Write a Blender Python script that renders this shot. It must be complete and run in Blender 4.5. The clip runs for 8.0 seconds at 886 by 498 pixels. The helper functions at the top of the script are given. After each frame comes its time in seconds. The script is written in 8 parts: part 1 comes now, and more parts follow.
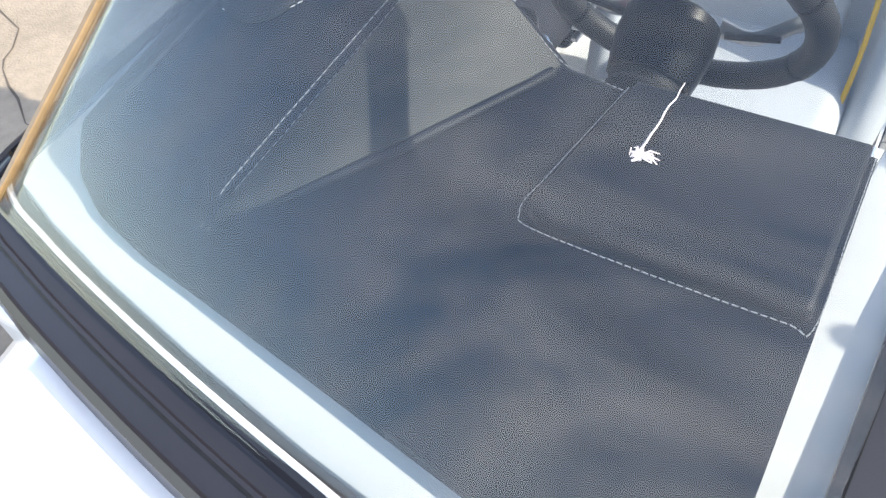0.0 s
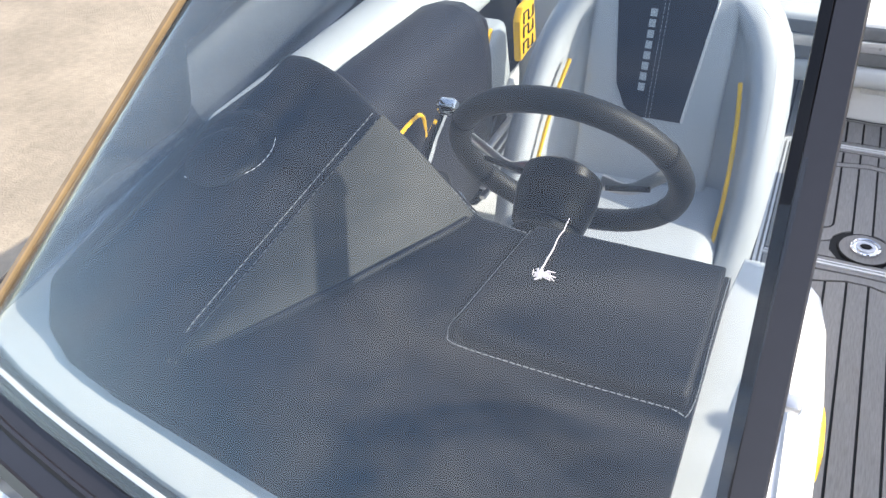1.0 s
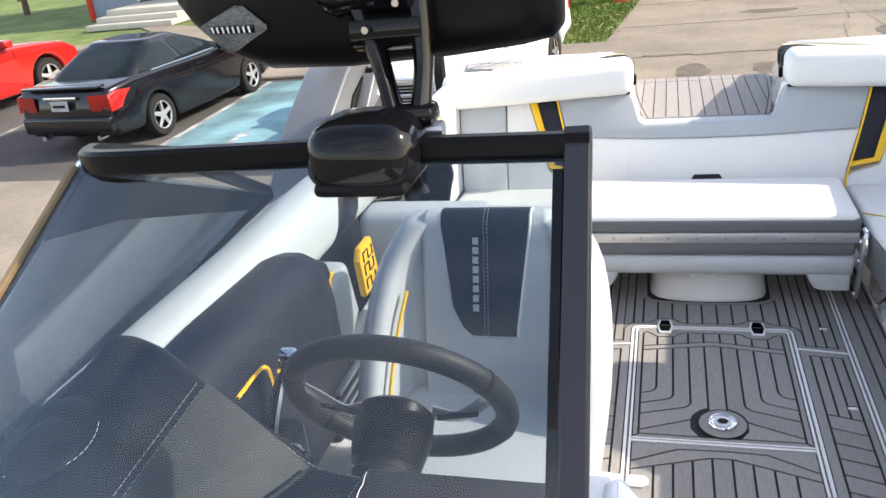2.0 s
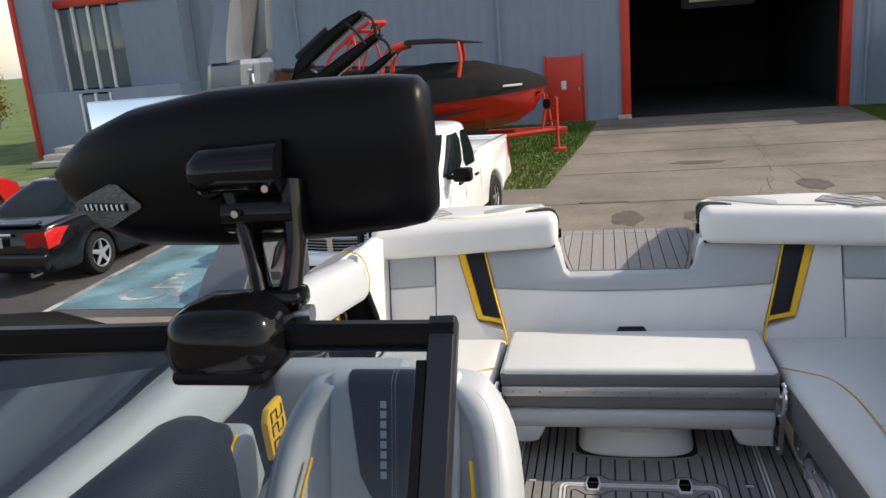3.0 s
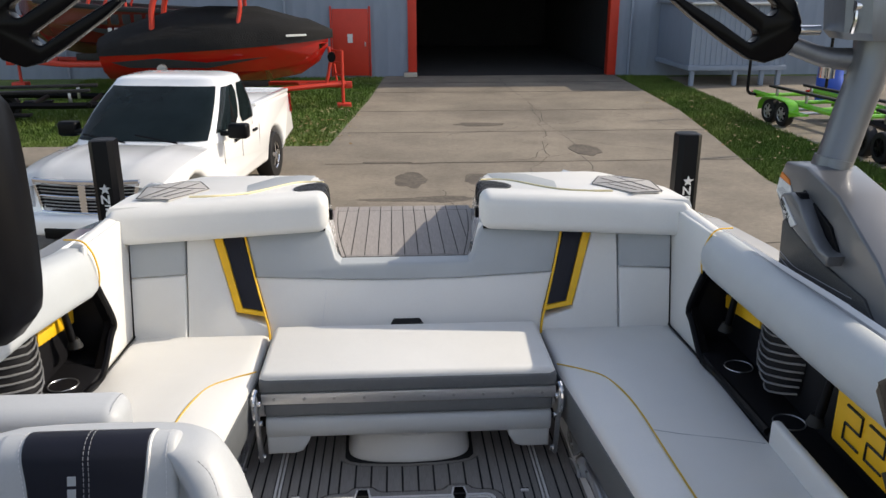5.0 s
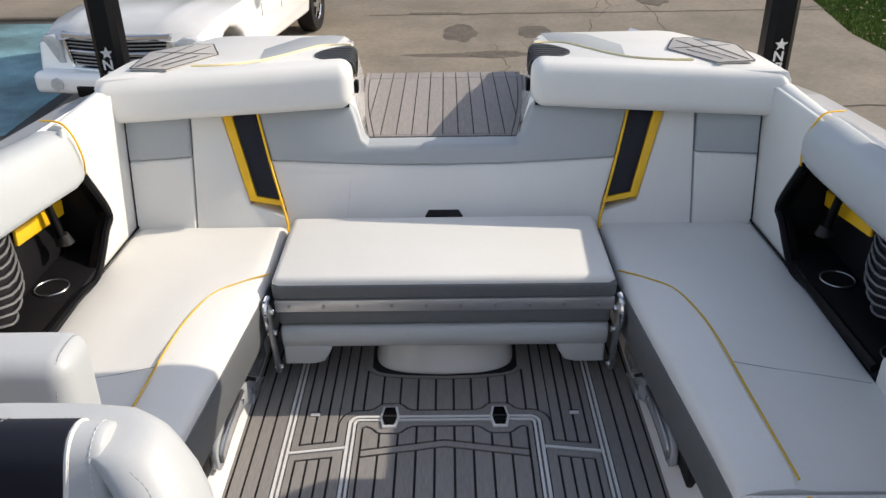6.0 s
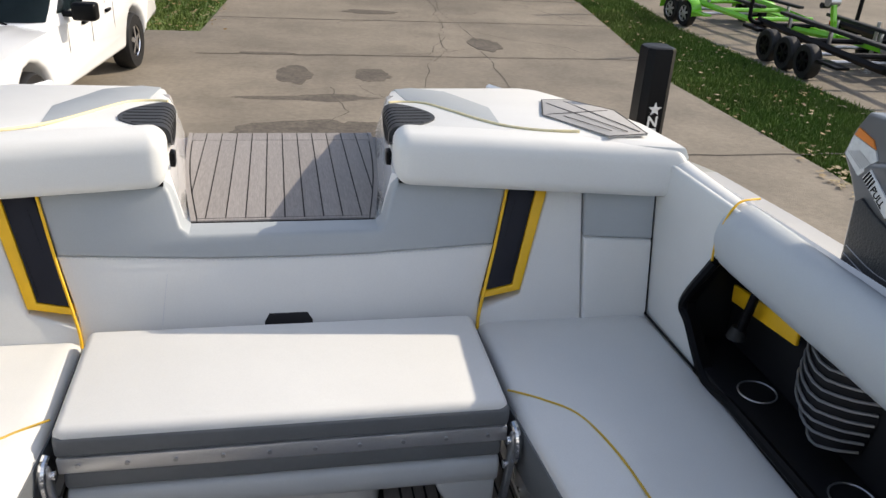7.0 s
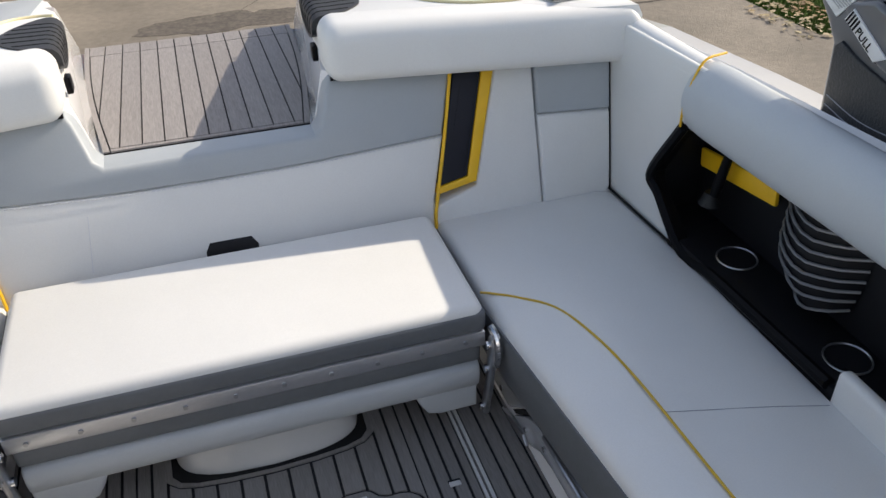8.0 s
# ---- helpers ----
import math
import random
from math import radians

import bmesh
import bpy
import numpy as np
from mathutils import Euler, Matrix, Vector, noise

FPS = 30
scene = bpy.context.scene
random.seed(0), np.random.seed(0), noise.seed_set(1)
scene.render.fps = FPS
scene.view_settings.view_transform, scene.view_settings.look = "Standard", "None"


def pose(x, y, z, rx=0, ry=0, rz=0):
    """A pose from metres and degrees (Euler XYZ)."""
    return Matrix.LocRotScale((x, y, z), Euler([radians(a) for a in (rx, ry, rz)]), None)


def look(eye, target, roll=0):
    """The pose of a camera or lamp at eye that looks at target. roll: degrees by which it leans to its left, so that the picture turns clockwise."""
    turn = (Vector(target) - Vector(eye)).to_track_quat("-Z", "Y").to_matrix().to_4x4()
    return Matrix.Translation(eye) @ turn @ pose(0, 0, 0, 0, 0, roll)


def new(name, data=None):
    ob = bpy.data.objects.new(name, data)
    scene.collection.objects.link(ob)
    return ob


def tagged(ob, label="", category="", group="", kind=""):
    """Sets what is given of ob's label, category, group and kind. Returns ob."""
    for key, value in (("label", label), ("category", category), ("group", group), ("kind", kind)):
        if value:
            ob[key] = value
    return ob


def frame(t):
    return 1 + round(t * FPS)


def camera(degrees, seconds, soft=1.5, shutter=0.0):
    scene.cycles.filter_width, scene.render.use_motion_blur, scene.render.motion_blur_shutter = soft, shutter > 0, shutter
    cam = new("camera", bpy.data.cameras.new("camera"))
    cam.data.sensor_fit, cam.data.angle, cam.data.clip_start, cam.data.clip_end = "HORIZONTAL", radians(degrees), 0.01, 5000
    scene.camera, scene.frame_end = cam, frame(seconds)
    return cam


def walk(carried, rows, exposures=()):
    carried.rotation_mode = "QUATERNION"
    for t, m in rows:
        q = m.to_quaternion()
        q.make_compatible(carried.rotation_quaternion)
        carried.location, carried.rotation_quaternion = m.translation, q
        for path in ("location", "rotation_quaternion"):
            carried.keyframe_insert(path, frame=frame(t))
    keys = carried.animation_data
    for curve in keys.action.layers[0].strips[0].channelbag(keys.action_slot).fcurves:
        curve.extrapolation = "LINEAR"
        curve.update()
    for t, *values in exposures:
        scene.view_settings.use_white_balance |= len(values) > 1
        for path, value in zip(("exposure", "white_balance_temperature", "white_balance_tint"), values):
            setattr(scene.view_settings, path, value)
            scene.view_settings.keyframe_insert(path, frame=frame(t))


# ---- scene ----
cam = camera(57.4, 8.0)
PATH = [
    (0, (-0.298, -3.126, 1.402), (-1.085, -2.07, -0.103), -7.8),
    (0.5, (-0.27, -3.214, 1.449), (-0.984, -1.901, 0.121), -4.0),
    (1, (-0.252, -3.238, 1.473), (-0.969, -1.836, 0.24), -3.8),
    (1.5, (-0.209, -3.247, 1.495), (-0.923, -1.729, 0.406), -6.8),
    (1.8, (-0.171, -3.245, 1.521), (-0.79, -1.567, 0.626), -7.6),
    (2, (-0.149, -3.231, 1.528), (-0.684, -1.48, 0.725), -6.8),
    (2.2, (-0.13, -3.219, 1.534), (-0.641, -1.437, 0.784), -6.7),
    (3.3, (-0.033, -3.156, 1.565), (-0.296, -1.229, 1.1), -2.7),
    (3.5, (-0.007, -3.134, 1.562), (-0.159, -1.207, 1.051), -1.7),
    (3.7, (-0.012, -3.108, 1.585), (-0.146, -1.186, 1.055), -2.5),
    (4, (0.021, -3.064, 1.578), (-0.146, -1.127, 1.105), -2.0),
    (4.2, (0.032, -3.029, 1.579), (-0.05, -1.087, 1.108), -1.4),
    (5.3, (-0.045, -2.714, 1.583), (0.072, -0.843, 0.885), 0.1),
    (5.5, (-0.02, -2.641, 1.548), (0.045, -0.787, 0.801), 1.1),
    (5.8, (0.022, -2.468, 1.545), (0.017, -0.688, 0.632), -0.9),
    (6, (0.02, -2.38, 1.532), (0.003, -0.624, 0.576), -0.9),
    (6.5, (0.037, -2.201, 1.53), (0.101, -0.438, 0.587), 3.1),
    (7, (-0.005, -1.863, 1.474), (0.38, -0.103, 0.606), 3.7),
    (7.2, (-0.030, -1.765, 1.500), (0.323, -0.028, 0.571), 0.4),
    (7.5, (-0.01, -1.722, 1.467), (0.409, -0.046, 0.46), 0.5),
    (8, (0.0, -1.69, 1.444), (0.495, -0.114, 0.317), -1.2),
]
EXPOSE = [(t, e, 7100, 11) for t, e in ((0.0, 1.95), (0.5, 1.92), (1.0, 1.82), (1.5, 1.72), (1.8, 1.58), (2.0, 1.45), (2.2, 1.15), (3.3, 0.37), (4.2, 0.45), (5.3, 0.38), (6.5, 0.45), (8.0, 0.53))]
walk(cam, [(t, look(eye, target, roll)) for t, eye, target, roll in PATH], EXPOSE)

# ---- light ----
SUN_EL, SUN_AZ = 33.3, 76.0   # degrees; azimuth clockwise from +y
world = bpy.data.worlds.new("sky")
scene.world = world
world.use_nodes = True
wn = world.node_tree.nodes
wl = world.node_tree.links
wn.clear()
sky = wn.new("ShaderNodeTexSky")
sky.sky_type = "NISHITA"
sky.sun_disc = False
sky.sun_elevation = radians(SUN_EL)
sky.sun_rotation = radians(SUN_AZ)
wbg = wn.new("ShaderNodeBackground")
wbg.inputs["Strength"].default_value = 0.15
wco = wn.new("ShaderNodeTexCoord")
wmap = wn.new("ShaderNodeMapping")
wmap.inputs["Scale"].default_value = (0.9, 6.5, 3.0)
wmap.inputs["Rotation"].default_value = (0.0, 0.3, 0.6)
wnoise = wn.new("ShaderNodeTexNoise")
wnoise.inputs["Scale"].default_value = 1.6
wnoise.inputs["Detail"].default_value = 9.0
wnoise.inputs["Distortion"].default_value = 0.5
wnoise.inputs["Roughness"].default_value = 0.6
wramp = wn.new("ShaderNodeValToRGB")
wramp.color_ramp.elements[0].position = 0.34
wramp.color_ramp.elements[0].color = (0, 0, 0, 1)
wramp.color_ramp.elements[1].position = 0.74
wramp.color_ramp.elements[1].color = (0.75, 0.75, 0.75, 1)
wmix = wn.new("ShaderNodeMix")
wmix.data_type = "RGBA"
wmix.inputs["B"].default_value = (7.6, 7.6, 8.2, 1)
wout = wn.new("ShaderNodeOutputWorld")
wl.new(wco.outputs["Generated"], wmap.inputs["Vector"])
wl.new(wmap.outputs["Vector"], wnoise.inputs["Vector"])
wl.new(wnoise.outputs["Fac"], wramp.inputs["Fac"])
wsep = wn.new("ShaderNodeSeparateXYZ")
wfade = wn.new("ShaderNodeMapRange")
wfade.interpolation_type = "SMOOTHSTEP"
wfade.inputs["From Min"].default_value = 0.60
wfade.inputs["From Max"].default_value = 0.92
wfade.inputs["To Min"].default_value = 1.0
wfade.inputs["To Max"].default_value = 0.15
wmul = wn.new("ShaderNodeMath")
wmul.operation = "MULTIPLY"
wl.new(wco.outputs["Generated"], wsep.inputs["Vector"])
wl.new(wsep.outputs["Z"], wfade.inputs["Value"])
wl.new(wramp.outputs["Color"], wmul.inputs[0])
wl.new(wfade.outputs["Result"], wmul.inputs[1])
# the cloud thins out towards the west
wwest = wn.new("ShaderNodeMapRange")
wwest.interpolation_type = "SMOOTHSTEP"
wwest.inputs["From Min"].default_value = -0.85
wwest.inputs["From Max"].default_value = -0.15
wwest.inputs["To Min"].default_value = 0.25
wwest.inputs["To Max"].default_value = 1.0
wthin = wn.new("ShaderNodeMath")
wthin.operation = "MULTIPLY"
wl.new(wsep.outputs["X"], wwest.inputs["Value"])
wl.new(wmul.outputs["Value"], wthin.inputs[0])
wl.new(wwest.outputs["Result"], wthin.inputs[1])
wl.new(wthin.outputs["Value"], wmix.inputs["Factor"])
wl.new(sky.outputs["Color"], wmix.inputs["A"])
wl.new(wmix.outputs["Result"], wbg.inputs["Color"])
wl.new(wbg.outputs["Background"], wout.inputs["Surface"])

sun = new("sun", bpy.data.lights.new("sun", "SUN"))
sun.data.energy = 3.2
sun.data.angle = radians(0.53)
sun.data.color = (1.0, 0.93, 0.82)
_a, _e = radians(SUN_AZ), radians(SUN_EL)
sun.matrix_world = look((math.sin(_a) * math.cos(_e) * 30, math.cos(_a) * math.cos(_e) * 30, math.sin(_e) * 30), (0, 0, 0))


# ---- materials ----
def material(name, color, rough=0.5, metal=0.0, vary=0.12, scale=6.0, bump=0.0, bump_scale=200.0, coat=0.0, second=None,
             stretch=(1, 1, 1), island=0.0, spec=0.5, fine=0.0, fine_scale=80.0, crease=0.0):
    """A principled material: colour that wanders at one scale, grain at another, relief from a third."""
    m = bpy.data.materials.new(name)
    m.use_nodes = True
    n, l = m.node_tree.nodes, m.node_tree.links
    b = n["Principled BSDF"]
    b.inputs["Roughness"].default_value = rough
    b.inputs["Metallic"].default_value = metal
    b.inputs["Coat Weight"].default_value = coat
    b.inputs["Coat Roughness"].default_value = 0.05
    b.inputs["Specular IOR Level"].default_value = spec
    co = n.new("ShaderNodeTexCoord")
    mp = n.new("ShaderNodeMapping")
    mp.inputs["Scale"].default_value = stretch
    l.new(co.outputs["Object"], mp.inputs["Vector"])
    no = n.new("ShaderNodeTexNoise")
    no.inputs["Scale"].default_value = scale
    no.inputs["Detail"].default_value = 6.0
    no.inputs["Roughness"].default_value = 0.6
    l.new(mp.outputs["Vector"], no.inputs["Vector"])
    mr = n.new("ShaderNodeMapRange")
    mr.inputs["From Min"].default_value = 0.25
    mr.inputs["From Max"].default_value = 0.75
    mr.inputs["To Min"].default_value = 1.0 - vary
    mr.inputs["To Max"].default_value = 1.0 + vary
    l.new(no.outputs["Fac"], mr.inputs["Value"])
    last = mr.outputs["Result"]
    if fine:
        nf = n.new("ShaderNodeTexNoise")
        nf.inputs["Scale"].default_value = fine_scale
        nf.inputs["Detail"].default_value = 3.0
        l.new(mp.outputs["Vector"], nf.inputs["Vector"])
        mf = n.new("ShaderNodeMapRange")
        mf.inputs["From Min"].default_value = 0.3
        mf.inputs["From Max"].default_value = 0.7
        mf.inputs["To Min"].default_value = 1.0 - fine
        mf.inputs["To Max"].default_value = 1.0 + fine
        l.new(nf.outputs["Fac"], mf.inputs["Value"])
        mu = n.new("ShaderNodeMath")
        mu.operation = "MULTIPLY"
        l.new(last, mu.inputs[0])
        l.new(mf.outputs["Result"], mu.inputs[1])
        last = mu.outputs[0]
    if island:
        oi = n.new("ShaderNodeObjectInfo")
        mi = n.new("ShaderNodeMapRange")
        mi.inputs["To Min"].default_value = 1.0 - island
        mi.inputs["To Max"].default_value = 1.0 + island
        l.new(oi.outputs["Random"], mi.inputs["Value"])
        mu2 = n.new("ShaderNodeMath")
        mu2.operation = "MULTIPLY"
        l.new(last, mu2.inputs[0])
        l.new(mi.outputs["Result"], mu2.inputs[1])
        last = mu2.outputs[0]
    sc = n.new("ShaderNodeVectorMath")
    sc.operation = "SCALE"
    if second:
        mx = n.new("ShaderNodeMix")
        mx.data_type = "RGBA"
        mx.inputs["A"].default_value = (*color, 1)
        mx.inputs["B"].default_value = (*second, 1)
        n2 = n.new("ShaderNodeTexNoise")
        n2.inputs["Scale"].default_value = scale * 0.37
        n2.inputs["Detail"].default_value = 5.0
        l.new(mp.outputs["Vector"], n2.inputs["Vector"])
        r2 = n.new("ShaderNodeMapRange")
        r2.inputs["From Min"].default_value = 0.4
        r2.inputs["From Max"].default_value = 0.65
        l.new(n2.outputs["Fac"], r2.inputs["Value"])
        l.new(r2.outputs["Result"], mx.inputs["Factor"])
        l.new(mx.outputs["Result"], sc.inputs[0])
    else:
        sc.inputs[0].default_value = color
    l.new(last, sc.inputs["Scale"])
    l.new(sc.outputs["Vector"], b.inputs["Base Color"])
    if bump:
        nb = n.new("ShaderNodeTexNoise")
        nb.inputs["Scale"].default_value = bump_scale
        nb.inputs["Detail"].default_value = 3.0
        l.new(mp.outputs["Vector"], nb.inputs["Vector"])
        bp = n.new("ShaderNodeBump")
        bp.inputs["Strength"].default_value = bump
        bp.inputs["Distance"].default_value = 1.0 / bump_scale
        l.new(nb.outputs["Fac"], bp.inputs["Height"])
        if crease:
            nc = n.new("ShaderNodeTexNoise")
            nc.inputs["Scale"].default_value = 7.0
            nc.inputs["Detail"].default_value = 4.0
            nc.inputs["Distortion"].default_value = 0.8
            l.new(mp.outputs["Vector"], nc.inputs["Vector"])
            bc = n.new("ShaderNodeBump")
            bc.inputs["Strength"].default_value = crease
            bc.inputs["Distance"].default_value = 0.03
            l.new(nc.outputs["Fac"], bc.inputs["Height"])
            l.new(bc.outputs["Normal"], bp.inputs["Normal"])
        l.new(bp.outputs["Normal"], b.inputs["Normal"])
    return m


def glass_material(name, tint, gloss=0.06):
    """Thin clear glass: tinted, with a mirror share that grows towards a grazing view."""
    m = bpy.data.materials.new(name)
    m.use_nodes = True
    n, l = m.node_tree.nodes, m.node_tree.links
    n.clear()
    out = n.new("ShaderNodeOutputMaterial")
    tr = n.new("ShaderNodeBsdfTransparent")
    tr.inputs["Color"].default_value = (*tint, 1)
    gl = n.new("ShaderNodeBsdfGlossy")
    gl.inputs["Roughness"].default_value = 0.0
    lw = n.new("ShaderNodeLayerWeight")
    pw = n.new("ShaderNodeMath")
    pw.operation = "POWER"
    lw.inputs["Blend"].default_value = 0.5
    l.new(lw.outputs["Facing"], pw.inputs[0])
    pw.inputs[1].default_value = 4.5
    mr = n.new("ShaderNodeMapRange")
    mr.inputs["To Min"].default_value = gloss
    mr.inputs["To Max"].default_value = 1.0
    l.new(pw.outputs[0], mr.inputs["Value"])
    mx = n.new("ShaderNodeMixShader")
    l.new(mr.outputs["Result"], mx.inputs["Fac"])
    l.new(tr.outputs["BSDF"], mx.inputs[1])
    l.new(gl.outputs["BSDF"], mx.inputs[2])
    l.new(mx.outputs["Shader"], out.inputs["Surface"])
    return m


M = {}
M["white_vinyl"] = material("white_vinyl", (0.72, 0.72, 0.70), 0.45, vary=0.03, scale=4, bump=0.12, bump_scale=650, fine=0.02, fine_scale=300, crease=0.05)
M["grey_vinyl"] = material("grey_vinyl", (0.38, 0.41, 0.43), 0.45, vary=0.04, scale=5, bump=0.12, bump_scale=650, fine=0.02, fine_scale=300, crease=0.05)
M["pale_grey_vinyl"] = material("pale_grey_vinyl", (0.47, 0.50, 0.52), 0.45, vary=0.03, scale=5, bump=0.12, bump_scale=650, fine=0.02, fine_scale=300, crease=0.05)
M["chair_vinyl"] = material("chair_vinyl", (0.46, 0.48, 0.50), 0.45, vary=0.03, scale=5, bump=0.12, bump_scale=650, fine=0.02, fine_scale=300, crease=0.05)
M["dark_grey_vinyl"] = material("dark_grey_vinyl", (0.13, 0.14, 0.15), 0.5, vary=0.06, scale=8, bump=0.15, bump_scale=600, fine=0.04)
M["navy_vinyl"] = material("navy_vinyl", (0.010, 0.011, 0.019), 0.5, spec=0.3, vary=0.08, scale=9, bump=0.02, bump_scale=420, fine=0.03)
M["dash_leather"] = material("dash_leather", (0.009, 0.010, 0.015), 0.55, vary=0.1, scale=7, spec=0.22, bump=0.0, fine=0.02)
M["dash_grey"] = material("dash_grey", (0.016, 0.0172, 0.0185), 0.55, vary=0.07, scale=7, spec=0.3, bump=0.0, fine=0.02)
M["yellow_vinyl"] = material("yellow_vinyl", (0.88, 0.50, 0.015), 0.45, vary=0.06, scale=20, bump=0.1, bump_scale=500)
M["bench_piping"] = material("bench_piping", (0.60, 0.38, 0.035), 0.5, vary=0.08, scale=30, bump=0.1, bump_scale=500)
M["slat_steel"] = material("slat_steel", (0.26, 0.265, 0.275), 0.32, metal=0.5, vary=0.1, scale=20)
M["thread"] = material("thread", (0.62, 0.63, 0.65), 0.7, vary=0.1, scale=60)
M["cream_thread"] = material("cream_thread", (0.74, 0.64, 0.38), 0.6, vary=0.1, scale=40)
M["dark_thread"] = material("dark_thread", (0.30, 0.31, 0.33), 0.7, vary=0.1, scale=60)
M["teak_foam"] = material("teak_foam", (0.255, 0.243, 0.235), 0.75, vary=0.10, scale=9, stretch=(14, 1.2, 1), fine=0.14, fine_scale=26, bump=0.25, bump_scale=300, island=0.06)
M["pale_foam"] = material("pale_foam", (0.27, 0.25, 0.24), 0.75, vary=0.10, scale=9, stretch=(14, 1.2, 1), fine=0.14, fine_scale=26, bump=0.25, bump_scale=300, island=0.06)
M["foot_foam"] = material("foot_foam", (0.40, 0.39, 0.38), 0.75, vary=0.06, scale=12, fine=0.06, bump=0.15, bump_scale=300)
M["insert_vinyl"] = material("insert_vinyl", (0.030, 0.032, 0.036), 0.5, vary=0.08, scale=9, fine=0.04, spec=0.3)
M["groove"] = material("groove", (0.010, 0.010, 0.011), 0.8, vary=0.2, scale=20)
M["pale_line"] = material("pale_line", (0.70, 0.70, 0.70), 0.5, vary=0.06, scale=25)
M["gelcoat"] = material("gelcoat", (0.80, 0.80, 0.80), 0.18, vary=0.02, scale=3, coat=0.6, fine=0.01)
# white gelcoat with dimmer light put into its colour
M["gelcoat_dimmed"] = material("gelcoat_dimmed", (0.60, 0.605, 0.60), 0.25, vary=0.03, scale=3, coat=0.4, fine=0.01)
M["gelcoat_grey"] = material("gelcoat_grey", (0.42, 0.44, 0.47), 0.2, vary=0.03, scale=3, coat=0.6)
M["tower_grey"] = material("tower_grey", (0.15, 0.155, 0.165), 0.32, metal=0.4, vary=0.05, scale=5, coat=0.4)
M["tower_graphic"] = material("tower_graphic", (0.032, 0.033, 0.036), 0.5, vary=0.15, scale=14, bump=0.4, bump_scale=180, fine=0.1)
M["gloss_black"] = material("gloss_black", (0.004, 0.004, 0.005), 0.10, vary=0.1, scale=6, spec=0.22, coat=0.08)
M["satin_black"] = material("satin_black", (0.004, 0.004, 0.005), 0.35, spec=0.12, vary=0.12, scale=9, bump=0.0, fine=0.03)
M["cowl_black"] = material("cowl_black", (0.014, 0.014, 0.019), 0.32, spec=0.5, vary=0.12, scale=9, fine=0.05)
M["rubber"] = material("rubber", (0.010, 0.010, 0.011), 0.55, spec=0.35, vary=0.15, scale=12, bump=0.08, bump_scale=400)
M["pocket_black"] = material("pocket_black", (0.008, 0.008, 0.010), 0.5, vary=0.15, scale=9, spec=0.25)
M["aluminium"] = material("aluminium", (0.62, 0.63, 0.65), 0.35, metal=0.85, vary=0.05, scale=10, stretch=(1, 8, 8), fine=0.04)
M["badge_grey"] = material("badge_grey", (0.22, 0.225, 0.23), 0.45, vary=0.7, scale=260, stretch=(0.6, 1, 1.5))
M["chrome"] = material("chrome", (0.75, 0.76, 0.78), 0.1, metal=1.0, vary=0.03, scale=10)
M["steel_dull"] = material("steel_dull", (0.45, 0.46, 0.48), 0.3, metal=0.9, vary=0.08, scale=20, fine=0.06)
M["concrete"] = material("concrete", (0.232, 0.199, 0.157), 0.9, vary=0.25, scale=0.9, second=(0.18, 0.155, 0.124), bump=0.5, bump_scale=60, fine=0.10, fine_scale=14)
M["crack"] = material("crack", (0.07, 0.06, 0.05), 0.95, vary=0.3, scale=8)
M["stain"] = material("stain", (0.105, 0.088, 0.07), 0.8, vary=0.35, scale=5, fine=0.2, fine_scale=20)
M["asphalt"] = material("asphalt", (0.055, 0.053, 0.052), 0.9, vary=0.25, scale=1.1, second=(0.09, 0.085, 0.08), bump=0.6, bump_scale=70, fine=0.2, fine_scale=40)
M["blue_paint"] = material("blue_paint", (0.17, 0.33, 0.38), 0.75, vary=0.25, scale=2.6, second=(0.075, 0.14, 0.16), bump=0.4, bump_scale=70, fine=0.12, fine_scale=30)
M["white_paint"] = material("white_paint", (0.65, 0.66, 0.66), 0.75, vary=0.15, scale=8, fine=0.1)
M["soil"] = material("soil", (0.085, 0.135, 0.03), 0.95, vary=0.35, scale=1.4, second=(0.14, 0.18, 0.05), bump=0.8, bump_scale=40, fine=0.3, fine_scale=30)
M["grass"] = material("grass", (0.070, 0.128, 0.022), 0.8, vary=0.28, scale=0.8, second=(0.115, 0.155, 0.035), fine=0.2, fine_scale=9, spec=0.2)
M["leaf_litter"] = material("leaf_litter", (0.36, 0.29, 0.17), 0.85, vary=0.35, scale=3, second=(0.25, 0.14, 0.05))
M["wall_paint"] = material("wall_paint", (0.215, 0.26, 0.33), 0.65, vary=0.06, scale=0.8, stretch=(1, 1, 0.3), fine=0.04, fine_scale=6)
M["red_paint"] = material("red_paint", (0.55, 0.035, 0.015), 0.5, vary=0.08, scale=3, fine=0.04)
M["red_gel"] = material("red_gel", (0.42, 0.012, 0.008), 0.15, vary=0.06, scale=2, coat=0.8)
M["dark_red_gel"] = material("dark_red_gel", (0.10, 0.008, 0.008), 0.2, vary=0.2, scale=2, coat=0.7)
M["tower_polish"] = material("tower_polish", (0.19, 0.21, 0.24), 0.32, metal=0.55, vary=0.08, scale=6, stretch=(1, 1, 0.2), fine=0.05)
# near-black colour stands in for the shade inside the hall
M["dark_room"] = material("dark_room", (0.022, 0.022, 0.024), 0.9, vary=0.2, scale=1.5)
M["cover_cloth"] = material("cover_cloth", (0.022, 0.022, 0.024), 0.85, vary=0.2, scale=3, bump=0.5, bump_scale=40, fine=0.1)
M["car_white"] = material("car_white", (0.86, 0.87, 0.88), 0.22, vary=0.02, scale=2, coat=0.8)
M["car_black"] = material("car_black", (0.005, 0.005, 0.007), 0.15, vary=0.05, scale=2, spec=0.3, coat=0.35)
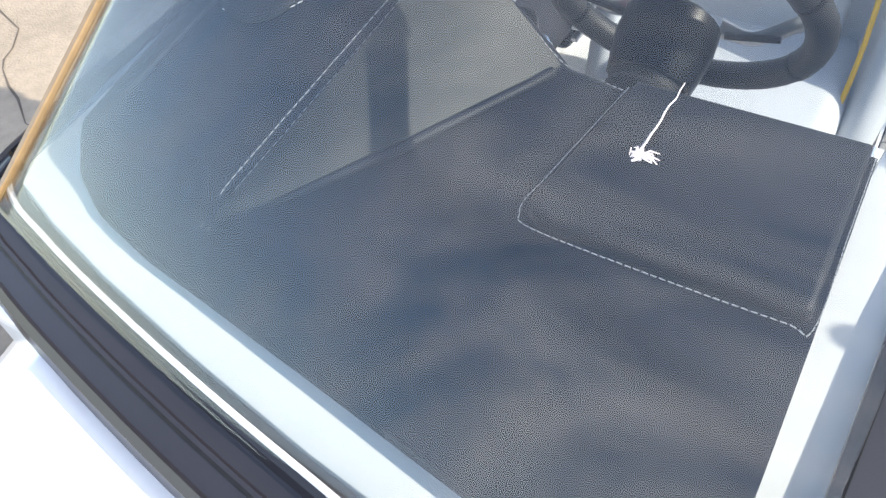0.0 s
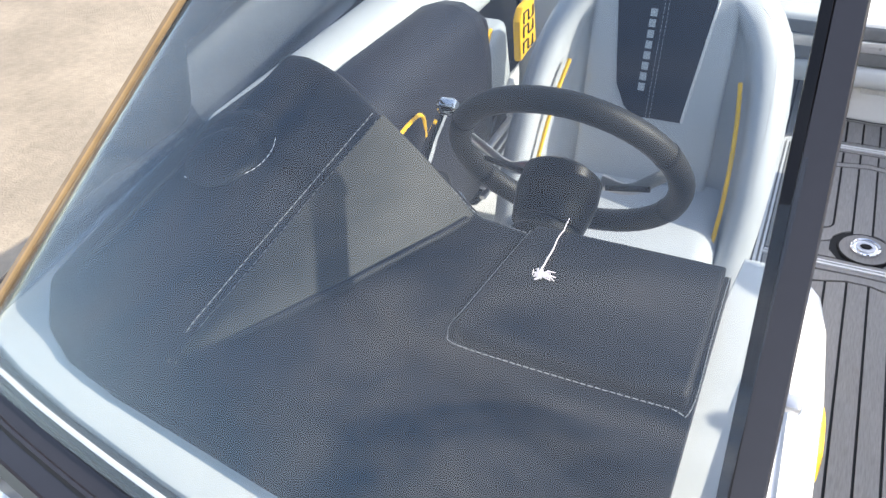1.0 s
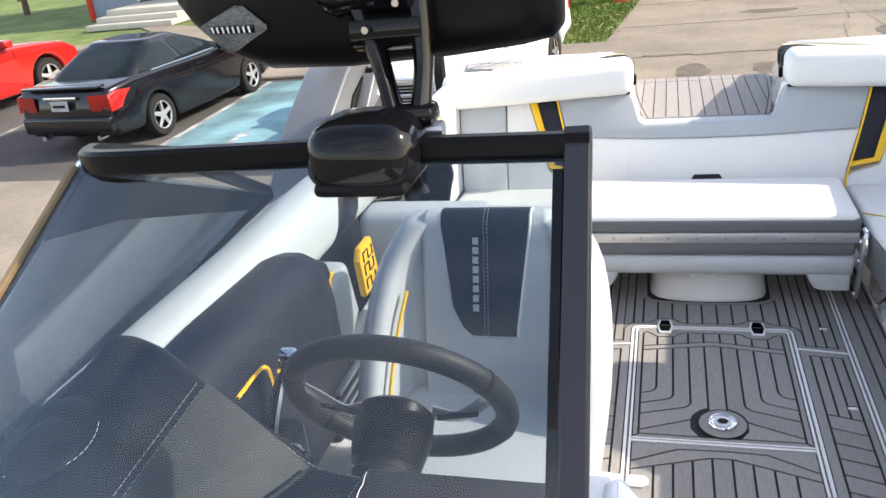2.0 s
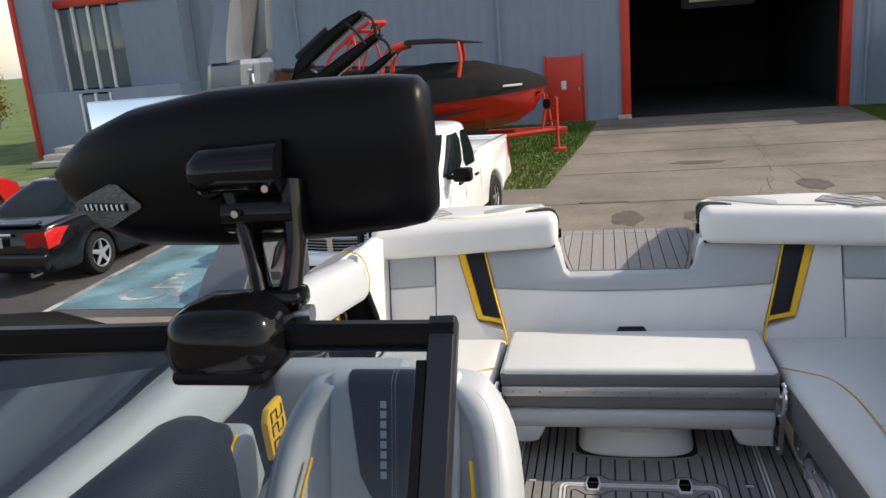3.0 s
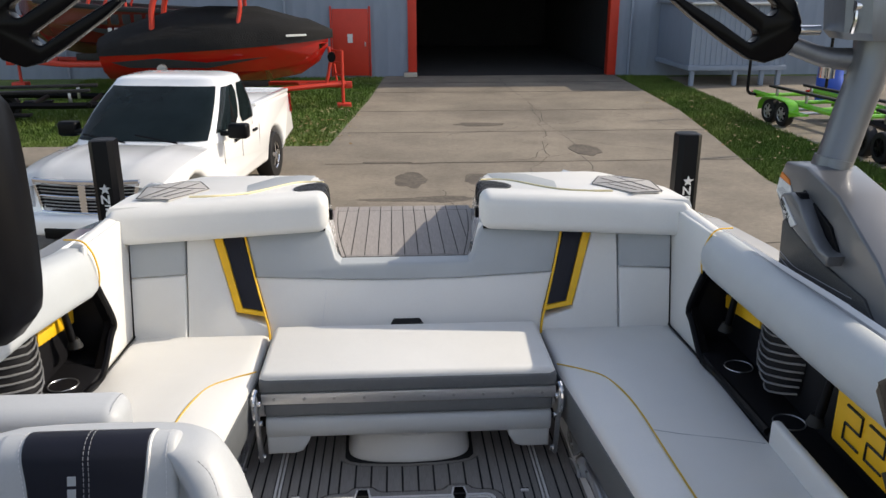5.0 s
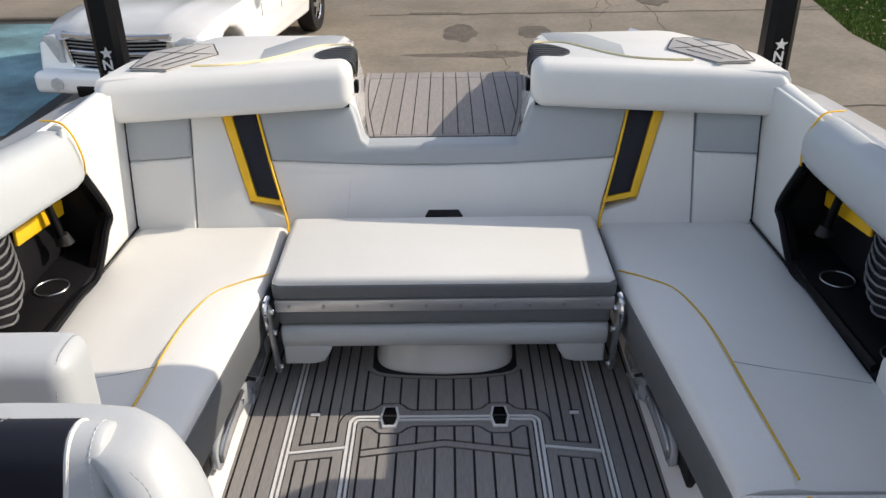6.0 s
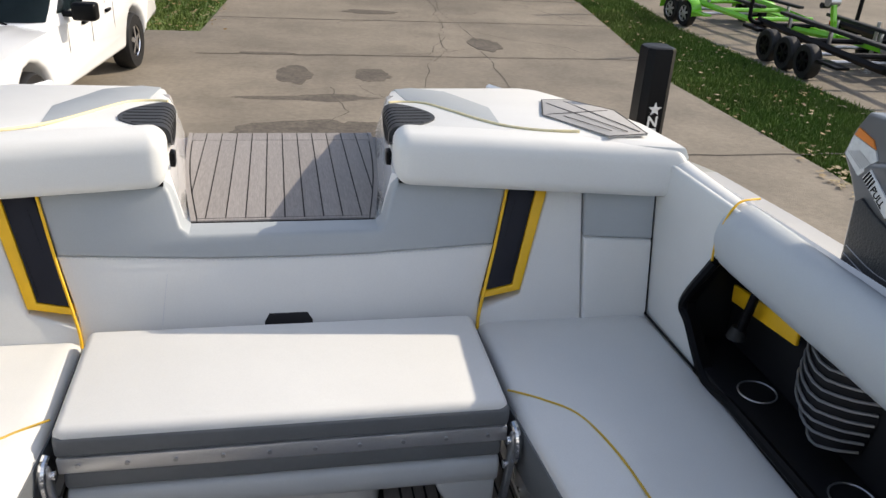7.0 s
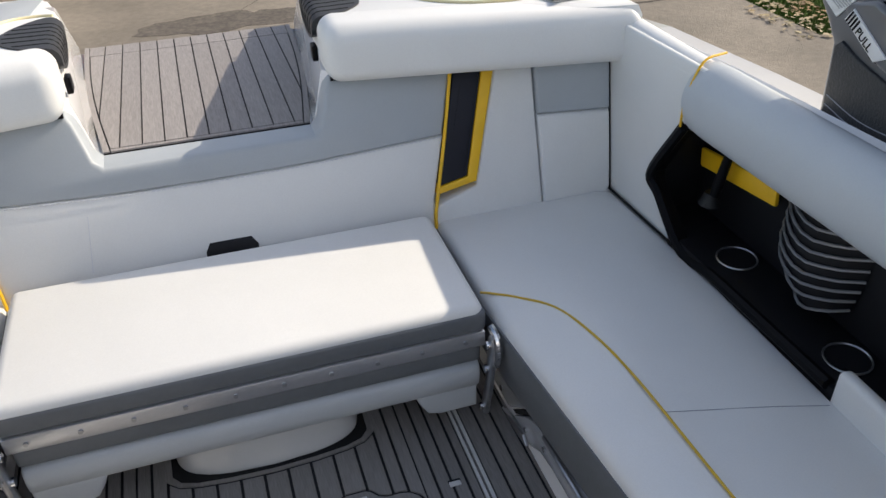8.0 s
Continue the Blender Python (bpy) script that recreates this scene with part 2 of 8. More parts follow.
M["car_red"] = material("car_red", (0.38, 0.012, 0.010), 0.2, vary=0.05, scale=2, coat=1.0)
M["car_glass"] = material("car_glass", (0.016, 0.026, 0.029), 0.05, vary=0.35, scale=1.6, spec=0.42)
M["rack_black"] = material("rack_black", (0.003, 0.003, 0.004), 0.18, vary=0.12, scale=9, spec=0.10)
M["worn_line"] = material("worn_line", (0.42, 0.43, 0.43), 0.8, vary=0.3, scale=6, second=(0.12, 0.12, 0.12), fine=0.2, fine_scale=30)
M["tower_cast"] = material("tower_cast", (0.17, 0.175, 0.185), 0.4, metal=0.7, vary=0.08, scale=8, fine=0.05)
M["lens_dark"] = material("lens_dark", (0.09, 0.012, 0.010), 0.15, vary=0.3, scale=40, coat=0.6)
M["lamp_red"] = material("lamp_red", (0.5, 0.012, 0.01), 0.12, vary=0.1, scale=30, coat=0.8)
M["lamp_clear"] = material("lamp_clear", (0.46, 0.48, 0.50), 0.1, vary=0.15, scale=30, coat=0.8)
M["green_paint"] = material("green_paint", (0.16, 0.52, 0.02), 0.35, vary=0.06, scale=4, coat=0.4)
M["blue_plastic"] = material("blue_plastic", (0.012, 0.07, 0.42), 0.4, vary=0.08, scale=6)
M["brown_trim"] = material("brown_trim", (0.20, 0.13, 0.06), 0.35, vary=0.25, scale=20, coat=0.4)
M["stone_step"] = material("stone_step", (0.45, 0.42, 0.36), 0.85, vary=0.1, scale=3, fine=0.1, bump=0.3)
M["glass"] = glass_material("glass", (0.73, 0.77, 0.79), 0.060)
M["dark_glass"] = glass_material("dark_glass", (0.40, 0.47, 0.57), 0.04)
M["house_glass"] = material("house_glass", (0.10, 0.13, 0.14), 0.05, vary=0.25, scale=0.7, coat=0.5)
M["bark"] = material("bark", (0.09, 0.07, 0.05), 0.9, vary=0.3, scale=6, bump=0.8, bump_scale=30)
M["autumn_leaf"] = material("autumn_leaf", (0.42, 0.27, 0.03), 0.7, vary=0.4, scale=1.2, second=(0.25, 0.24, 0.04))
M["orange_label"] = material("orange_label", (0.75, 0.22, 0.03), 0.5, vary=0.05, scale=30)
M["red_plastic"] = material("red_plastic", (0.55, 0.02, 0.015), 0.3, vary=0.08, scale=20)
M["crack_white"] = material("crack_white", (0.50, 0.48, 0.51), 0.4, vary=0.1, scale=60)


# ---- builders ----
def finish(name, bm, mat, angle=38):
    bmesh.ops.recalc_face_normals(bm, faces=bm.faces)
    me = bpy.data.meshes.new(name)
    bm.to_mesh(me)
    bm.free()
    me.materials.append(M[mat])
    me.shade_smooth()
    me.set_sharp_from_angle(angle=radians(angle))
    return me


def thing(name, label, category, at=(0, 0, 0), group="", kind=""):
    """An Empty at a thing's base."""
    ob = new(name)
    ob.location = at
    ob.empty_display_size = 0.1
    return tagged(ob, label, category, group, kind)


def part(name, bm, mat, parent, label="", angle=38):
    """One mesh, in world metres, under a thing or a part."""
    ob = new(name, finish(name, bm, mat, angle))
    ob.parent = parent
    root = parent
    while root.parent:
        root = root.parent
    ob.matrix_parent_inverse = Matrix.Translation(root.location).inverted() if parent is root else Matrix.Identity(4)
    return tagged(ob, label)


def lone(name, bm, mat, label, category, group="", kind="", angle=38):
    """A thing that is one mesh."""
    return tagged(new(name, finish(name, bm, mat, angle)), label, category, group, kind)


def rbox(bm, lo, hi, r=0.008, seg=2, turn=None):
    lo, hi = [min(a, b) for a, b in zip(lo, hi)], [max(a, b) for a, b in zip(lo, hi)]
    c = Vector([(a + b) / 2 for a, b in zip(lo, hi)])
    made = bmesh.ops.create_cube(bm, size=1.0)["verts"]
    for v in made:
        v.co = Vector([v.co[k] * (hi[k] - lo[k]) for k in range(3)])
        if turn is not None:
            v.co = turn @ v.co
        v.co += c
    if r > 0:
        es = list({e for v in made for e in v.link_edges})
        bmesh.ops.bevel(bm, geom=es, offset=min(r, 0.49 * min(hi[k] - lo[k] for k in range(3))), segments=seg, profile=0.5, affect="EDGES")
    return bm


def box(lo, hi, r=0.008, seg=2, turn=None):
    return rbox(bmesh.new(), lo, hi, r, seg, turn)


def prism(bm, outline, a, b, axis="z", r=0.0, seg=2):
    """A slab with a 2D outline, from a to b along an axis. outline: (x, y) for z, (y, z) for x, (x, z) for y."""
    def put(p, h):
        return {"z": (p[0], p[1], h), "x": (h, p[0], p[1]), "y": (p[0], h, p[1])}[axis]
    vs = [bm.verts.new(put(p, a)) for p in outline]
    ws = [bm.verts.new(put(p, b)) for p in outline]
    fs = [bm.faces.new(vs[::-1]), bm.faces.new(ws)]
    k = len(vs)
    for i in range(k):
        fs.append(bm.faces.new((vs[i], vs[(i + 1) % k], ws[(i + 1) % k], ws[i])))
    bmesh.ops.recalc_face_normals(bm, faces=fs)
    if r > 0:
        es = [e for f in fs[:2] for e in f.edges]
        bmesh.ops.bevel(bm, geom=es, offset=r, segments=seg, profile=0.5, affect="EDGES")
    return bm


def smooth_line(points, steps=6, closed=False):
    """A Catmull-Rom line through points."""
    p = [Vector(q) for q in points]
    n = len(p)
    out = []
    for i in range(n if closed else n - 1):
        p0 = p[(i - 1) % n] if closed or i > 0 else p[0] * 2 - p[1]
        p1, p2 = p[i], p[(i + 1) % n]
        p3 = p[(i + 2) % n] if closed or i + 2 < n else p2 * 2 - p1
        for k in range(steps):
            t = k / steps
            out.append(0.5 * ((2 * p1) + (p2 - p0) * t + (2 * p0 - 5 * p1 + 4 * p2 - p3) * t * t + (3 * p1 - p0 - 3 * p2 + p3) * t ** 3))
    if not closed:
        out.append(p[-1])
    return out


def tube(bm, points, r, sides=10, closed=False, flat=1.0, side=None, caps=True):
    """A round bar along a line; r a number or one for each point; flat squeezes it across `side`."""
    p = [Vector(q) for q in points]
    n = len(p)
    rs = r if isinstance(r, (list, tuple)) else [r] * n
    rings = []
    ref = Vector(side) if side is not None else None
    u = None
    for i in range(n):
        a = p[(i - 1) % n] if closed or i else p[0]
        b = p[(i + 1) % n] if closed or i < n - 1 else p[-1]
        d = (b - a).normalized()
        if ref is not None:
            u = (ref - d * ref.dot(d)).normalized()
        elif u is None:
            u = d.orthogonal().normalized()
        else:
            u = (u - d * u.dot(d)).normalized()
        w = d.cross(u)
        rings.append([bm.verts.new(p[i] + rs[i] * (u * math.cos(2 * math.pi * k / sides) * flat + w * math.sin(2 * math.pi * k / sides))) for k in range(sides)])
    for i in range(n if closed else n - 1):
        A, B = rings[i], rings[(i + 1) % n]
        for k in range(sides):
            bm.faces.new((A[k], A[(k + 1) % sides], B[(k + 1) % sides], B[k]))
    if caps and not closed:
        bm.faces.new(rings[0][::-1])
        bm.faces.new(rings[-1])
    return bm


def loft(bm, rings, closed_ring=True, caps=True):
    """A skin over rings of equal length."""
    rr = [[bm.verts.new(q) for q in ring] for ring in rings]
    k = len(rr[0])
    for A, B in zip(rr, rr[1:]):
        for i in range(k if closed_ring else k - 1):
            bm.faces.new((A[i], A[(i + 1) % k], B[(i + 1) % k], B[i]))
    if caps and closed_ring:
        bm.faces.new(rr[0][::-1])
        bm.faces.new(rr[-1])
    return bm


def disc(bm, c, r, depth, axis=(0, 0, 1), sides=24, r2=None):
    """A short cylinder or cone centred at c."""
    q = Vector((0, 0, 1)).rotation_difference(Vector(axis)).to_matrix().to_4x4()
    bmesh.ops.create_cone(bm, cap_ends=True, segments=sides, radius1=r, radius2=r if r2 is None else r2, depth=depth, matrix=Matrix.Translation(c) @ q)
    return bm


def dashes(bm, points, length=0.012, gap=0.006, r=0.0012, steps=10):
    """Stitches along a line."""
    line = smooth_line(points, steps)
    run, on, start = 0.0, True, line[0]
    prev = line[0]
    for q in line[1:]:
        d = (q - prev).length
        while d > 1e-9:
            left = (length if on else gap) - run
            if d < left:
                run += d
                break
            prev = prev + (q - prev).normalized() * left
            d -= left
            run = 0.0
            if on:
                tube(bm, [start, prev], r, 4)
            else:
                start = prev
            on = not on
        prev = q
    return bm



G = -1.3   # the ground below the cockpit floor


# ---- the ground and the building ----
def ground_sheet():
    bm = bmesh.new()
    prism(bm, [(-700, -700), (700, -700), (700, 900), (-700, 900)], G - 0.3, G - 0.03, "z")
    tagged(lone("ground", bm, "soil", "grassy ground reaching to the horizon", "ground", kind="structure"))
    bm = bmesh.new()
    prism(bm, [(-60, -40), (40, -40), (40, 4.2), (5.75, 4.4), (5.72, 6.5), (5.65, 9), (6.2, 12.5), (6.7, 16), (6.95, 20), (7.15, 23.7), (-0.3, 23.7), (-0.65, 18.5), (-1.25, 12.1), (-4.3, 12.1), (-4.3, 5.0), (-60, 5.0)], G - 0.2, G, "z")
    lone("driveway", bm, "concrete", "worn tan concrete driveway with cracks and oil stains", "driveway", kind="structure")
    bm = bmesh.new()
    prism(bm, [(-60, 5.004), (-4.304, 5.004), (-4.304, 10.4), (-60, 10.4)], G - 0.2, G - 0.004, "z")
    lone("parking_lot", bm, "asphalt", "dark patched asphalt of the parking lot", "asphalt", kind="structure")
    bm = bmesh.new()
    prism(bm, [(-60, 10.404), (-4.304, 10.404), (-4.304, 12.0), (-60, 12.0)], G - 0.1, G + 0.06, "z", 0.02, 1)
    lone("pavement", bm, "concrete", "pale concrete walk beside the parking lot", "pavement", kind="structure")
    bm = bmesh.new()
    prism(bm, [(8.05, 4.3), (40, 4.3), (40, 23), (8.6, 23), (8.3, 17), (7.85, 13.5), (7.9, 8.5)], G - 0.1, G - 0.002, "z")
    lone("yard", bm, "concrete", "dusty concrete storage yard beyond the grass strip", "yard", kind="structure")
    bm = bmesh.new()
    prism(bm, [(-22, 15.6), (-9, 15.6), (-9, 16.2), (-14.8, 19.3), (-15.9, 19.3), (-13, 16.4), (-22, 16.4)], G - 0.05, G + 0.01, "z")
    lone("footpath", bm, "concrete", "narrow concrete path across the lawn", "path", kind="structure")
    bm = bmesh.new()
    prism(bm, [(-6.95, 5.3), (-4.45, 5.3), (-4.45, 10.2), (-7.15, 10.2)], G, G + 0.004, "z")
    lone("painted_bay", bm, "blue_paint", "faded light blue painted parking bay on the asphalt", "parking bay", kind="structure")
    bm = bmesh.new()
    prism(bm, [(-7.02, 5.2), (-6.93, 5.2), (-7.12, 10.25), (-7.21, 10.25)], G + 0.001, G + 0.008, "z")
    for x in (-10.6, -13.6):
        prism(bm, [(x, 5.2), (x + 0.09, 5.2), (x - 0.1, 10.25), (x - 0.19, 10.25)], G + 0.001, G + 0.008, "z")
    lone("bay_line", bm, "worn_line", "worn white painted parking lines", "road marking", kind="structure")
    bm = bmesh.new()
    cx, cy, zz = -6.0, 6.0, G + 0.009
    tube(bm, [(cx + 0.33 * math.cos(a * 0.3), cy - 0.05 + 0.3 * math.sin(a * 0.3), zz) for a in range(9, 21)], 0.05, 4, flat=0.1, side=(0, 0, 1))
    tube(bm, [(cx + 0.05, cy + 0.62, zz), (cx - 0.02, cy + 0.15, zz), (cx + 0.38, cy + 0.12, zz), (cx + 0.5, cy - 0.25, zz), (cx + 0.66, cy - 0.22, zz)], 0.05, 4, flat=0.1, side=(0, 0, 1))
    tube(bm, [(cx, cy + 0.36, zz), (cx + 0.3, cy + 0.34, zz)], 0.05, 4, flat=0.1, side=(0, 0, 1))
    disc(bm, (cx + 0.06, cy + 0.76, zz), 0.1, 0.006, sides=16)
    lone("bay_symbol", bm, "worn_line", "white wheelchair access symbol painted on the bay", "road marking", kind="structure")
    # joints and cracks in the slabs
    rnd = random.Random(5)
    bm = bmesh.new()
    for y in (-3.5, 1.4, 5.9, 10.5, 13.4, 16.2, 19.6, 21.8):
        pts = [(-1.2 + 8.1 * k / 30, y + rnd.uniform(-0.02, 0.02), G + 0.004) for k in range(31)]
        tube(bm, pts, 0.018, 4, flat=0.2, side=(0, 0, 1))
    for x0, y0, dx, dy, n in ((2.9, 1.5, 0.02, 0.42, 50), (1.0, 13, 0.25, 0.16, 14), (4.4, 16.5, 0.12, -0.2, 16), (5.2, 11, -0.2, 0.2, 10), (1.9, 8.6, 0.06, 0.3, 12), (2.3, 10.2, 0.04, 0.35, 22), (0.5, 7.0, 0.02, 0.1, 14),
                              (2.0, 6.6, -0.1, 0.2, 12), (3.6, 18.6, 0.2, 0.12, 14), (0.2, 10.4, 0.25, 0.05, 14), (-4.0, -1.5, -0.2, 0.14, 16), (-3.2, -3.0, 0.1, 0.25, 20), (5.0, 14.5, 0.22, 0.02, 9)):
        x, y, pts = x0, y0, []
        for k in range(n):
            pts.append((x, y, G + 0.003))
            x += dx * rnd.uniform(0.3, 1.7) + rnd.uniform(-0.07, 0.07)
            y += dy * rnd.uniform(0.3, 1.7) + rnd.uniform(-0.07, 0.07)
        tube(bm, pts, [0.010 * rnd.uniform(0.3, 1.3) * 0.65 for _ in pts], 4, flat=0.2, side=(0, 0, 1))
    tagged(lone("slab_crack", bm, "crack", "dark joints and cracks in the concrete", "crack", kind="stuff"))
    bm = bmesh.new()
    for level, (cx, cy, rx, ry) in enumerate(((0.35, 8.12, 0.85, 0.10), (0.62, 8.14, 0.38, 0.17), (0.2, 9.3, 0.24, 0.45), (1.27, 9.3, 0.24, 0.34), (0.25, 6.85, 0.75, 0.30), (1.0, 6.9, 0.4, 0.2), (1.75, 14.3, 0.5, 0.22), (3.4, 11.5, 0.25, 0.5), (-0.2, 10.55, 0.4, 0.08))):
        ring = []
        for k in range(40):
            a = 2 * math.pi * k / 40
            w = 1 + 0.35 * noise.noise((cx + math.cos(a) * 1.3, cy + math.sin(a) * 1.3, 3.1)) + 0.2 * noise.noise((cx + math.cos(a) * 4, cy + math.sin(a) * 4, 7))
            ring.append((cx + rx * w * math.cos(a), cy + ry * w * math.sin(a)))
        prism(bm, ring, G - 0.01, G + 0.0012 + 0.0006 * level, "z")
    tagged(lone("oil_stain", bm, "stain", "dark oil stains soaked into the driveway", "stain", kind="stuff"))


def grass_blades(name, outline, count, seed, label):
    """Tufts of grass over an outline in the plan."""
    rnd = random.Random(seed)
    xs, ys = [p[0] for p in outline], [p[1] for p in outline]

    def inside(x, y):
        c = False
        for (x1, y1), (x2, y2) in zip(outline, outline[1:] + outline[:1]):
            if (y1 > y) != (y2 > y) and x < (x2 - x1) * (y - y1) / (y2 - y1) + x1:
                c = not c
        return c
    vs, fs = [], []
    made = 0
    while made < count:
        x, y = rnd.uniform(min(xs), max(xs)), rnd.uniform(min(ys), max(ys))
        if not inside(x, y):
            continue
        made += 1
        for _ in range(3):
            a, h, w = rnd.uniform(0, 6.3), rnd.uniform(0.03, 0.10), rnd.uniform(0.006, 0.016)
            bx, by = x + rnd.uniform(-0.05, 0.05), y + rnd.uniform(-0.05, 0.05)
            lx, ly = rnd.uniform(-0.05, 0.05), rnd.uniform(-0.05, 0.05)
            k = len(vs)
            vs += [(bx - w * math.cos(a), by - w * math.sin(a), G - 0.035), (bx + w * math.cos(a), by + w * math.sin(a), G - 0.035), (bx + lx, by + ly, G - 0.035 + h)]
            fs.append((k, k + 1, k + 2))
    me = bpy.data.meshes.new(name)
    me.from_pydata(vs, [], fs)
    me.materials.append(M["grass"])
    tagged(new(name, me), label, "grass", kind="stuff")


def leaf_scatter(name, outline, count, seed, label):
    rnd = random.Random(seed)
    vs, fs = [], []
    xs, ys = [p[0] for p in outline], [p[1] for p in outline]
    for _ in range(count):
        x, y = rnd.uniform(min(xs), max(xs)), rnd.uniform(min(ys), max(ys))
        a, s = rnd.uniform(0, 6.3), rnd.uniform(0.02, 0.05)
        k = len(vs)
        z = G + rnd.uniform(0.006, 0.03)
        for q in range(5):
            b = a + q * 1.257
            w = s * (1.0 if q % 2 else 0.6)
            vs.append((x + w * math.cos(b), y + w * math.sin(b), z + rnd.uniform(0, 0.02)))
        fs.append((k, k + 1, k + 2, k + 3, k + 4))
    me = bpy.data.meshes.new(name)
    me.from_pydata(vs, [], fs)
    me.materials.append(M["leaf_litter"])
    tagged(new(name, me), label, "leaves", kind="stuff")


def corrugated(bm, x0, x1, y, z0, z1, pitch=0.42, depth=0.006):
    """A ribbed metal sheet that faces -y, with thickness."""
    prof = []
    x = x0
    while x < x1 - 1e-6:
        w = min(pitch, x1 - x)
        prof += [(x, y), (x + w * 0.72, y), (x + w * 0.79, y - depth), (x + w * 0.93, y - depth)]
        x += w
    prof.append((x1, y))
    outline = prof + [(x1, y + 0.12), (x0, y + 0.12)]
    prism(bm, outline, z0, z1, "z")
    return bm


def warehouse():
    y = 23.72
    w = thing("warehouse", "blue grey ribbed metal warehouse with a red framed door opening", "building", (0, y, G), kind="structure")
    bm = bmesh.new()
    corrugated(bm, -14.0, 0.62, y, G - 0.1, 6.2)
    part("wall", bm, "wall_paint", w)
    bm = bmesh.new()
    corrugated(bm, 7.02, 30.0, y, G - 0.1, 6.2)
    part("wall", bm, "wall_paint", w)
    bm = bmesh.new()
    corrugated(bm, 0.62, 7.02, y, 3.08, 6.2)
    part("wall", bm, "wall_paint", w)
    bm = box((-14.2, y - 0.2, 6.2), (30.2, y + 14, 6.35), 0.02)
    part("roof", bm, "wall_paint", w)
    for x0, x1 in ((0.44, 0.72), (6.9, 7.18)):
        part("door_frame", box((x0, y - 0.07, G), (x1, y + 0.3, 3.25), 0.01), "red_paint", w, "red painted steel door jamb")
    part("door_frame", box((0.722, y - 0.05, 3.02), (6.898, y + 0.3, 3.2), 0.01), "wall_paint", w)
    # the dark hall behind the opening; its shade is put into the wall colour
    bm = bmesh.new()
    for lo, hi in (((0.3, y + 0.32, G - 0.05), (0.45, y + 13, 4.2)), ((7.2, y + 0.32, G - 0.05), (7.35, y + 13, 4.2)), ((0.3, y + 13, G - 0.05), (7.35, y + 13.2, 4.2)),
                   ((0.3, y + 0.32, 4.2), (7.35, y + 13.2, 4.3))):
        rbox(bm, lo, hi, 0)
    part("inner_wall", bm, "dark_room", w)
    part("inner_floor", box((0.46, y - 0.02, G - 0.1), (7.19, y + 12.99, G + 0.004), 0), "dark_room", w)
    # the cloth's near-black colour includes the shade of the hall
    sign = thing("hanging_banner", "banner hanging in the dark doorway, darkened for its shade", "banner", (3.4, y + 2, 2.0))
    part("banner_cloth", box((2.45, y + 2.0, 1.95), (4.75, y + 2.02, 3.3), 0.004), "dash_grey", sign)
    bm = box((2.7, y + 1.985, 2.15), (4.45, y + 1.995, 2.5), 0)
    part("banner_stripe", bm, "stone_step", sign)
    d = thing("side_door", "red painted steel door with a white notice", "door", (-1.36, y - 0.05, G), kind="structure")
    part("door_leaf", box((-1.93, y - 0.075, G + 0.03), (-0.80, y - 0.035, 0.78), 0.01), "red_paint", d)
    for x0, x1 in ((-2.0, -1.94), (-0.79, -0.73)):
        part("door_jamb", box((x0, y - 0.09, G), (x1, y - 0.03, 0.86), 0.008), "red_paint", d)
    part("notice", box((-1.46, y - 0.085, -0.25), (-1.30, y - 0.078, 0.02), 0), "white_paint", d, "white paper notice")
    part("door_handle", box((-0.93, y - 0.12, -0.36), (-0.89, y - 0.075, -0.22), 0.008), "steel_dull", d)
    for x in (-3.4, -10.2, 7.6):
        dp = bmesh.new()
        tube(dp, [(x, y - 0.08, G), (x, y - 0.08, 6.0)], 0.05, 8)
        lone("downpipe", dp, "wall_paint", "painted downpipe on the ribbed wall", "pipe", "downpipes on the warehouse")
    lamp = thing("wall_lamp", "small white wall lamp high on the warehouse", "lamp", (-2.6, y - 0.15, 2.9))
    part("bracket", box((-2.66, y - 0.16, 2.95), (-2.54, y - 0.03, 3.05), 0.01), "white_paint", lamp)
    part("shade", disc(bmesh.new(), (-2.6, y - 0.2, 2.9), 0.1, 0.12, (0, 0, 1), 16, 0.05), "white_paint", lamp)
    blk = box((0.3, y - 0.4, G), (0.72, y - 0.1, G + 0.13), 0.02)
    lone("wood_block", blk, "stone_step", "pale wooden chock beside the door frame", "block")
    # raised ribbed store on posts
    st = thing("store_box", "blue grey ribbed store box raised on posts", "shed", (9.9, 21.5, G))
    bm = bmesh.new()
    corrugated(bm, 8.5, 11.3, 20.6, -0.72, 0.95, 0.16, 0.025)
    part("front_wall", bm, "wall_paint", st)
    part("body", box((8.5, 20.73, -0.72), (11.3, 23.6, 0.95), 0.01), "wall_paint", st)
    part("roof", box((8.38, 20.45, 0.952), (11.42, 23.65, 1.04), 0.01), "steel_dull", st)
    part("sill", box((8.45, 20.52, -0.86), (11.35, 23.6, -0.722), 0.01), "wall_paint", st)
    for x in (8.62, 9.9, 10.7, 11.2):
        part("post", box((x - 0.06, 20.6, G - 0.05), (x + 0.06, 20.72, -0.862), 0.008), "wall_paint", st)
    # the office end of the building with its glazing and steps
    of = thing("office_wing", "blue grey office wing with red trim and tall windows", "building", (-20, 22, G), kind="structure")
    for lo, hi in (((-19.7, 22.3, G), (-17.85, 30, 0.9)), ((-19.7, 22.3, 0.902), (-18.62, 30, 5.0)), ((-16.6, 22.3, G), (-14.02, 30, 0.9)), ((-16.2, 22.9, 0.902), (-14.02, 30, 6.2)), ((-18.6, 22.9, 3.7), (-16.202, 30, 6.2)), ((-17.848, 22.3, 0.8), (-16.602, 30, 0.9))):
        part("wall", box(lo, hi, 0.01), "wall_paint", of)
    part("trim", box((-19.86, 22.2, G), (-19.702, 22.6, 5.1), 0.02), "red_paint", of, "red painted corner trim")
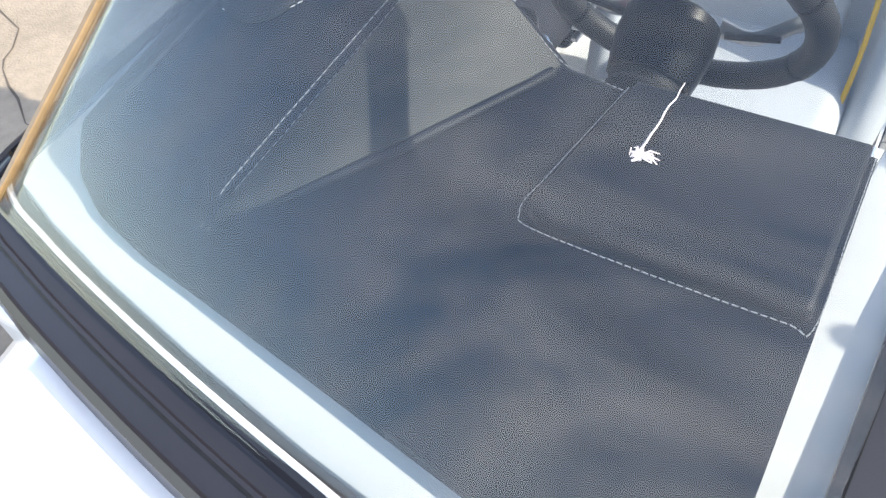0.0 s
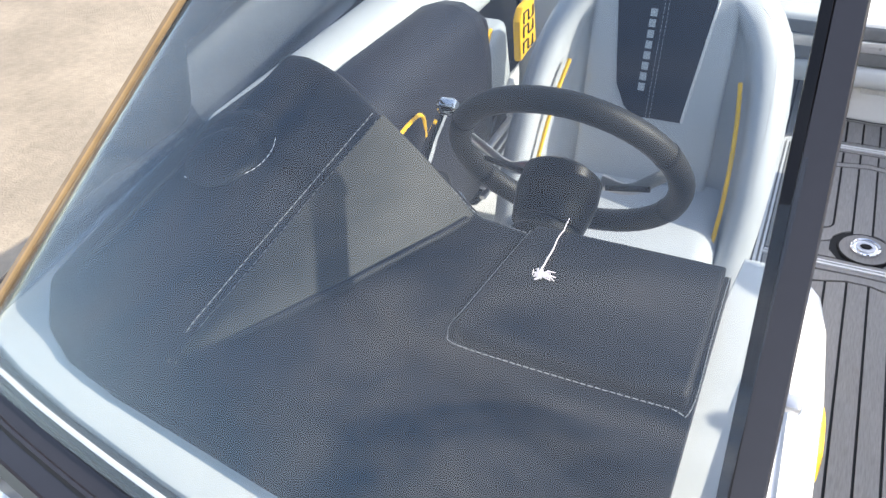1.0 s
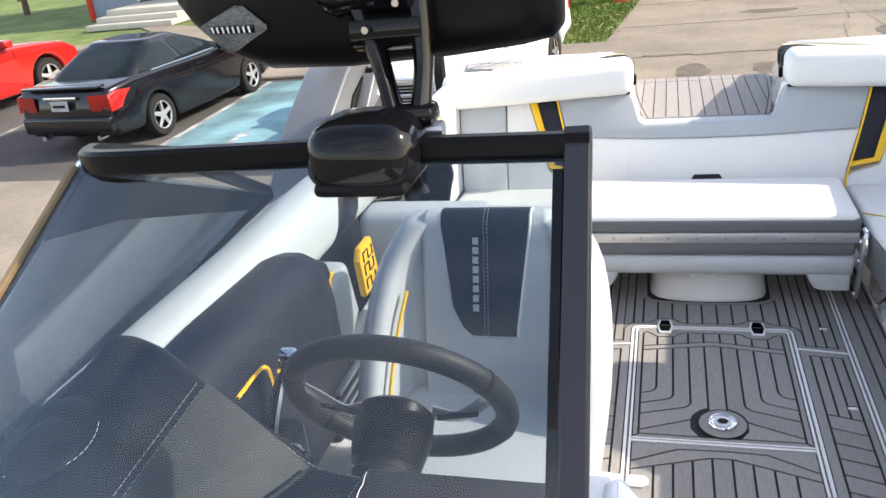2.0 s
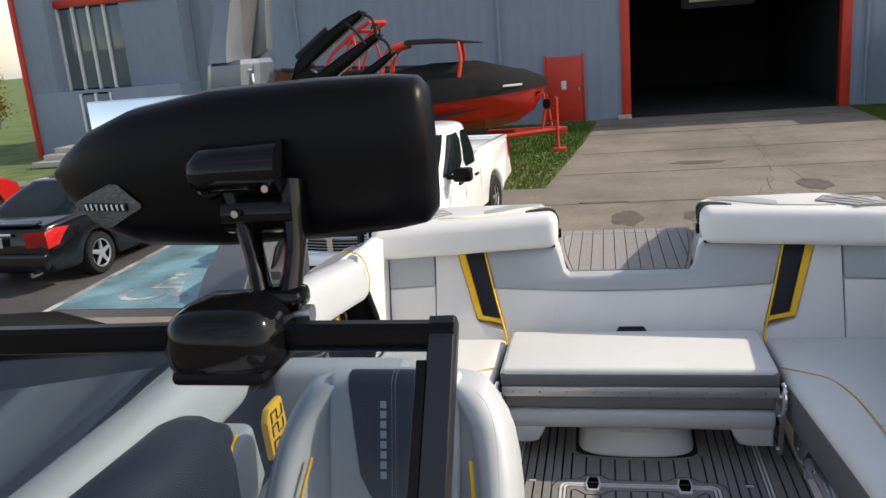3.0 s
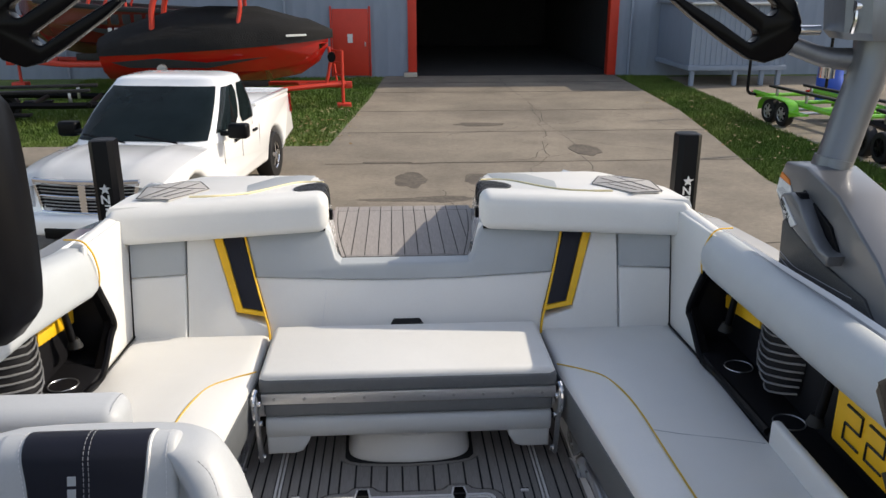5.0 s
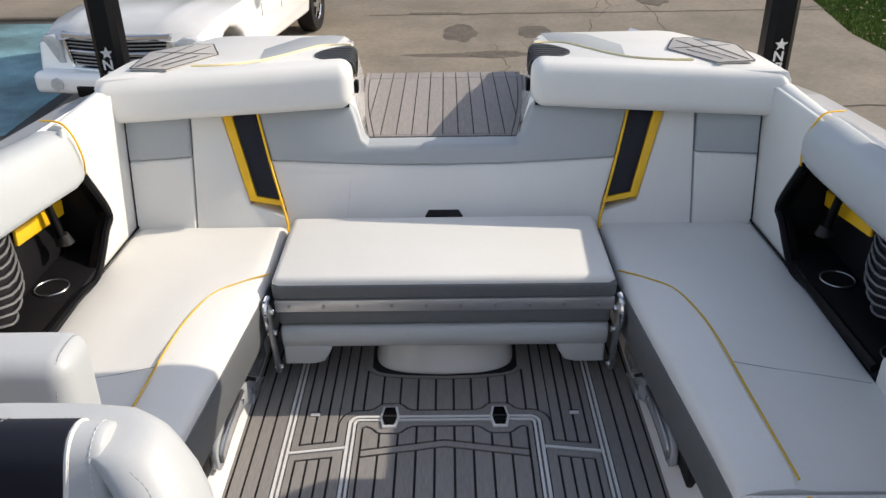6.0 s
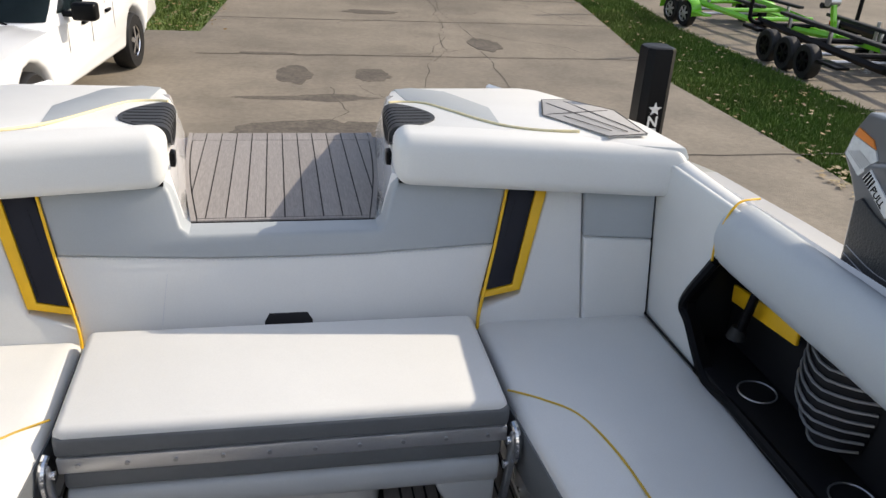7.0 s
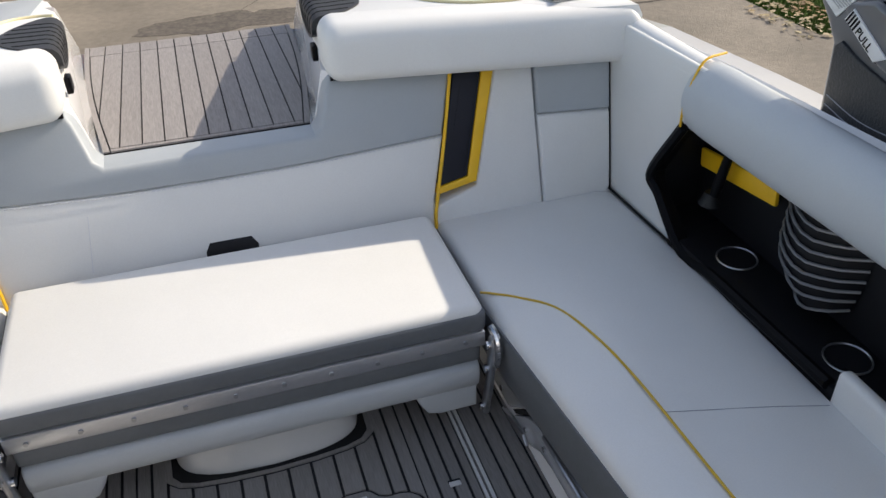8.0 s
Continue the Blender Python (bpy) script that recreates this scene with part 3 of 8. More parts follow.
    part("trim", box((-18.6, 22.8, 3.72), (-14.02, 22.898, 3.95), 0.02), "red_paint", of, "red painted fascia")
    for k in range(4):
        x = -18.6 + 0.6 * k
        part("window", box((x + 0.04, 23.0, 0.95), (x + 0.56, 23.05, 3.65), 0.01), "house_glass", of)
        part("mullion", box((x - 0.04, 22.9, 0.91), (x + 0.04, 23.06, 3.7), 0.01), "white_paint", of)
    gd = thing("glass_door", "tall glass door in a white frame at the office", "door", (-17.2, 22.3, G))
    part("pane", box((-17.75, 22.3, G + 0.52), (-16.7, 22.34, 0.75), 0.01), "house_glass", gd)
    for x in (-17.84, -17.27, -16.7):
        part("stile", box((x, 22.25, G + 0.51), (x + 0.08, 22.38, 0.79), 0.01), "white_paint", gd)
    stp = thing("entrance_steps", "pale stone entrance steps by the office", "steps", (-16.6, 20.5, G))
    for k in range(3):
        part("step", box((-17.9 + 0.15 * k, 19.3 + 0.4 * k, G + 0.17 * k), (-14.8, 22.2, G + 0.17 * (k + 1)), 0.015), "stone_step", stp)


ground_sheet()
warehouse()
lawn_r = [(5.8, 4.5), (5.76, 6.5), (5.7, 9), (6.25, 12.5), (6.75, 16), (7.0, 20), (7.2, 23.5), (8.6, 23.2), (8.3, 17), (7.85, 13.5), (7.9, 8.5), (8.1, 4.4)]
grass_blades("lawn_grass", lawn_r, 26000, 11, "short green grass on the strip beside the driveway")
lawn_l = [(-0.4, 23.5), (-0.72, 18.5), (-1.3, 12.2), (-4.3, 12.15), (-9.5, 12.2), (-9.5, 23.5)]
grass_blades("lawn_grass", lawn_l, 26000, 12, "short green grass below the covered boats")
leaf_scatter("fallen_leaves", [(5.6, 4.3), (7.9, 9.0)], 170, 21, "pale fallen leaves scattered on the grass")
leaf_scatter("fallen_leaves", [(5.5, 4.3), (6.6, 5.4)], 220, 22, "brown fallen leaves gathered at the grass edge")
leaf_scatter("fallen_leaves", [(-2.2, 12.0), (-0.8, 17.5)], 160, 23, "pale fallen leaves scattered on the grass")
leaf_scatter("fallen_leaves", [(6.0, 9.0), (8.0, 19.0)], 160, 24, "pale fallen leaves scattered on the grass")


# ---- hull ----
def hull():
    h = thing("boat_hull", "white wakeboard boat hull and deck on its trailer", "boat", (0, -2, G), kind="structure")
    for s in (-1, 1):
        # cap of the gunwale, with a raised inner lip
        rings = []
        for y, xi, xo, z in ((1.6, 0.9, 0.96, 0.55), (1.2, 0.98, 1.08, 0.60), (0.75, 1.04, 1.16, 0.66), (0.4, 1.06, 1.21, 0.69), (0.1, 1.075, 1.24, 0.725), (-0.3, 1.09, 1.26, 0.745), (-0.9, 1.11, 1.285, 0.765), (-1.6, 1.10, 1.26, 0.79),
                             (-2.3, 1.03, 1.20, 0.80), (-2.7, 0.98, 1.15, 0.765), (-2.95, 0.88, 1.07, 0.69), (-3.6, 0.68, 0.95, 0.68), (-4.4, 0.4, 0.7, 0.70), (-4.9, 0.05, 0.2, 0.72)):
            rings.append([(s * xi, y, z - 0.1), (s * xi, y, z + 0.02), (s * (xi + 0.012), y, z + 0.03), (s * (xi + 0.03), y, z + 0.02), (s * (xi + 0.05), y, z), (s * (xo - 0.04), y, z - 0.003), (s * (xo - 0.01), y, z - 0.02),
                          (s * xo, y, z - 0.06), (s * xo, y, z - 0.16), (s * (xo - 0.04), y, z - 0.18)])
        part("gunwale", loft(bmesh.new(), rings), "gelcoat", h, angle=50)
        rings = []
        for y, xo, z in ((1.6, 0.95, 0.38), (1.0, 1.08, 0.46), (0.4, 1.2, 0.52), (-0.3, 1.25, 0.58), (-1.6, 1.25, 0.62), (-2.3, 1.19, 0.63), (-2.95, 1.05, 0.62), (-3.6, 0.94, 0.61), (-4.4, 0.69, 0.62), (-4.9, 0.19, 0.62)):
            k = min(1.0, max(0.2, (y + 5.2) / 2.5))
            rings.append([(s * xo, y, z), (s * xo, y, z - 0.45), (s * xo * 0.93, y, z - 0.75), (s * 0.5 * k * xo, y, G + 0.62), (0, y, G + 0.5), (0, y, G + 0.56), (s * 0.45 * k * xo, y, G + 0.7), (s * (xo - 0.05), y, z - 0.45), (s * (xo - 0.05), y, z)])
        part("hull_side", loft(bmesh.new(), rings), "gelcoat", h, angle=50)
        # inner liner, from the floor to below the coaming
        bm = bmesh.new()
        prism(bm, [(s * 0.56, -0.02), (s * 0.62, -0.02), (s * 0.70, 0.17), (s * 0.70, 0.23), (s * 0.66, 0.23)], -2.25, -0.02, "y")
        part("liner", bm, "gelcoat", h)
    part("transom", box((-0.95, 1.32, -0.6), (0.95, 1.4, 0.30), 0.02), "gelcoat", h)
    # bow deck in front of the windshield
    for s in (-1, 1):
        bm = bmesh.new()
        prism(bm, [(s * 0.22, -3.00), (s * 0.62, -3.0), (s * 0.88, -2.97), (s * 0.97, -2.93), (s * 0.88, -3.5), (s * 0.75, -4.0), (s * 0.42, -4.1), (s * 0.24, -3.4)], 0.62, 0.738, "z", 0.02, 2)
        part("bow_deck", bm, "gelcoat", h)
    part("bulkhead", box((-1.05, -2.96, -0.04), (-0.20, -2.90, 0.74), 0.01), "gelcoat", h)
    part("bulkhead", box((0.24, -2.96, -0.04), (1.05, -2.90, 0.74), 0.01), "gelcoat", h)
    part("bow_floor", box((-0.7, -4.5, -0.02), (0.7, -2.97, 0.0), 0.004), "gelcoat", h)


hull()


# ---- cockpit floor ----
def floor_pad():
    f = thing("floor", "grey brown foam deck floor with dark grooves and pale inlay lines", "floor", (0, -1.2, 0), kind="structure")
    part("base", box((-0.64, -2.9, -0.05), (0.64, -0.02, -0.004), 0), "groove", f)
    share = {}

    def slat(poly, z=0.0, mat="teak_foam", name="slat"):
        cx, cy = sum(p[0] for p in poly) / len(poly), sum(p[1] for p in poly) / len(poly)
        key = (mat, tuple((round(p[0] - cx, 4), round(p[1] - cy, 4)) for p in poly))
        if key not in share:
            bm = bmesh.new()
            prism(bm, [(p[0] - cx, p[1] - cy) for p in poly], -0.006, 0.0)
            share[key] = finish(name, bm, mat)
        ob = new(name, share[key])
        ob.parent = f
        ob.matrix_parent_inverse = Matrix.Translation((0, -1.2, 0)).inverted()
        ob.location = (cx, cy, z)

    def cell(poly, gap=0.0034, **k):
        """A slat that fills a cell of the pattern but for its share of the groove."""
        p = [Vector(q) for q in poly]
        n = len(p)
        turn = sum(p[q].x * p[(q + 1) % n].y - p[(q + 1) % n].x * p[q].y for q in range(n))
        if turn < 0:
            p.reverse()
        out = []
        for q in range(n):
            a, b, c = p[q - 1], p[q], p[(q + 1) % n]
            d0, d1 = (b - a).normalized(), (c - b).normalized()
            n0, n1 = Vector((-d0.y, d0.x)), Vector((-d1.y, d1.x))
            out.append(b + (n0 + n1) * (gap / max(0.3, 1 + n0.dot(n1))))
        slat([tuple(q) for q in out], **k)

    def both(poly, **k):
        """A cell and its mirror image; one piece where they meet on the middle line."""
        axis = [q for q, p in enumerate(poly) if abs(p[0]) < 1e-6]
        if len(axis) == 2:
            if axis[1] - axis[0] == 1:
                poly = poly[axis[1]:] + poly[:axis[1]]
            cell(poly + [(-x, y) for x, y in poly[-2:0:-1]], **k)
            return
        cell(poly, **k)
        cell([(-x, y) for x, y in poly], **k)

    def rect(x0, y0, x1, y1, **k):
        both([(x0, y0), (x1, y0), (x1, y1), (x0, y1)], **k)

    pale = dict(z=0.002, mat="pale_line", name="inlay", gap=0.0005)
    # rails along the sides
    for k in range(4):
        rect(0.446 + 0.0375 * k, -2.2, 0.446 + 0.0375 * (k + 1), -0.10)
    rect(0.424, -2.2, 0.432, -0.10, **pale)
    rect(0.432, -2.2, 0.437, -0.10)
    rect(0.437, -2.2, 0.446, -0.10, **pale)

    def broken(line, a, b):
        """The stretch of a broken line from a to b."""
        def at(x):
            for (x0, y0), (x1, y1) in zip(line, line[1:]):
                if x0 <= x <= x1:
                    return y0 + (y1 - y0) * (x - x0) / (x1 - x0)
            return line[-1][1]
        return [(a, at(a))] + [q for q in line if a + 0.002 < q[0] < b - 0.002] + [(b, at(b))]
    # band round the aft end of the hatch, swelling past the latches
    swell = [(0.0, -0.541), (0.090, -0.541), (0.108, -0.534), (0.122, -0.517), (0.134, -0.511), (0.178, -0.511), (0.190, -0.517), (0.204, -0.534), (0.222, -0.541), (0.252, -0.541), (0.272, -0.547), (0.288, -0.560), (0.298, -0.578), (0.302, -0.600)]
    outer = [(0.0, -0.566), (0.246, -0.566), (0.258, -0.569), (0.268, -0.577), (0.274, -0.590), (0.274, -0.692), (0.424, -0.712), (0.424, -0.10), (0.400, -0.10), (0.400, -0.685), (0.302, -0.672)]
    both(outer + swell[::-1])
    for a, b in ((0.302, 0.334), (0.334, 0.367), (0.367, 0.400)):
        both([(a, -0.672 - 0.133 * (a - 0.302)), (b, -0.672 - 0.133 * (b - 0.302)), (b, -0.10), (a, -0.10)])
    # deck slats that stop at the step box
    stop = [(0.0, -0.395), (0.1, -0.391), (0.17, -0.383), (0.21, -0.372), (0.236, -0.35)]
    mid = broken(swell, 0.0, 0.0265)
    cell([(-x, y) for x, y in mid[::-1]] + mid[1:] + [(0.0265, -0.395), (-0.0265, -0.395)])
    cuts = (0.0265, 0.079, 0.1315, 0.184, 0.236, 0.270, 0.302)
    for a, b in zip(cuts, cuts[1:]):
        both(broken(swell, a, b) + ([(b, -0.10), (a, -0.10)] if a > 0.23 else broken(stop, a, b)[::-1]))
    both([(0.0, -0.380), (0.1, -0.376), (0.17, -0.368), (0.205, -0.356), (0.222, -0.335), (0.228, -0.12), (0.246, -0.12), (0.244, -0.345), (0.214, -0.372), (0.17, -0.383), (0.1, -0.391), (0.0, -0.395)], z=0.001)
    # strip between hatch and rail
    both([(0.274, -0.692), (0.424, -0.712), (0.424, -0.722), (0.274, -0.702)], **pale)
    both([(0.274, -0.702), (0.424, -0.722), (0.424, -2.2), (0.402, -2.2), (0.402, -0.747), (0.306, -0.734), (0.306, -2.2), (0.274, -2.2)])
    for a, b in ((0.306, 0.338), (0.338, 0.370), (0.370, 0.402)):
        both([(a, -0.734 - 0.135 * (a - 0.306)), (b, -0.734 - 0.135 * (b - 0.306)), (b, -1.06 - 0.3 * (b - 0.306)), (a, -1.06 - 0.3 * (a - 0.306))])
    for k in range(16):
        y = -1.06 - 0.068 * k
        both([(0.306, y), (0.402, y - 0.029), (0.402, y - 0.097), (0.306, y - 0.068)])
    # pale double frame of the hatch, its corners rounded
    def arc(r, n=6):
        return [(0.242 + r * math.sin(q * math.pi / 2 / n), -0.598 + r * math.cos(q * math.pi / 2 / n)) for q in range(n + 1)]
    for r0, r1, kind in ((0.022, 0.032, pale), (0.017, 0.022, {}), (0.009, 0.017, pale)):
        both([(0.0, -0.598 + r1)] + arc(r1) + [(0.242 + r1, -2.2), (0.242 + r0, -2.2)] + arc(r0)[::-1] + [(0.0, -0.598 + r0)], **kind)
    rect(0.0, -1.247, 0.251, -1.238, **pale)
    rect(0.0, -1.238, 0.251, -1.233)
    rect(0.0, -1.233, 0.251, -1.226, **pale)
    # inside the hatch: a border that swells round the latches, a chevron, slats that bend outward round the ring
    dip = [(0.0, -0.611), (0.088, -0.611), (0.106, -0.619), (0.120, -0.635), (0.134, -0.641), (0.178, -0.641), (0.192, -0.635), (0.206, -0.619), (0.222, -0.611), (0.2321, -0.617)]
    both([(0.0, -0.589), (0.242, -0.589), (0.251, -0.598), (0.251, -1.226), (0.232, -1.208), (0.232, -0.617)] + dip[-2::-1])
    both([(0.0, -1.226), (0.251, -1.226), (0.232, -1.208), (0.0, -1.208)])
    edges = (0.027, 0.079, 0.131, 0.183, 0.232)
    up = lambda x: -0.668 - 0.17 * x
    mid = broken(dip, 0.0, 0.027)
    cell([(-x, y) for x, y in mid[::-1]] + mid[1:] + [(0.027, up(0.027)), (0.0, up(0)), (-0.027, up(0.027))])
    for a, b in zip(edges, edges[1:]):
        both(broken(dip, a, b) + [(b, up(b)), (a, up(a))])
    both([(0.0, up(0)), (0.232, up(0.232)), (0.232, up(0.232) - 0.027), (0.0, up(0) - 0.027)])
    low = lambda x: up(x) - 0.027
    cell([(-0.027, low(0.027)), (0.0, low(0)), (0.027, low(0.027)), (0.027, -1.105), (-0.027, -1.105)])

    def curve(x, n=5):
        """A groove that runs forward and then bends out to the border."""
        y, r = -0.955 - 0.75 * (0.183 - x), 0.036
        turn = [(x + r - r * math.cos(q * 1.25 / n), y - r * math.sin(q * 1.25 / n)) for q in range(n + 1)]
        x1, y1 = turn[-1]
        return turn + [(0.232, y1 - 0.32 * (0.232 - x1))]
    both([(0.183, low(0.183)), (0.232, low(0.232))] + curve(0.183)[::-1])
    for a, b in ((0.131, 0.183), (0.079, 0.131)):
        both([(a, low(a)), (b, low(b))] + curve(b) + curve(a)[::-1])
    both([(0.027, low(0.027)), (0.079, low(0.079))] + curve(0.079) + [(0.232, -1.19), (0.079, -1.125), (0.072, -1.10), (0.050, -1.075), (0.027, -1.064)])
    both([(0.079, -1.125), (0.232, -1.19), (0.232, -1.208), (0.055, -1.208), (0.079, -1.17)])
    # front section with a chevron head
    head = lambda x: -1.302 - 0.32 * max(0.0, x - 0.03)
    both([(0.0, -1.247), (0.251, -1.247), (0.251, head(0.251) + 0.035), (0.12, -1.272), (0.0, -1.268)])
    both([(0.0, -1.268), (0.12, -1.272), (0.251, head(0.251) + 0.035), (0.251, head(0.251)), (0.03, head(0.03)), (0.0, head(0))])
    cell([(-0.027, -2.2), (0.027, -2.2), (0.027, head(0.027)), (-0.027, head(0.027))])
    cuts = (0.027, 0.080, 0.133, 0.186, 0.251)
    for a, b in zip(cuts, cuts[1:]):
        both([(a, -2.2), (b, -2.2), (b, head(b)), (a, head(a))])
    # latches
    def hexagon(x, w, m, h):
        return [(x - w, -0.575 + h), (x + w, -0.575 + h), (x + m, -0.575 + 0.006), (x + m, -0.575 - 0.010), (x + w, -0.575 - h), (x - w, -0.575 - h), (x - m, -0.575 - 0.010), (x - m, -0.575 + 0.006)]
    for x in (-0.157, 0.157):
        lt = part("latch", prism(bmesh.new(), hexagon(x, 0.020, 0.027, 0.044), -0.002, 0.006, "z", 0.002, 1), "pale_line", f, "pale framed hatch latch")
        part("latch_paddle", prism(bmesh.new(), hexagon(x, 0.014, 0.020, 0.037), 0.0062, 0.008, "z"), "gloss_black", lt)
        part("latch_bar", box((x - 0.021, -0.582, 0.0082), (x + 0.021, -0.574, 0.0105), 0.001), "dash_grey", lt)
    bm = disc(bmesh.new(), (0.01, -1.142, 0.004), 0.041, 0.012, sides=32)
    ring = part("lift_ring", bm, "chrome", f, "round chrome hatch lift ring")
    part("ring_rim", tube(bmesh.new(), [(0.01 + 0.037 * math.cos(a * 0.1963), -1.142 + 0.037 * math.sin(a * 0.1963), 0.0105) for a in range(32)], 0.0045, 8, closed=True), "chrome", ring)
    part("ring_step", disc(bmesh.new(), (0.01, -1.142, 0.0105), 0.026, 0.004, sides=28), "steel_dull", ring)
    part("lift_handle", prism(bmesh.new(), [(0.01 + 0.017 * math.cos(a * 1.047), -1.142 + 0.013 * math.sin(a * 1.047)) for a in range(6)], 0.0128, 0.015, "z", 0.001, 1), "satin_black", ring)
    part("ring_pad", disc(bmesh.new(), (0.01, -1.142, 0.0), 0.068, 0.006, sides=36), "teak_foam", f)
    tube_bm = bmesh.new()
    tube(tube_bm, [(0.01 + 0.070 * math.cos(a * 0.2618), -1.142 + 0.070 * math.sin(a * 0.2618), 0.0015) for a in range(24)], 0.0028, 6, closed=True)
    part("ring_groove", tube_bm, "groove", f)
    for x, y in ((-0.373, -0.56), (0.372, -0.56), (0.382, -1.03)):
        v = part("deck_vent", box((x - 0.013, y - 0.006, 0.0), (x + 0.013, y + 0.006, 0.004), 0.001), "pale_line", f)
        part("vent_slot", box((x - 0.014, y + 0.006, 0.0), (x + 0.014, y + 0.011, 0.0035), 0), "groove", v)
    # bright hinge plate at the front of the hatch
    hp = part("hinge_plate", prism(bmesh.new(), [(-0.30, -1.405), (-0.21, -1.405), (-0.198, -1.417), (-0.198, -1.438), (-0.212, -1.45), (-0.30, -1.45)], 0.0, 0.008, "z", 0.003, 2), "pale_line", f, "pale moulded hinge plate")
    part("hinge_knuckle", tube(bmesh.new(), [(-0.258, -1.41, 0.008), (-0.258, -1.445, 0.008)], 0.005, 8), "chrome", hp)


# ---- stern bench ----
def stern_bench():
    b = thing("stern_bench", "white and grey vinyl flip-up stern bench with aluminium hinge strip", "bench seat", (0, -0.25, 0))
    bm = box((-0.487, -0.43, 0.335), (0.487, -0.03, 0.383), 0.022, 4)
    for v in bm.verts:
        v.co.z -= 0.006 * (abs(v.co.x) / 0.487) ** 4
    part("seat_cushion", bm, "white_vinyl", b, "white vinyl seat cushion")
    part("seat_band", box((-0.486, -0.433, 0.309), (0.490, -0.06, 0.362), 0.012, 3), "dark_grey_vinyl", b, "dark grey vinyl band")
    st = part("hinge_strip", box((-0.481, -0.436, 0.272), (0.486, -0.40, 0.311), 0.003, 2), "aluminium", b, "brushed aluminium hinge strip")
    for k in range(10):
        part("rivet", disc(bmesh.new(), (-0.44 + k * 0.0978, -0.437, 0.292), 0.005, 0.006, (0, 1, 0), 10), "steel_dull", st)
    part("lower_band", box((-0.476, -0.43, 0.222), (0.480, -0.38, 0.276), 0.012, 3), "dark_grey_vinyl", b, "dark grey vinyl lower band")
    roll = [(-0.34, 0.142), (-0.39, 0.137), (-0.418, 0.141), (-0.430, 0.155), (-0.434, 0.178), (-0.432, 0.200), (-0.424, 0.215), (-0.40, 0.219), (-0.34, 0.219)]
    part("lower_roll", prism(bmesh.new(), roll, -0.474, 0.478, "x", 0.008, 2), "pale_grey_vinyl", b, "pale grey padded roll", angle=50)
    for s in (-1, 1):
        bm = bmesh.new()
        prism(bm, [(s * 0.474, 0.150), (s * 0.325, 0.150), (s * 0.338, 0.118), (s * 0.356, 0.088), (s * 0.385, 0.079), (s * 0.474, 0.079)], -0.424, -0.36, "y", 0.010, 3)
        part("end_flap", bm, "pale_grey_vinyl", b)
        # flat hinge arm with a looped grip at the top
        arm = bmesh.new()
        prism(arm, [(-0.472, 0.285), (-0.462, 0.306), (-0.446, 0.306), (-0.438, 0.29), (-0.428, 0.16), (-0.402, 0.055), (-0.420, 0.048), (-0.432, 0.055), (-0.456, 0.16)], s * 0.489, s * 0.502, "x", 0.004, 2)
        part("hinge_arm", arm, "steel_dull", b, "flat steel hinge arm")
        tube(arm := bmesh.new(), smooth_line([(s * 0.494, -0.446, 0.330), (s * 0.498, -0.468, 0.318), (s * 0.500, -0.480, 0.285), (s * 0.500, -0.474, 0.245), (s * 0.498, -0.452, 0.235)], 5), 0.0085, 8)
        part("hinge_grip", arm, "chrome", b)
        for y, z in ((-0.452, 0.285), (-0.444, 0.21), (-0.416, 0.068)):
            part("bolt", disc(bmesh.new(), (s * 0.494, y, z), 0.010, 0.026, (1, 0, 0), 12), "chrome", b)
    part("under_frame", box((-0.47, -0.38, 0.20), (0.47, -0.06, 0.31), 0.006), "satin_black", b)
    # the bench's shade on the step is put into its grey
    sb = thing("step_box", "moulded step box under the stern bench, greyed for its shade", "step", (0, -0.2, 0))
    rings = []
    for z, k, dy in ((-0.004, 1.0, 0.0), (0.004, 1.0, 0.0), (0.012, 0.985, 0.006), (0.10, 0.945, 0.030), (0.118, 0.93, 0.038), (0.126, 0.90, 0.052), (0.128, 0.80, 0.09)):
        ring = []
        for q in range(25):
            a = -math.pi / 2 + math.pi * q / 24
            c, w = math.cos(a), math.sin(a)
            ring.append((0.218 * k * math.copysign(abs(w) ** 0.42, w), -0.05 - (0.318 - dy) * abs(c) ** 0.16 if q not in (0, 24) else -0.05, z))
        rings.append(ring)
    for ring in rings:
        for q, (x, y, z) in enumerate(ring):
            if y < -0.2:
                ring[q] = (x, y + 0.030 * (abs(x) / 0.218) ** 2, z)
    part("body", loft(bmesh.new(), rings), "gelcoat_dimmed", sb, angle=50)
    part("plate", box((-0.066, -0.345, 0.086), (0.062, -0.30, 0.112), 0.004, 2), "white_paint", sb, "pale plate on the step")


# ---- back of the cockpit ----
def lean(x, z):
    """How far aft the backrest lies at a height."""
    k = 0.42 if abs(x) < 0.74 else 0.42 - 0.22 * (abs(x) - 0.74) / 0.28
    return -0.004 + (z - 0.34) * k


def back_panel(outline, thick=0.07, r=0.012, proud=0.0, seg=3):
    bm = bmesh.new()
    prism(bm, outline, 0.0, thick, "y", r, seg)
    for v in bm.verts:
        v.co.y += lean(v.co.x, v.co.z) - proud
    return bm


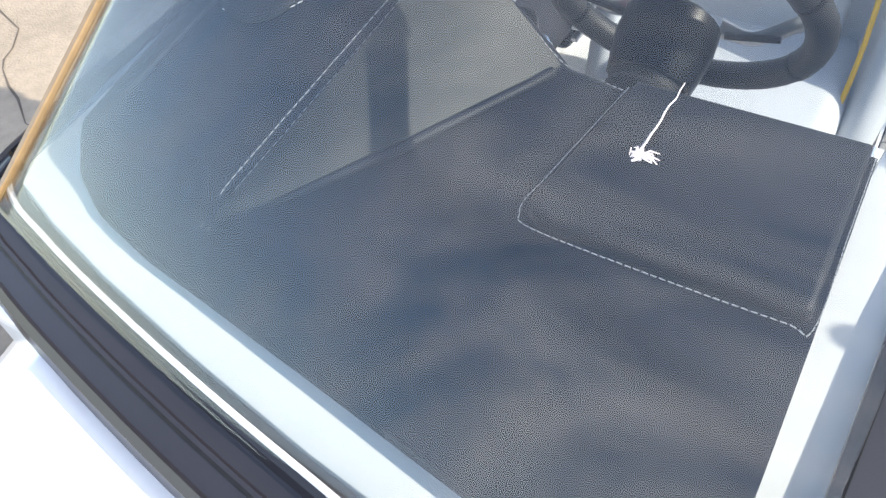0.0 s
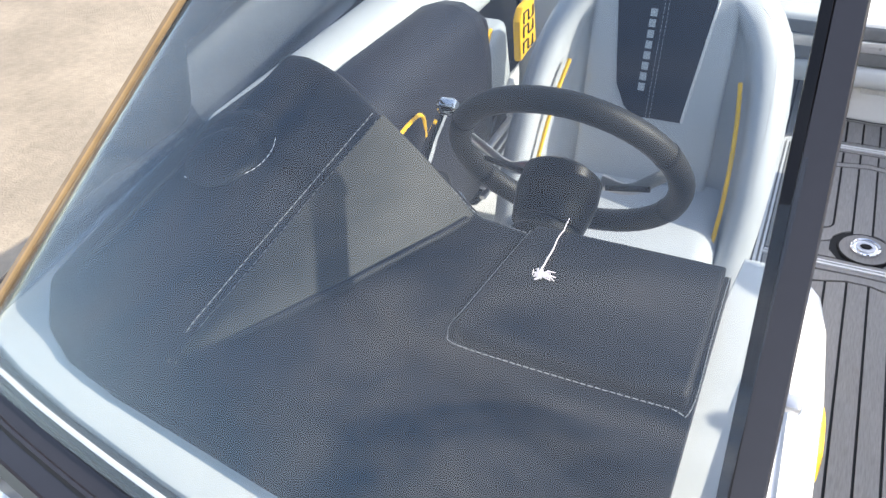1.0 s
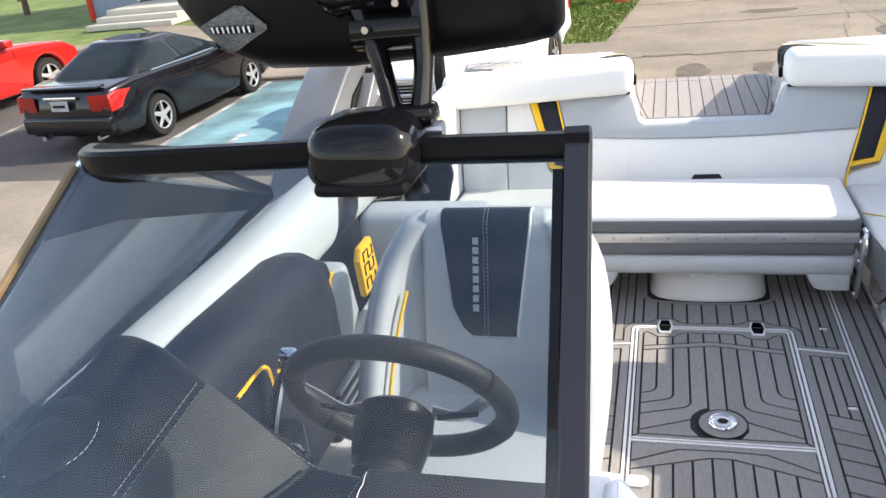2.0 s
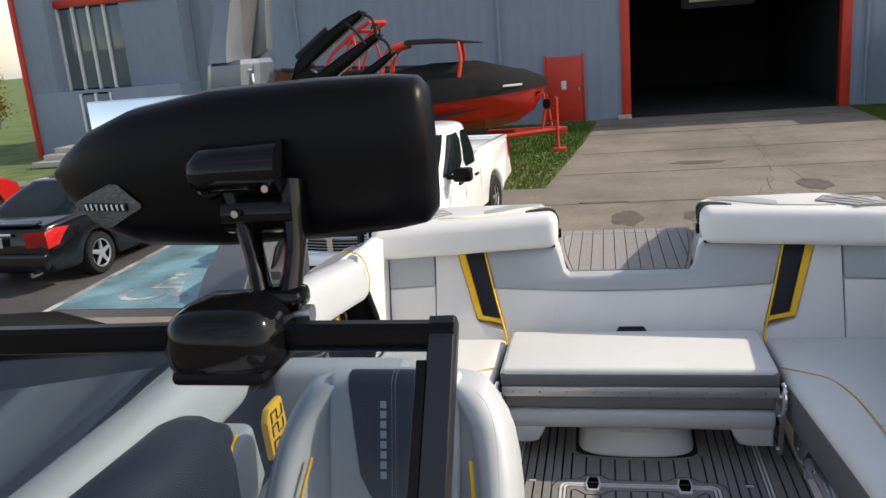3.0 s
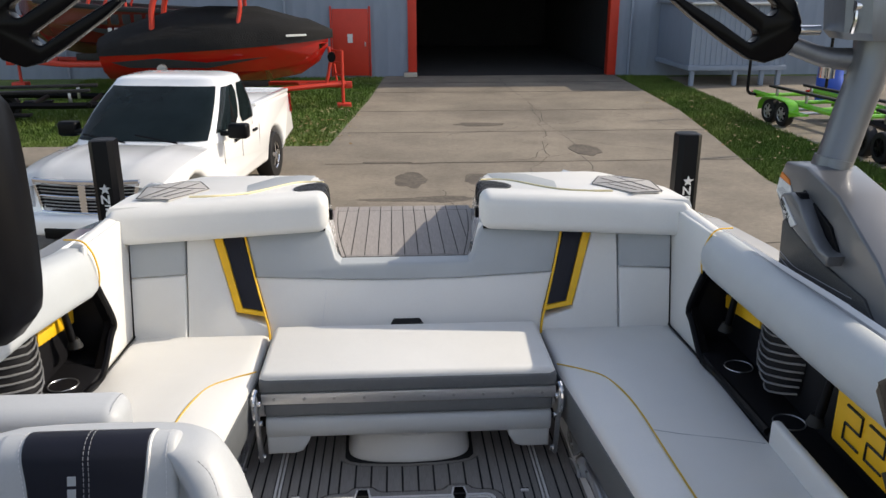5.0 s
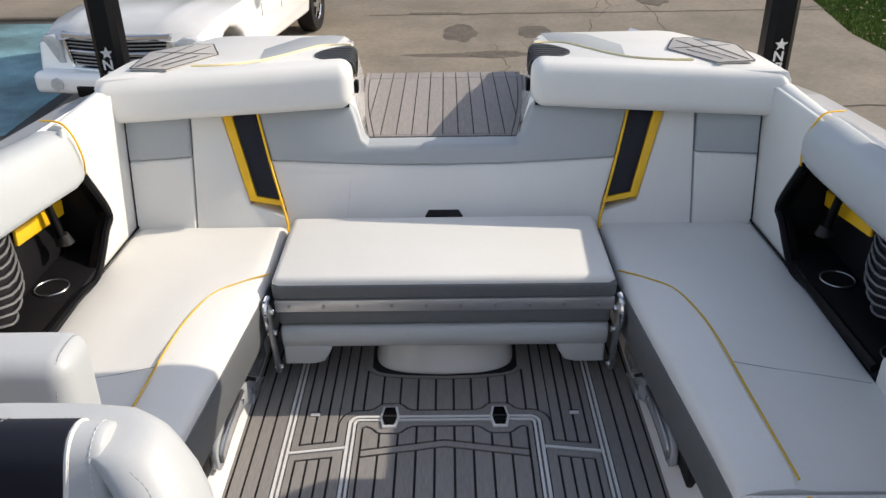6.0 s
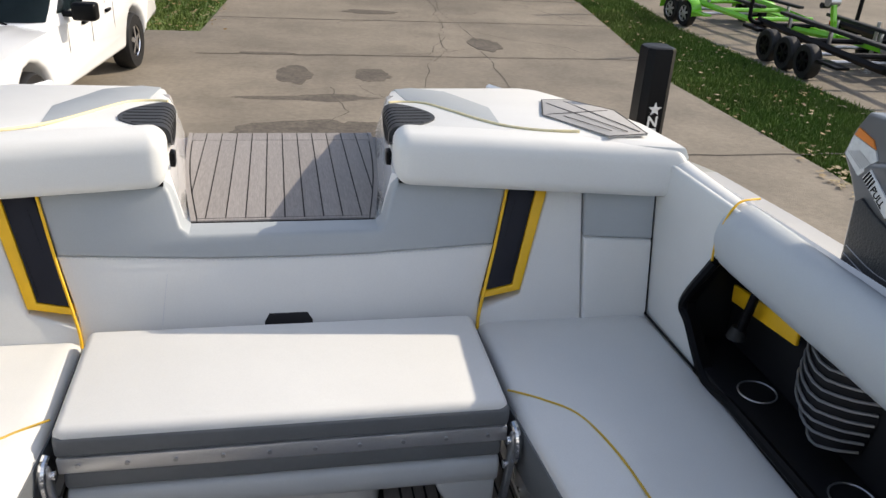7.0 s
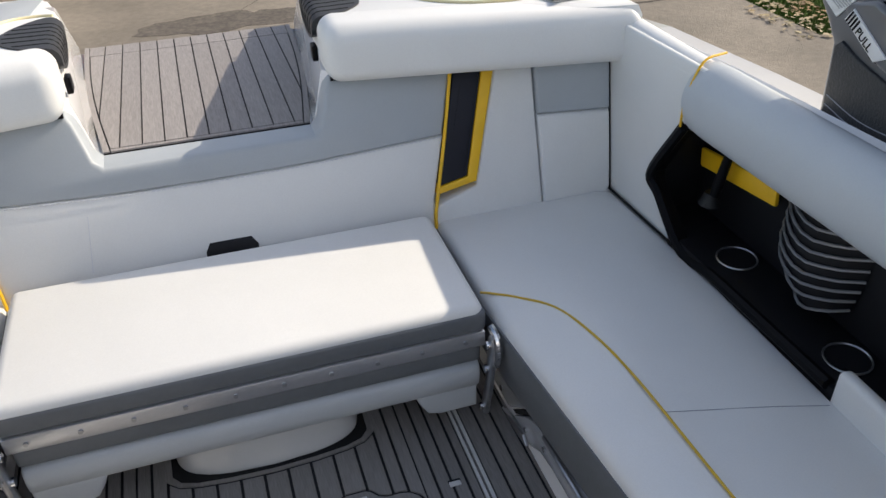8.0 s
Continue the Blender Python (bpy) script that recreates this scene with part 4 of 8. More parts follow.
def backrest():
    b = thing("stern_lounge", "white and grey vinyl stern lounge back with black and yellow wedges", "lounge", (0, 0.05, 0.25))
    seam = [(-0.56, 0.527), (-0.4, 0.52), (-0.2, 0.512), (0, 0.51), (0.2, 0.512), (0.4, 0.52), (0.56, 0.527)]
    low = [(-0.50, 0.25), (-0.515, 0.38)] + seam + [(0.515, 0.38), (0.50, 0.25)]
    part("centre_panel", back_panel(low, 0.07, 0.006), "white_vinyl", b)
    up = [(x, z + 0.001) for x, z in seam] + [(0.6, 0.672), (0.585, 0.69), (0.30, 0.69), (0.286, 0.67), (0.262, 0.59), (0.243, 0.572), (-0.243, 0.572), (-0.262, 0.59), (-0.286, 0.67), (-0.30, 0.69), (-0.585, 0.69), (-0.6, 0.672)]
    part("upper_panel", back_panel(up, 0.08, 0.010, 0.002), "grey_vinyl", b, "light grey vinyl upper panel")
    st = bmesh.new()
    line = [(x, lean(x, z) - 0.004, z) for x, z in seam]
    dashes(st, line, 0.008, 0.004, 0.0012)
    part("seam_stitch", st, "thread", b)
    tear = bmesh.new()
    tube(tear, [(-0.315 + 0.004 * k, lean(-0.31, 0.36 + 0.03 * k) - 0.001, 0.36 + 0.03 * k) for k in range(5)], 0.0012, 4)
    part("crease", tear, "thread", b, "pale crease in the vinyl")
    # grab recess
    bm = bmesh.new()
    o = [(-0.060, 0.335), (-0.060, 0.358), (-0.048, 0.377), (0.05, 0.377), (0.064, 0.358), (0.064, 0.335)]
    prism(bm, o, 0.0, 0.02, "y", 0.004, 2)
    for v in bm.verts:
        v.co.y += lean(0, v.co.z) - 0.004
    part("grab_recess", bm, "pocket_black", b, "black grab recess")
    for s in (-1, 1):
        part("side_panel", back_panel([(s * 0.505, 0.25), (s * 0.512, 0.362), (s * 0.631, 0.398), (s * 0.725, 0.69), (s * 0.813, 0.69), (s * 0.808, 0.25)], 0.07, 0.007, 0.001), "white_vinyl", b)
        part("corner_panel", back_panel([(s * 0.811, 0.25), (s * 0.816, 0.546), (s * 1.01, 0.546), (s * 1.008, 0.25)], 0.07, 0.01, 0.006), "white_vinyl", b)
        part("corner_panel", back_panel([(s * 0.816, 0.548), (s * 0.818, 0.69), (s * 1.01, 0.69), (s * 1.01, 0.548)], 0.07, 0.01, 0.006), "grey_vinyl", b, "light grey vinyl corner panel")
        part("yellow_wedge", back_panel([(s * 0.690, 0.69), (s * 0.722, 0.69), (s * 0.632, 0.412), (s * 0.523, 0.394), (s * 0.528, 0.411), (s * 0.610, 0.425)], 0.06, 0.003, 0.006), "yellow_vinyl", b, "yellow vinyl edging")
        part("black_wedge", back_panel([(s * 0.612, 0.69), (s * 0.688, 0.69), (s * 0.609, 0.427), (s * 0.531, 0.413)], 0.06, 0.005, 0.006), "navy_vinyl", b, "black vinyl wedge")
        bm = bmesh.new()
        tube(bm, smooth_line([(s * x, lean(x, z) - 0.006, z) for x, z in ((0.603, 0.688), (0.563, 0.53), (0.526, 0.40), (0.511, 0.34), (0.506, 0.26))], 5), 0.0045, 6)
        part("piping", bm, "yellow_vinyl", b, "yellow piping")
        # thin black tubes put in for the shade of the gaps
        gap = tube(bmesh.new(), [(s * x, lean(x, 0.690) - 0.003, 0.692) for x in (0.30, 0.5, 0.7, 0.85, 1.005)], 0.006, 6)
        part("welt", gap, "satin_black", b, "dark line for the shaded gap under the headrest")
        part("welt", tube(bmesh.new(), [(s * 1.006, lean(1.0, z) - 0.004, z) for z in (0.33, 0.45, 0.57, 0.685)], 0.0025, 6), "satin_black", b, "dark line for the shaded gap in the corner")
        dz = bmesh.new()
        dashes(dz, [(s * 0.672, lean(0.672, 0.66) - 0.007, 0.66), (s * 0.603, lean(0.63, 0.44) - 0.007, 0.44)], 0.007, 0.005, 0.001)
        part("wedge_stitch", dz, "satin_black", b)
        dz = bmesh.new()
        dashes(dz, [(s * 0.62, lean(0.62, 0.64) - 0.007, 0.64), (s * 0.548, lean(0.55, 0.42) - 0.007, 0.41)], 0.007, 0.005, 0.001)
        part("wedge_stitch", dz, "satin_black", b)


def sun_pad(s):
    p = thing("sun_pad", "white vinyl sun pad headrest with grey, black and yellow inserts", "cushion", (s * 0.65, 0.3, 0.68), "pair of sun pads")
    bm = box((s * 0.287, 0.0, 0.693), (s * 1.06, 0.14, 0.832), 0.042, 6)
    for v in bm.verts:
        k = max(0.0, (abs(v.co.x) - 0.75) / 0.31)
        v.co.y += 0.075 - 0.10 * k * k
        v.co.z -= 0.018 * k
        v.co.y += (v.co.z - 0.69) * 0.1
    part("bolster", bm, "white_vinyl", p)
    # deck behind the bolster falls towards the stern
    def top(x, y):
        return 0.826 - max(0.0, y - 0.12) * 0.163

    def sheet(outline, lift, th, r=0.006):
        q = bmesh.new()
        prism(q, [(s * x, y) for x, y in outline], -th, lift, "z", r, 2)
        for v in q.verts:
            v.co.z += top(abs(v.co.x), v.co.y)
        return q
    part("deck_pad", sheet([(0.296, 0.12), (0.315, 0.45), (0.338, 0.72), (0.37, 1.0), (0.42, 1.28), (0.47, 1.35), (1.0, 1.40), (1.06, 1.3), (1.10, 0.75), (1.09, 0.35), (1.06, 0.02), (0.9, 0.05), (0.7, 0.13)], 0.0, 0.12, 0.03), "white_vinyl", p, "white vinyl deck pad")
    # black insert wrapped over the rounded inner edge
    def wrapped(y, t, lift):
        """t from 0, the foot on the inner side, to 1, the inner limit on top."""
        full = math.sin(math.pi * min(1.0, max(0.0, (y - 0.255) / 0.54))) ** 0.5
        xi = 0.294 + 0.09 * (y - 0.3)
        drop, reach = 0.028 + 0.05 * full, 0.02 + (0.135 if y < 0.4 else 0.135 - 0.13 * (y - 0.4)) * full
        r = 0.026
        path = drop - r + r * 1.5708 + reach - r
        d = t * path
        if d < drop - r:
            px, pz, nx, nz = 0.0, -drop + d, -1.0, 0.0
        elif d < drop - r + r * 1.5708:
            a = (d - drop + r) / r
            px, pz, nx, nz = r - r * math.cos(a), -r + r * math.sin(a), -math.cos(a), math.sin(a)
        else:
            px, pz, nx, nz = r + d - (drop - r + r * 1.5708), 0.0, 0.0, 1.0
        return (s * (xi + px + nx * lift), y + 0.05 * max(0.0, px - 0.05), top(xi, y) + pz + nz * lift)
    rows = [[wrapped(0.262 + 0.525 * k / 24, t / 14, 0.0035) for t in range(15)] + [wrapped(0.262 + 0.525 * k / 24, t / 14, -0.012) for t in (14, 11, 8, 5, 2, 0)] for k in range(25)]
    part("black_insert", loft(bmesh.new(), rows), "insert_vinyl", p, "dark grey ribbed insert", angle=60)
    for k in range(6):
        y = 0.33 + 0.066 * k
        part("insert_rib", tube(bmesh.new(), [wrapped(y, 0.06 + 0.88 * t / 14, 0.0035) for t in range(15)], 0.0020, 6), "groove", p)
    part("grey_insert", sheet([(0.43, 0.90), (0.44, 1.27), (0.52, 1.33), (0.63, 1.2), (0.68, 0.7), (0.61, 0.28), (0.575, 0.44), (0.54, 0.62), (0.49, 0.82)], 0.002, 0.02, 0.001), "grey_vinyl", p, "light grey insert")
    bm = bmesh.new()
    tube(bm, smooth_line([(s * x, y, top(x, y) + 0.003) for x, y in ((0.36, 0.82), (0.41, 0.84), (0.48, 0.80), (0.53, 0.61), (0.57, 0.42), (0.62, 0.27), (0.70, 0.185), (0.80, 0.165))], 5), 0.0044, 6)
    part("piping", bm, "cream_thread", p, "faded yellow piping")
    t = part("foot_pad", sheet([(0.80, 0.49), (0.855, 0.09), (0.975, 0.11), (1.085, 0.60), (1.03, 0.92), (0.93, 0.90)], 0.006, 0.0, 0.001), "foot_foam", p, "pale foam deck foot pad with grooves")
    for line in (((0.80, 0.49), (0.855, 0.09), (0.975, 0.11), (1.085, 0.60), (1.03, 0.92), (0.93, 0.90), (0.80, 0.49)), ((0.915, 0.80), (0.93, 0.14)), ((1.0, 0.86), (0.965, 0.14)), ((0.82, 0.50), (1.06, 0.60)), ((0.86, 0.46), (0.89, 0.16))):
        q = bmesh.new()
        tube(q, [(s * x, y, top(x, y) + 0.0062) for x, y in line], 0.0025, 5, flat=0.4, side=(0, 0, 1))
        part("groove", q, "groove", t)
    part("hook", box((s * 0.279, 0.24, 0.70), (s * 0.294, 0.275, 0.74), 0.004), "satin_black", p)


def stern_walk():
    w = thing("stern_walkway", "foam decked walkway over the transom between the sun pads", "walkway", (0, 0.6, 0.5), kind="structure")
    zz = lambda y: 0.556 - 0.035 * (y - 0.2)
    bm = bmesh.new()
    prism(bm, [(-0.30, 0.10), (0.30, 0.10), (0.30, 0.3), (0.40, 1.05), (-0.40, 1.05), (-0.30, 0.3)], 0.40, 0.549, "z", 0.01, 2)
    for v in bm.verts:
        v.co.z += -0.035 * (v.co.y - 0.2) if v.co.z > 0.5 else 0
    part("deck", bm, "gelcoat", w)
    for s in (-1, 1):
        bm = bmesh.new()
        prism(bm, [(s * 0.25, 0.19), (s * 0.268, 0.17), (s * 0.295, 0.17), (s * 0.41, 1.06), (s * 0.345, 1.06)], 0.52, 0.70, "z", 0.012, 2)
        for v in bm.verts:
            if v.co.z > 0.6:
                v.co.x += s * 0.035
                v.co.z -= 0.03 * max(0, v.co.y - 0.2)
        part("side_wall", bm, "gelcoat", w)
    # foam pad: a border round slats that run straight aft and are cut by it
    def half(y):
        k = (y - 0.195) / 0.85
        return 0.247 + 0.080 * k + 0.016 * math.sin(math.pi * k)

    def slab(name, poly, z0, z1, mat):
        q = prism(bmesh.new(), poly, z0, z1, "z")
        for v in q.verts:
            v.co.z += zz(v.co.y)
        return part(name, q, mat, w)
    steps = [0.195 + 0.85 * k / 12 for k in range(13)]
    slab("pad_base", [(half(y), y) for y in steps] + [(-half(y), y) for y in reversed(steps)], 0.0, 0.005, "groove")
    for sg in (-1, 1):
        slab("border", [(sg * half(y), y) for y in steps] + [(sg * (half(y) - 0.014), y) for y in reversed(steps)], 0.005, 0.009, "pale_foam")
    slab("border", [(-0.2305, 0.195), (0.2305, 0.195), (0.2315, 0.208), (-0.2315, 0.208)], 0.005, 0.009, "pale_foam")
    wide = 0.0528
    for k in range(-6, 6):
        a, b = k * wide + 0.002, (k + 1) * wide - 0.002
        far = max(abs(a), abs(b))
        ys = [y for y in [0.212 + 0.735 * q / 40 for q in range(41)] if half(y) - 0.018 > min(abs(a), abs(b))]
        if len(ys) < 3:
            continue
        poly = []
        for y in ys:
            poly.append((min(b, half(y) - 0.018), y))
        for y in reversed(ys):
            poly.append((max(a, -half(y) + 0.018), y))
        slab("slat", poly, 0.005, 0.009, "pale_foam")
        lim = half(1.0) - 0.016
        if min(abs(a), abs(b)) < lim:
            slab("slat", [(max(-lim, a), 0.951), (min(lim, b), 0.951), (min(lim, b), 1.04), (max(-lim, a), 1.04)], 0.005, 0.009, "pale_foam")


# ---- side seats and coamings ----
def side_bench(s):
    far = -1.215 if s > 0 else -1.12
    b = thing("side_bench", "white vinyl lounge bench with yellow piping along the cockpit side", "bench seat", (s * 0.78, -0.6, 0), "pair of side benches")
    def zt(x, y):
        z = 0.338 + 0.022 * min(1.0, -y / 0.5)
        e = 0.70 + 0.02 * (-y)
        if y < -0.33 and x < e:
            z += 0.010 * min(1.0, (-0.33 - y) / 0.2) - 0.02 * ((e - x) / 0.17) ** 2 * min(1.0, (-0.33 - y) / 0.15)
        return z
    inner = lambda y: 0.508 if y > -0.36 else 0.508 + 0.07 * min(1.0, (-0.36 - y) / 0.8)
    rows = []
    ys = [0.0, -0.03, -0.1, -0.2, -0.3, -0.36, -0.42, -0.5, -0.6, -0.7, -0.8, -0.9, -1.0, -1.08, far + 0.03, far]
    for y in ys:
        xi = inner(y)
        row = [(xi + 0.02, 0.24), (xi, 0.25), (xi, zt(xi, y) - 0.025), (xi + 0.006, zt(xi, y) - 0.010), (xi + 0.022, zt(xi, y) - 0.001)]
        for u in (0.12, 0.25, 0.38, 0.5, 0.65, 0.8, 0.93):
            x = xi + (1.0 - xi) * u
            row.append((x, zt(x, y)))
        row += [(1.0, zt(1.0, y) - 0.008), (1.005, 0.24)]
        drop = 0.012 if y in (0.0, far) else 0.0
        rows.append([(s * x, y, z - (drop if z > 0.3 else 0)) for x, z in row])
    part("cushion", loft(bmesh.new(), rows), "white_vinyl", b, angle=60)
    pip = [(0.504, -0.352), (0.53, -0.366), (0.575, -0.40), (0.632, -0.467), (0.664, -0.58), (0.682, -0.722), (0.690, -0.957), (0.698, far + 0.01)]
    bm = bmesh.new()
    tube(bm, smooth_line([(s * x, y, zt(x, y) + 0.0010) for x, y in pip], 5), 0.0027, 6)
    part("piping", bm, "bench_piping", b, "ochre yellow piping")
    # black tube drawn for the shade in the gap behind the seat
    part("welt", tube(bmesh.new(), [(s * 1.003, y, zt(1.0, y) - 0.002) for y in (0.0, -0.12, -0.24, -0.36)], 0.0035, 6), "satin_black", b, "dark line for the shaded gap behind the cushion")
    bm = bmesh.new()
    tube(bm, smooth_line([(s * x, y, zt(x, y) + 0.0004) for x, y in ((0.69, -0.82), (0.78, -0.835), (0.88, -0.862), (0.985, -0.895))], 5), 0.0009, 5)
    part("seam", bm, "dark_thread", b)
    rows = []
    for y in ys:
        xi = inner(y)
        rows.append([(s * (xi - 0.004), y, 0.318), (s * (xi - 0.006), y, 0.30), (s * (xi + 0.005), y, 0.19), (s * (xi + 0.012), y, 0.17), (s * (xi + 0.04), y, 0.17), (s * (xi + 0.04), y, 0.318)])
    part("seat_face", loft(bmesh.new(), rows), "dark_grey_vinyl", b, "dark grey vinyl seat face")
    # folding leg below the seat: a bolted plate, a hooked bracket and a long slotted arm
    plate = [(-0.27, 0.168), (-0.27, 0.0), (-0.335, -0.02), (-0.39, 0.01), (-0.43, 0.045), (-0.50, 0.105), (-0.545, 0.128), (-0.60, 0.138), (-0.72, 0.150), (-0.72, 0.168)]
    base = part("leg_plate", prism(bmesh.new(), plate, s * 0.571, s * 0.585, "x", 0.004, 2), "gelcoat_grey", b, "grey coated steel leg plate")
    # black strip stands in for the shade between plate and arm
    gap = [(p, q - 0.006) for p, q in plate[2:9]]
    part("gap_shadow", prism(bmesh.new(), gap + [(p, q - 0.014) for p, q in reversed(gap)], s * 0.574, s * 0.588, "x"), "rubber", base, "black strip drawn for the shade in the gap")
    arm = [(p, q - 0.022) for p, q in plate[4:9]] + [(-0.80, 0.150), (-0.840, 0.143), (-0.860, 0.120), (-0.862, 0.085), (-0.845, 0.062), (-0.815, 0.055), (-0.74, 0.062), (-0.64, 0.060), (-0.575, 0.048), (-0.535, 0.022), (-0.50, 0.0), (-0.455, -0.02), (-0.41, 0.0)]
    leg = part("folding_leg", prism(bmesh.new(), arm, s * 0.566, s * 0.582, "x", 0.004, 2), "gelcoat_grey", b, "grey coated folding leg")
    slot = smooth_line([(s * 0.564, -0.70, 0.118), (s * 0.564, -0.78, 0.124), (s * 0.564, -0.825, 0.112), (s * 0.564, -0.822, 0.086)], 4)
    part("slot", tube(bmesh.new(), slot, 0.0045, 6, flat=0.6, side=(1, 0, 0)), "rubber", leg, "black slot")
    part("grab_rod", tube(bmesh.new(), smooth_line([(s * 0.560, -0.60, 0.122), (s * 0.556, -0.70, 0.136), (s * 0.556, -0.79, 0.140), (s * 0.560, -0.838, 0.118), (s * 0.562, -0.836, 0.085)], 4), 0.006, 8), "steel_dull", leg, "bright steel rod")
    part("end_block", box((s * 0.585, -0.935, 0.075), (s * 0.62, -0.845, 0.165), 0.008, 2), "rubber", b, "black rubber end block")
    part("hook", prism(bmesh.new(), [(-0.37, -0.004), (-0.43, 0.02), (-0.50, 0.03), (-0.52, 0.012), (-0.47, 0.0), (-0.42, -0.004)], s * 0.556, s * 0.567, "x", 0.003, 2), "steel_dull", leg)
    for y, z in ((-0.30, 0.13), (-0.34, 0.03), (-0.44, 0.10), (-0.55, 0.155)):
        part("screw", disc(bmesh.new(), (s * 0.570, y, z), 0.008, 0.008, (1, 0, 0), 12), "chrome", base)
    part("slit", box((s * 0.5695, -0.372, 0.095), (s * 0.572, -0.366, 0.14), 0), "rubber", base)
    for y, z in ((-0.50, 0.045), (-0.60, 0.085)):
        part("screw", disc(bmesh.new(), (s * 0.565, y, z), 0.007, 0.008, (1, 0, 0), 12), "chrome", leg)
    if s > 0:
        c = thing("front_bench", "white vinyl bench cushion with yellow piping by the port console", "bench seat", (0.8, -1.6, 0))
        part("cushion", box((0.57, -2.05, 0.24), (1.0, -1.225, 0.362), 0.022, 4), "white_vinyl", c)
        bm = bmesh.new()
        tube(bm, [(0.703, -1.245, 0.364), (0.715, -1.5, 0.364), (0.72, -2.0, 0.364)], 0.0042, 6)
        part("piping", bm, "yellow_vinyl", c)
        part("base", box((0.60, -2.04, 0.0), (1.0, -1.23, 0.238), 0.012), "dark_grey_vinyl", c)


def coaming(s):
    c = thing("coaming", "white vinyl padded coaming with a black side pocket", "coaming", (s * 1.03, -0.6, 0.3), "pair of coamings", kind="structure")
    # aft panel, cut away along the pocket
    bm = bmesh.new()
    prism(bm, [(0.05, 0.25), (0.075, 0.70), (0.07, 0.775), (-0.33, 0.79), (-0.345, 0.76), (-0.285, 0.635), (-0.198, 0.487), (-0.205, 0.465), (-0.362, 0.352), (-0.38, 0.25)], s * 1.010, s * 1.026, "x", 0.007, 3)
    part("aft_panel", bm, "white_vinyl", c)
    part("panel_roll", tube(bmesh.new(), smooth_line([(s * 1.05, 0.065, 0.752), (s * 1.046, -0.05, 0.755), (s * 1.044, -0.2, 0.758), (s * 1.043, -0.305, 0.760)], 4), 0.034, 16), "white_vinyl", c, "white padded edge over the aft panel", angle=60)
    # rolled bolster over the pocket
    rows = []
    stop = ((-1.5, 1.0), (-1.78, 0.97), (-1.8, 0.85)) if s > 0 else ((-1.2, 1.0), (-1.35, 1.0), (-1.6, 1.0), (-2.0, 1.0), (-2.36, 1.0), (-2.38, 0.9))
    climb = ((0.0, -0.004), (0.36, -0.004), (0.6, 0.030), (0.8, 0.056), (1.03, 0.070), (1.34, 0.079), (3.0, 0.079))

    def section(y, k, q):
        """Point q of 20 round the bolster at y; the port one is squarer and climbs towards the bow."""
        a = 2 * math.pi * q / 20
        ca, sa = math.cos(a), math.sin(a)
        if s > 0:
            return (s * (1.045 - 0.005 * y - 0.068 * k * ca * (1.0 if ca > 0 else 0.7)), y, 0.709 - 0.02 * y + 0.085 * k * sa)
        lift = 0.0
        for (y0, z0), (y1, z1) in zip(climb, climb[1:]):
            if y0 <= -y <= y1:
                lift = z0 + (z1 - z0) * (-y - y0) / (y1 - y0)
        px = 0.060 * k * math.copysign(abs(ca) ** 0.6, ca) + 0.014 * sa * -1.0
        return (-(1.052 - px), y, 0.709 + lift + 0.080 * k * math.copysign(abs(sa) ** 0.6, sa))
    for y, k in ((-0.295, 0.88), (-0.31, 0.97), (-0.36, 1.0), (-0.6, 1.0), (-0.8, 1.0), (-1.0, 1.0)) + stop:
        rows.append([section(y, k, q) for q in range(20)])
    part("bolster", loft(bmesh.new(), rows), "pale_grey_vinyl", c, "pale grey vinyl bolster", angle=60)
    bm = bmesh.new()
    tube(bm, smooth_line([(s * 1.09, -0.285, 0.802), (s * 1.03, -0.30, 0.80), (s * 0.995, -0.315, 0.765), (s * 0.985, -0.31, 0.70), (s * 1.0, -0.288, 0.64)], 5), 0.0028, 6)
    part("piping", bm, "yellow_vinyl", c, "yellow piping")
    if s < 0:
        rows = []
        for y, k in ((-1.222, 0.99), (-1.225, 1.03), (-1.30, 1.03), (-1.372, 1.03), (-1.375, 0.99)):
            rows.append([section(y + 0.085 * math.sin(q * math.pi / 10), k, q) for q in range(20)])
        part("wrap", loft(bmesh.new(), rows), "navy_vinyl", c, "navy vinyl wrap on the bolster", angle=60)
    # the pocket: floor, back and ends
    k = part("pocket_back", box((s * 1.15, -1.9, 0.30), (s * 1.165, -0.12, 0.69), 0), "pocket_black", c, "black moulded side pocket")
    part("pocket_floor", box((s * 1.006, -1.9, 0.30), (s * 1.15, -0.30, 0.374), 0.004), "pocket_black", c)
    part("pocket_floor", box((s * 1.029, -0.302, 0.30), (s * 1.15, -0.20, 0.372), 0.002), "pocket_black", c)
    part("pocket_end", box((s * 1.030, -0.20, 0.30), (s * 1.15, -0.14, 0.69), 0.006), "pocket_black", c)
    bm = bmesh.new()
    tube(bm, smooth_line([(s * 1.008, -0.292, 0.645), (s * 1.006, -0.196, 0.482), (s * 1.006, -0.24, 0.44), (s * 1.006, -0.365, 0.352), (s * 1.006, -0.50, 0.366), (s * 1.006, -0.86, 0.376)], 6), 0.0135, 8)
    part("pocket_edge", bm, "satin_black", c)
    cut = [(-0.345, 0.755), (-0.285, 0.635), (-0.198, 0.487), (-0.205, 0.465), (-0.362, 0.352), (-0.38, 0.31)]
    part("pocket_lip", prism(bmesh.new(), cut + [(y - 0.012, z) for y, z in reversed(cut)], s * 1.008, s * 1.032, "x", 0, 1), "satin_black", c)
    part("lower_panel", box((s * 1.0, -1.9, 0.30), (s * 1.03, -0.875, 0.425), 0.012, 3), "white_vinyl", c, "white vinyl pocket edge")
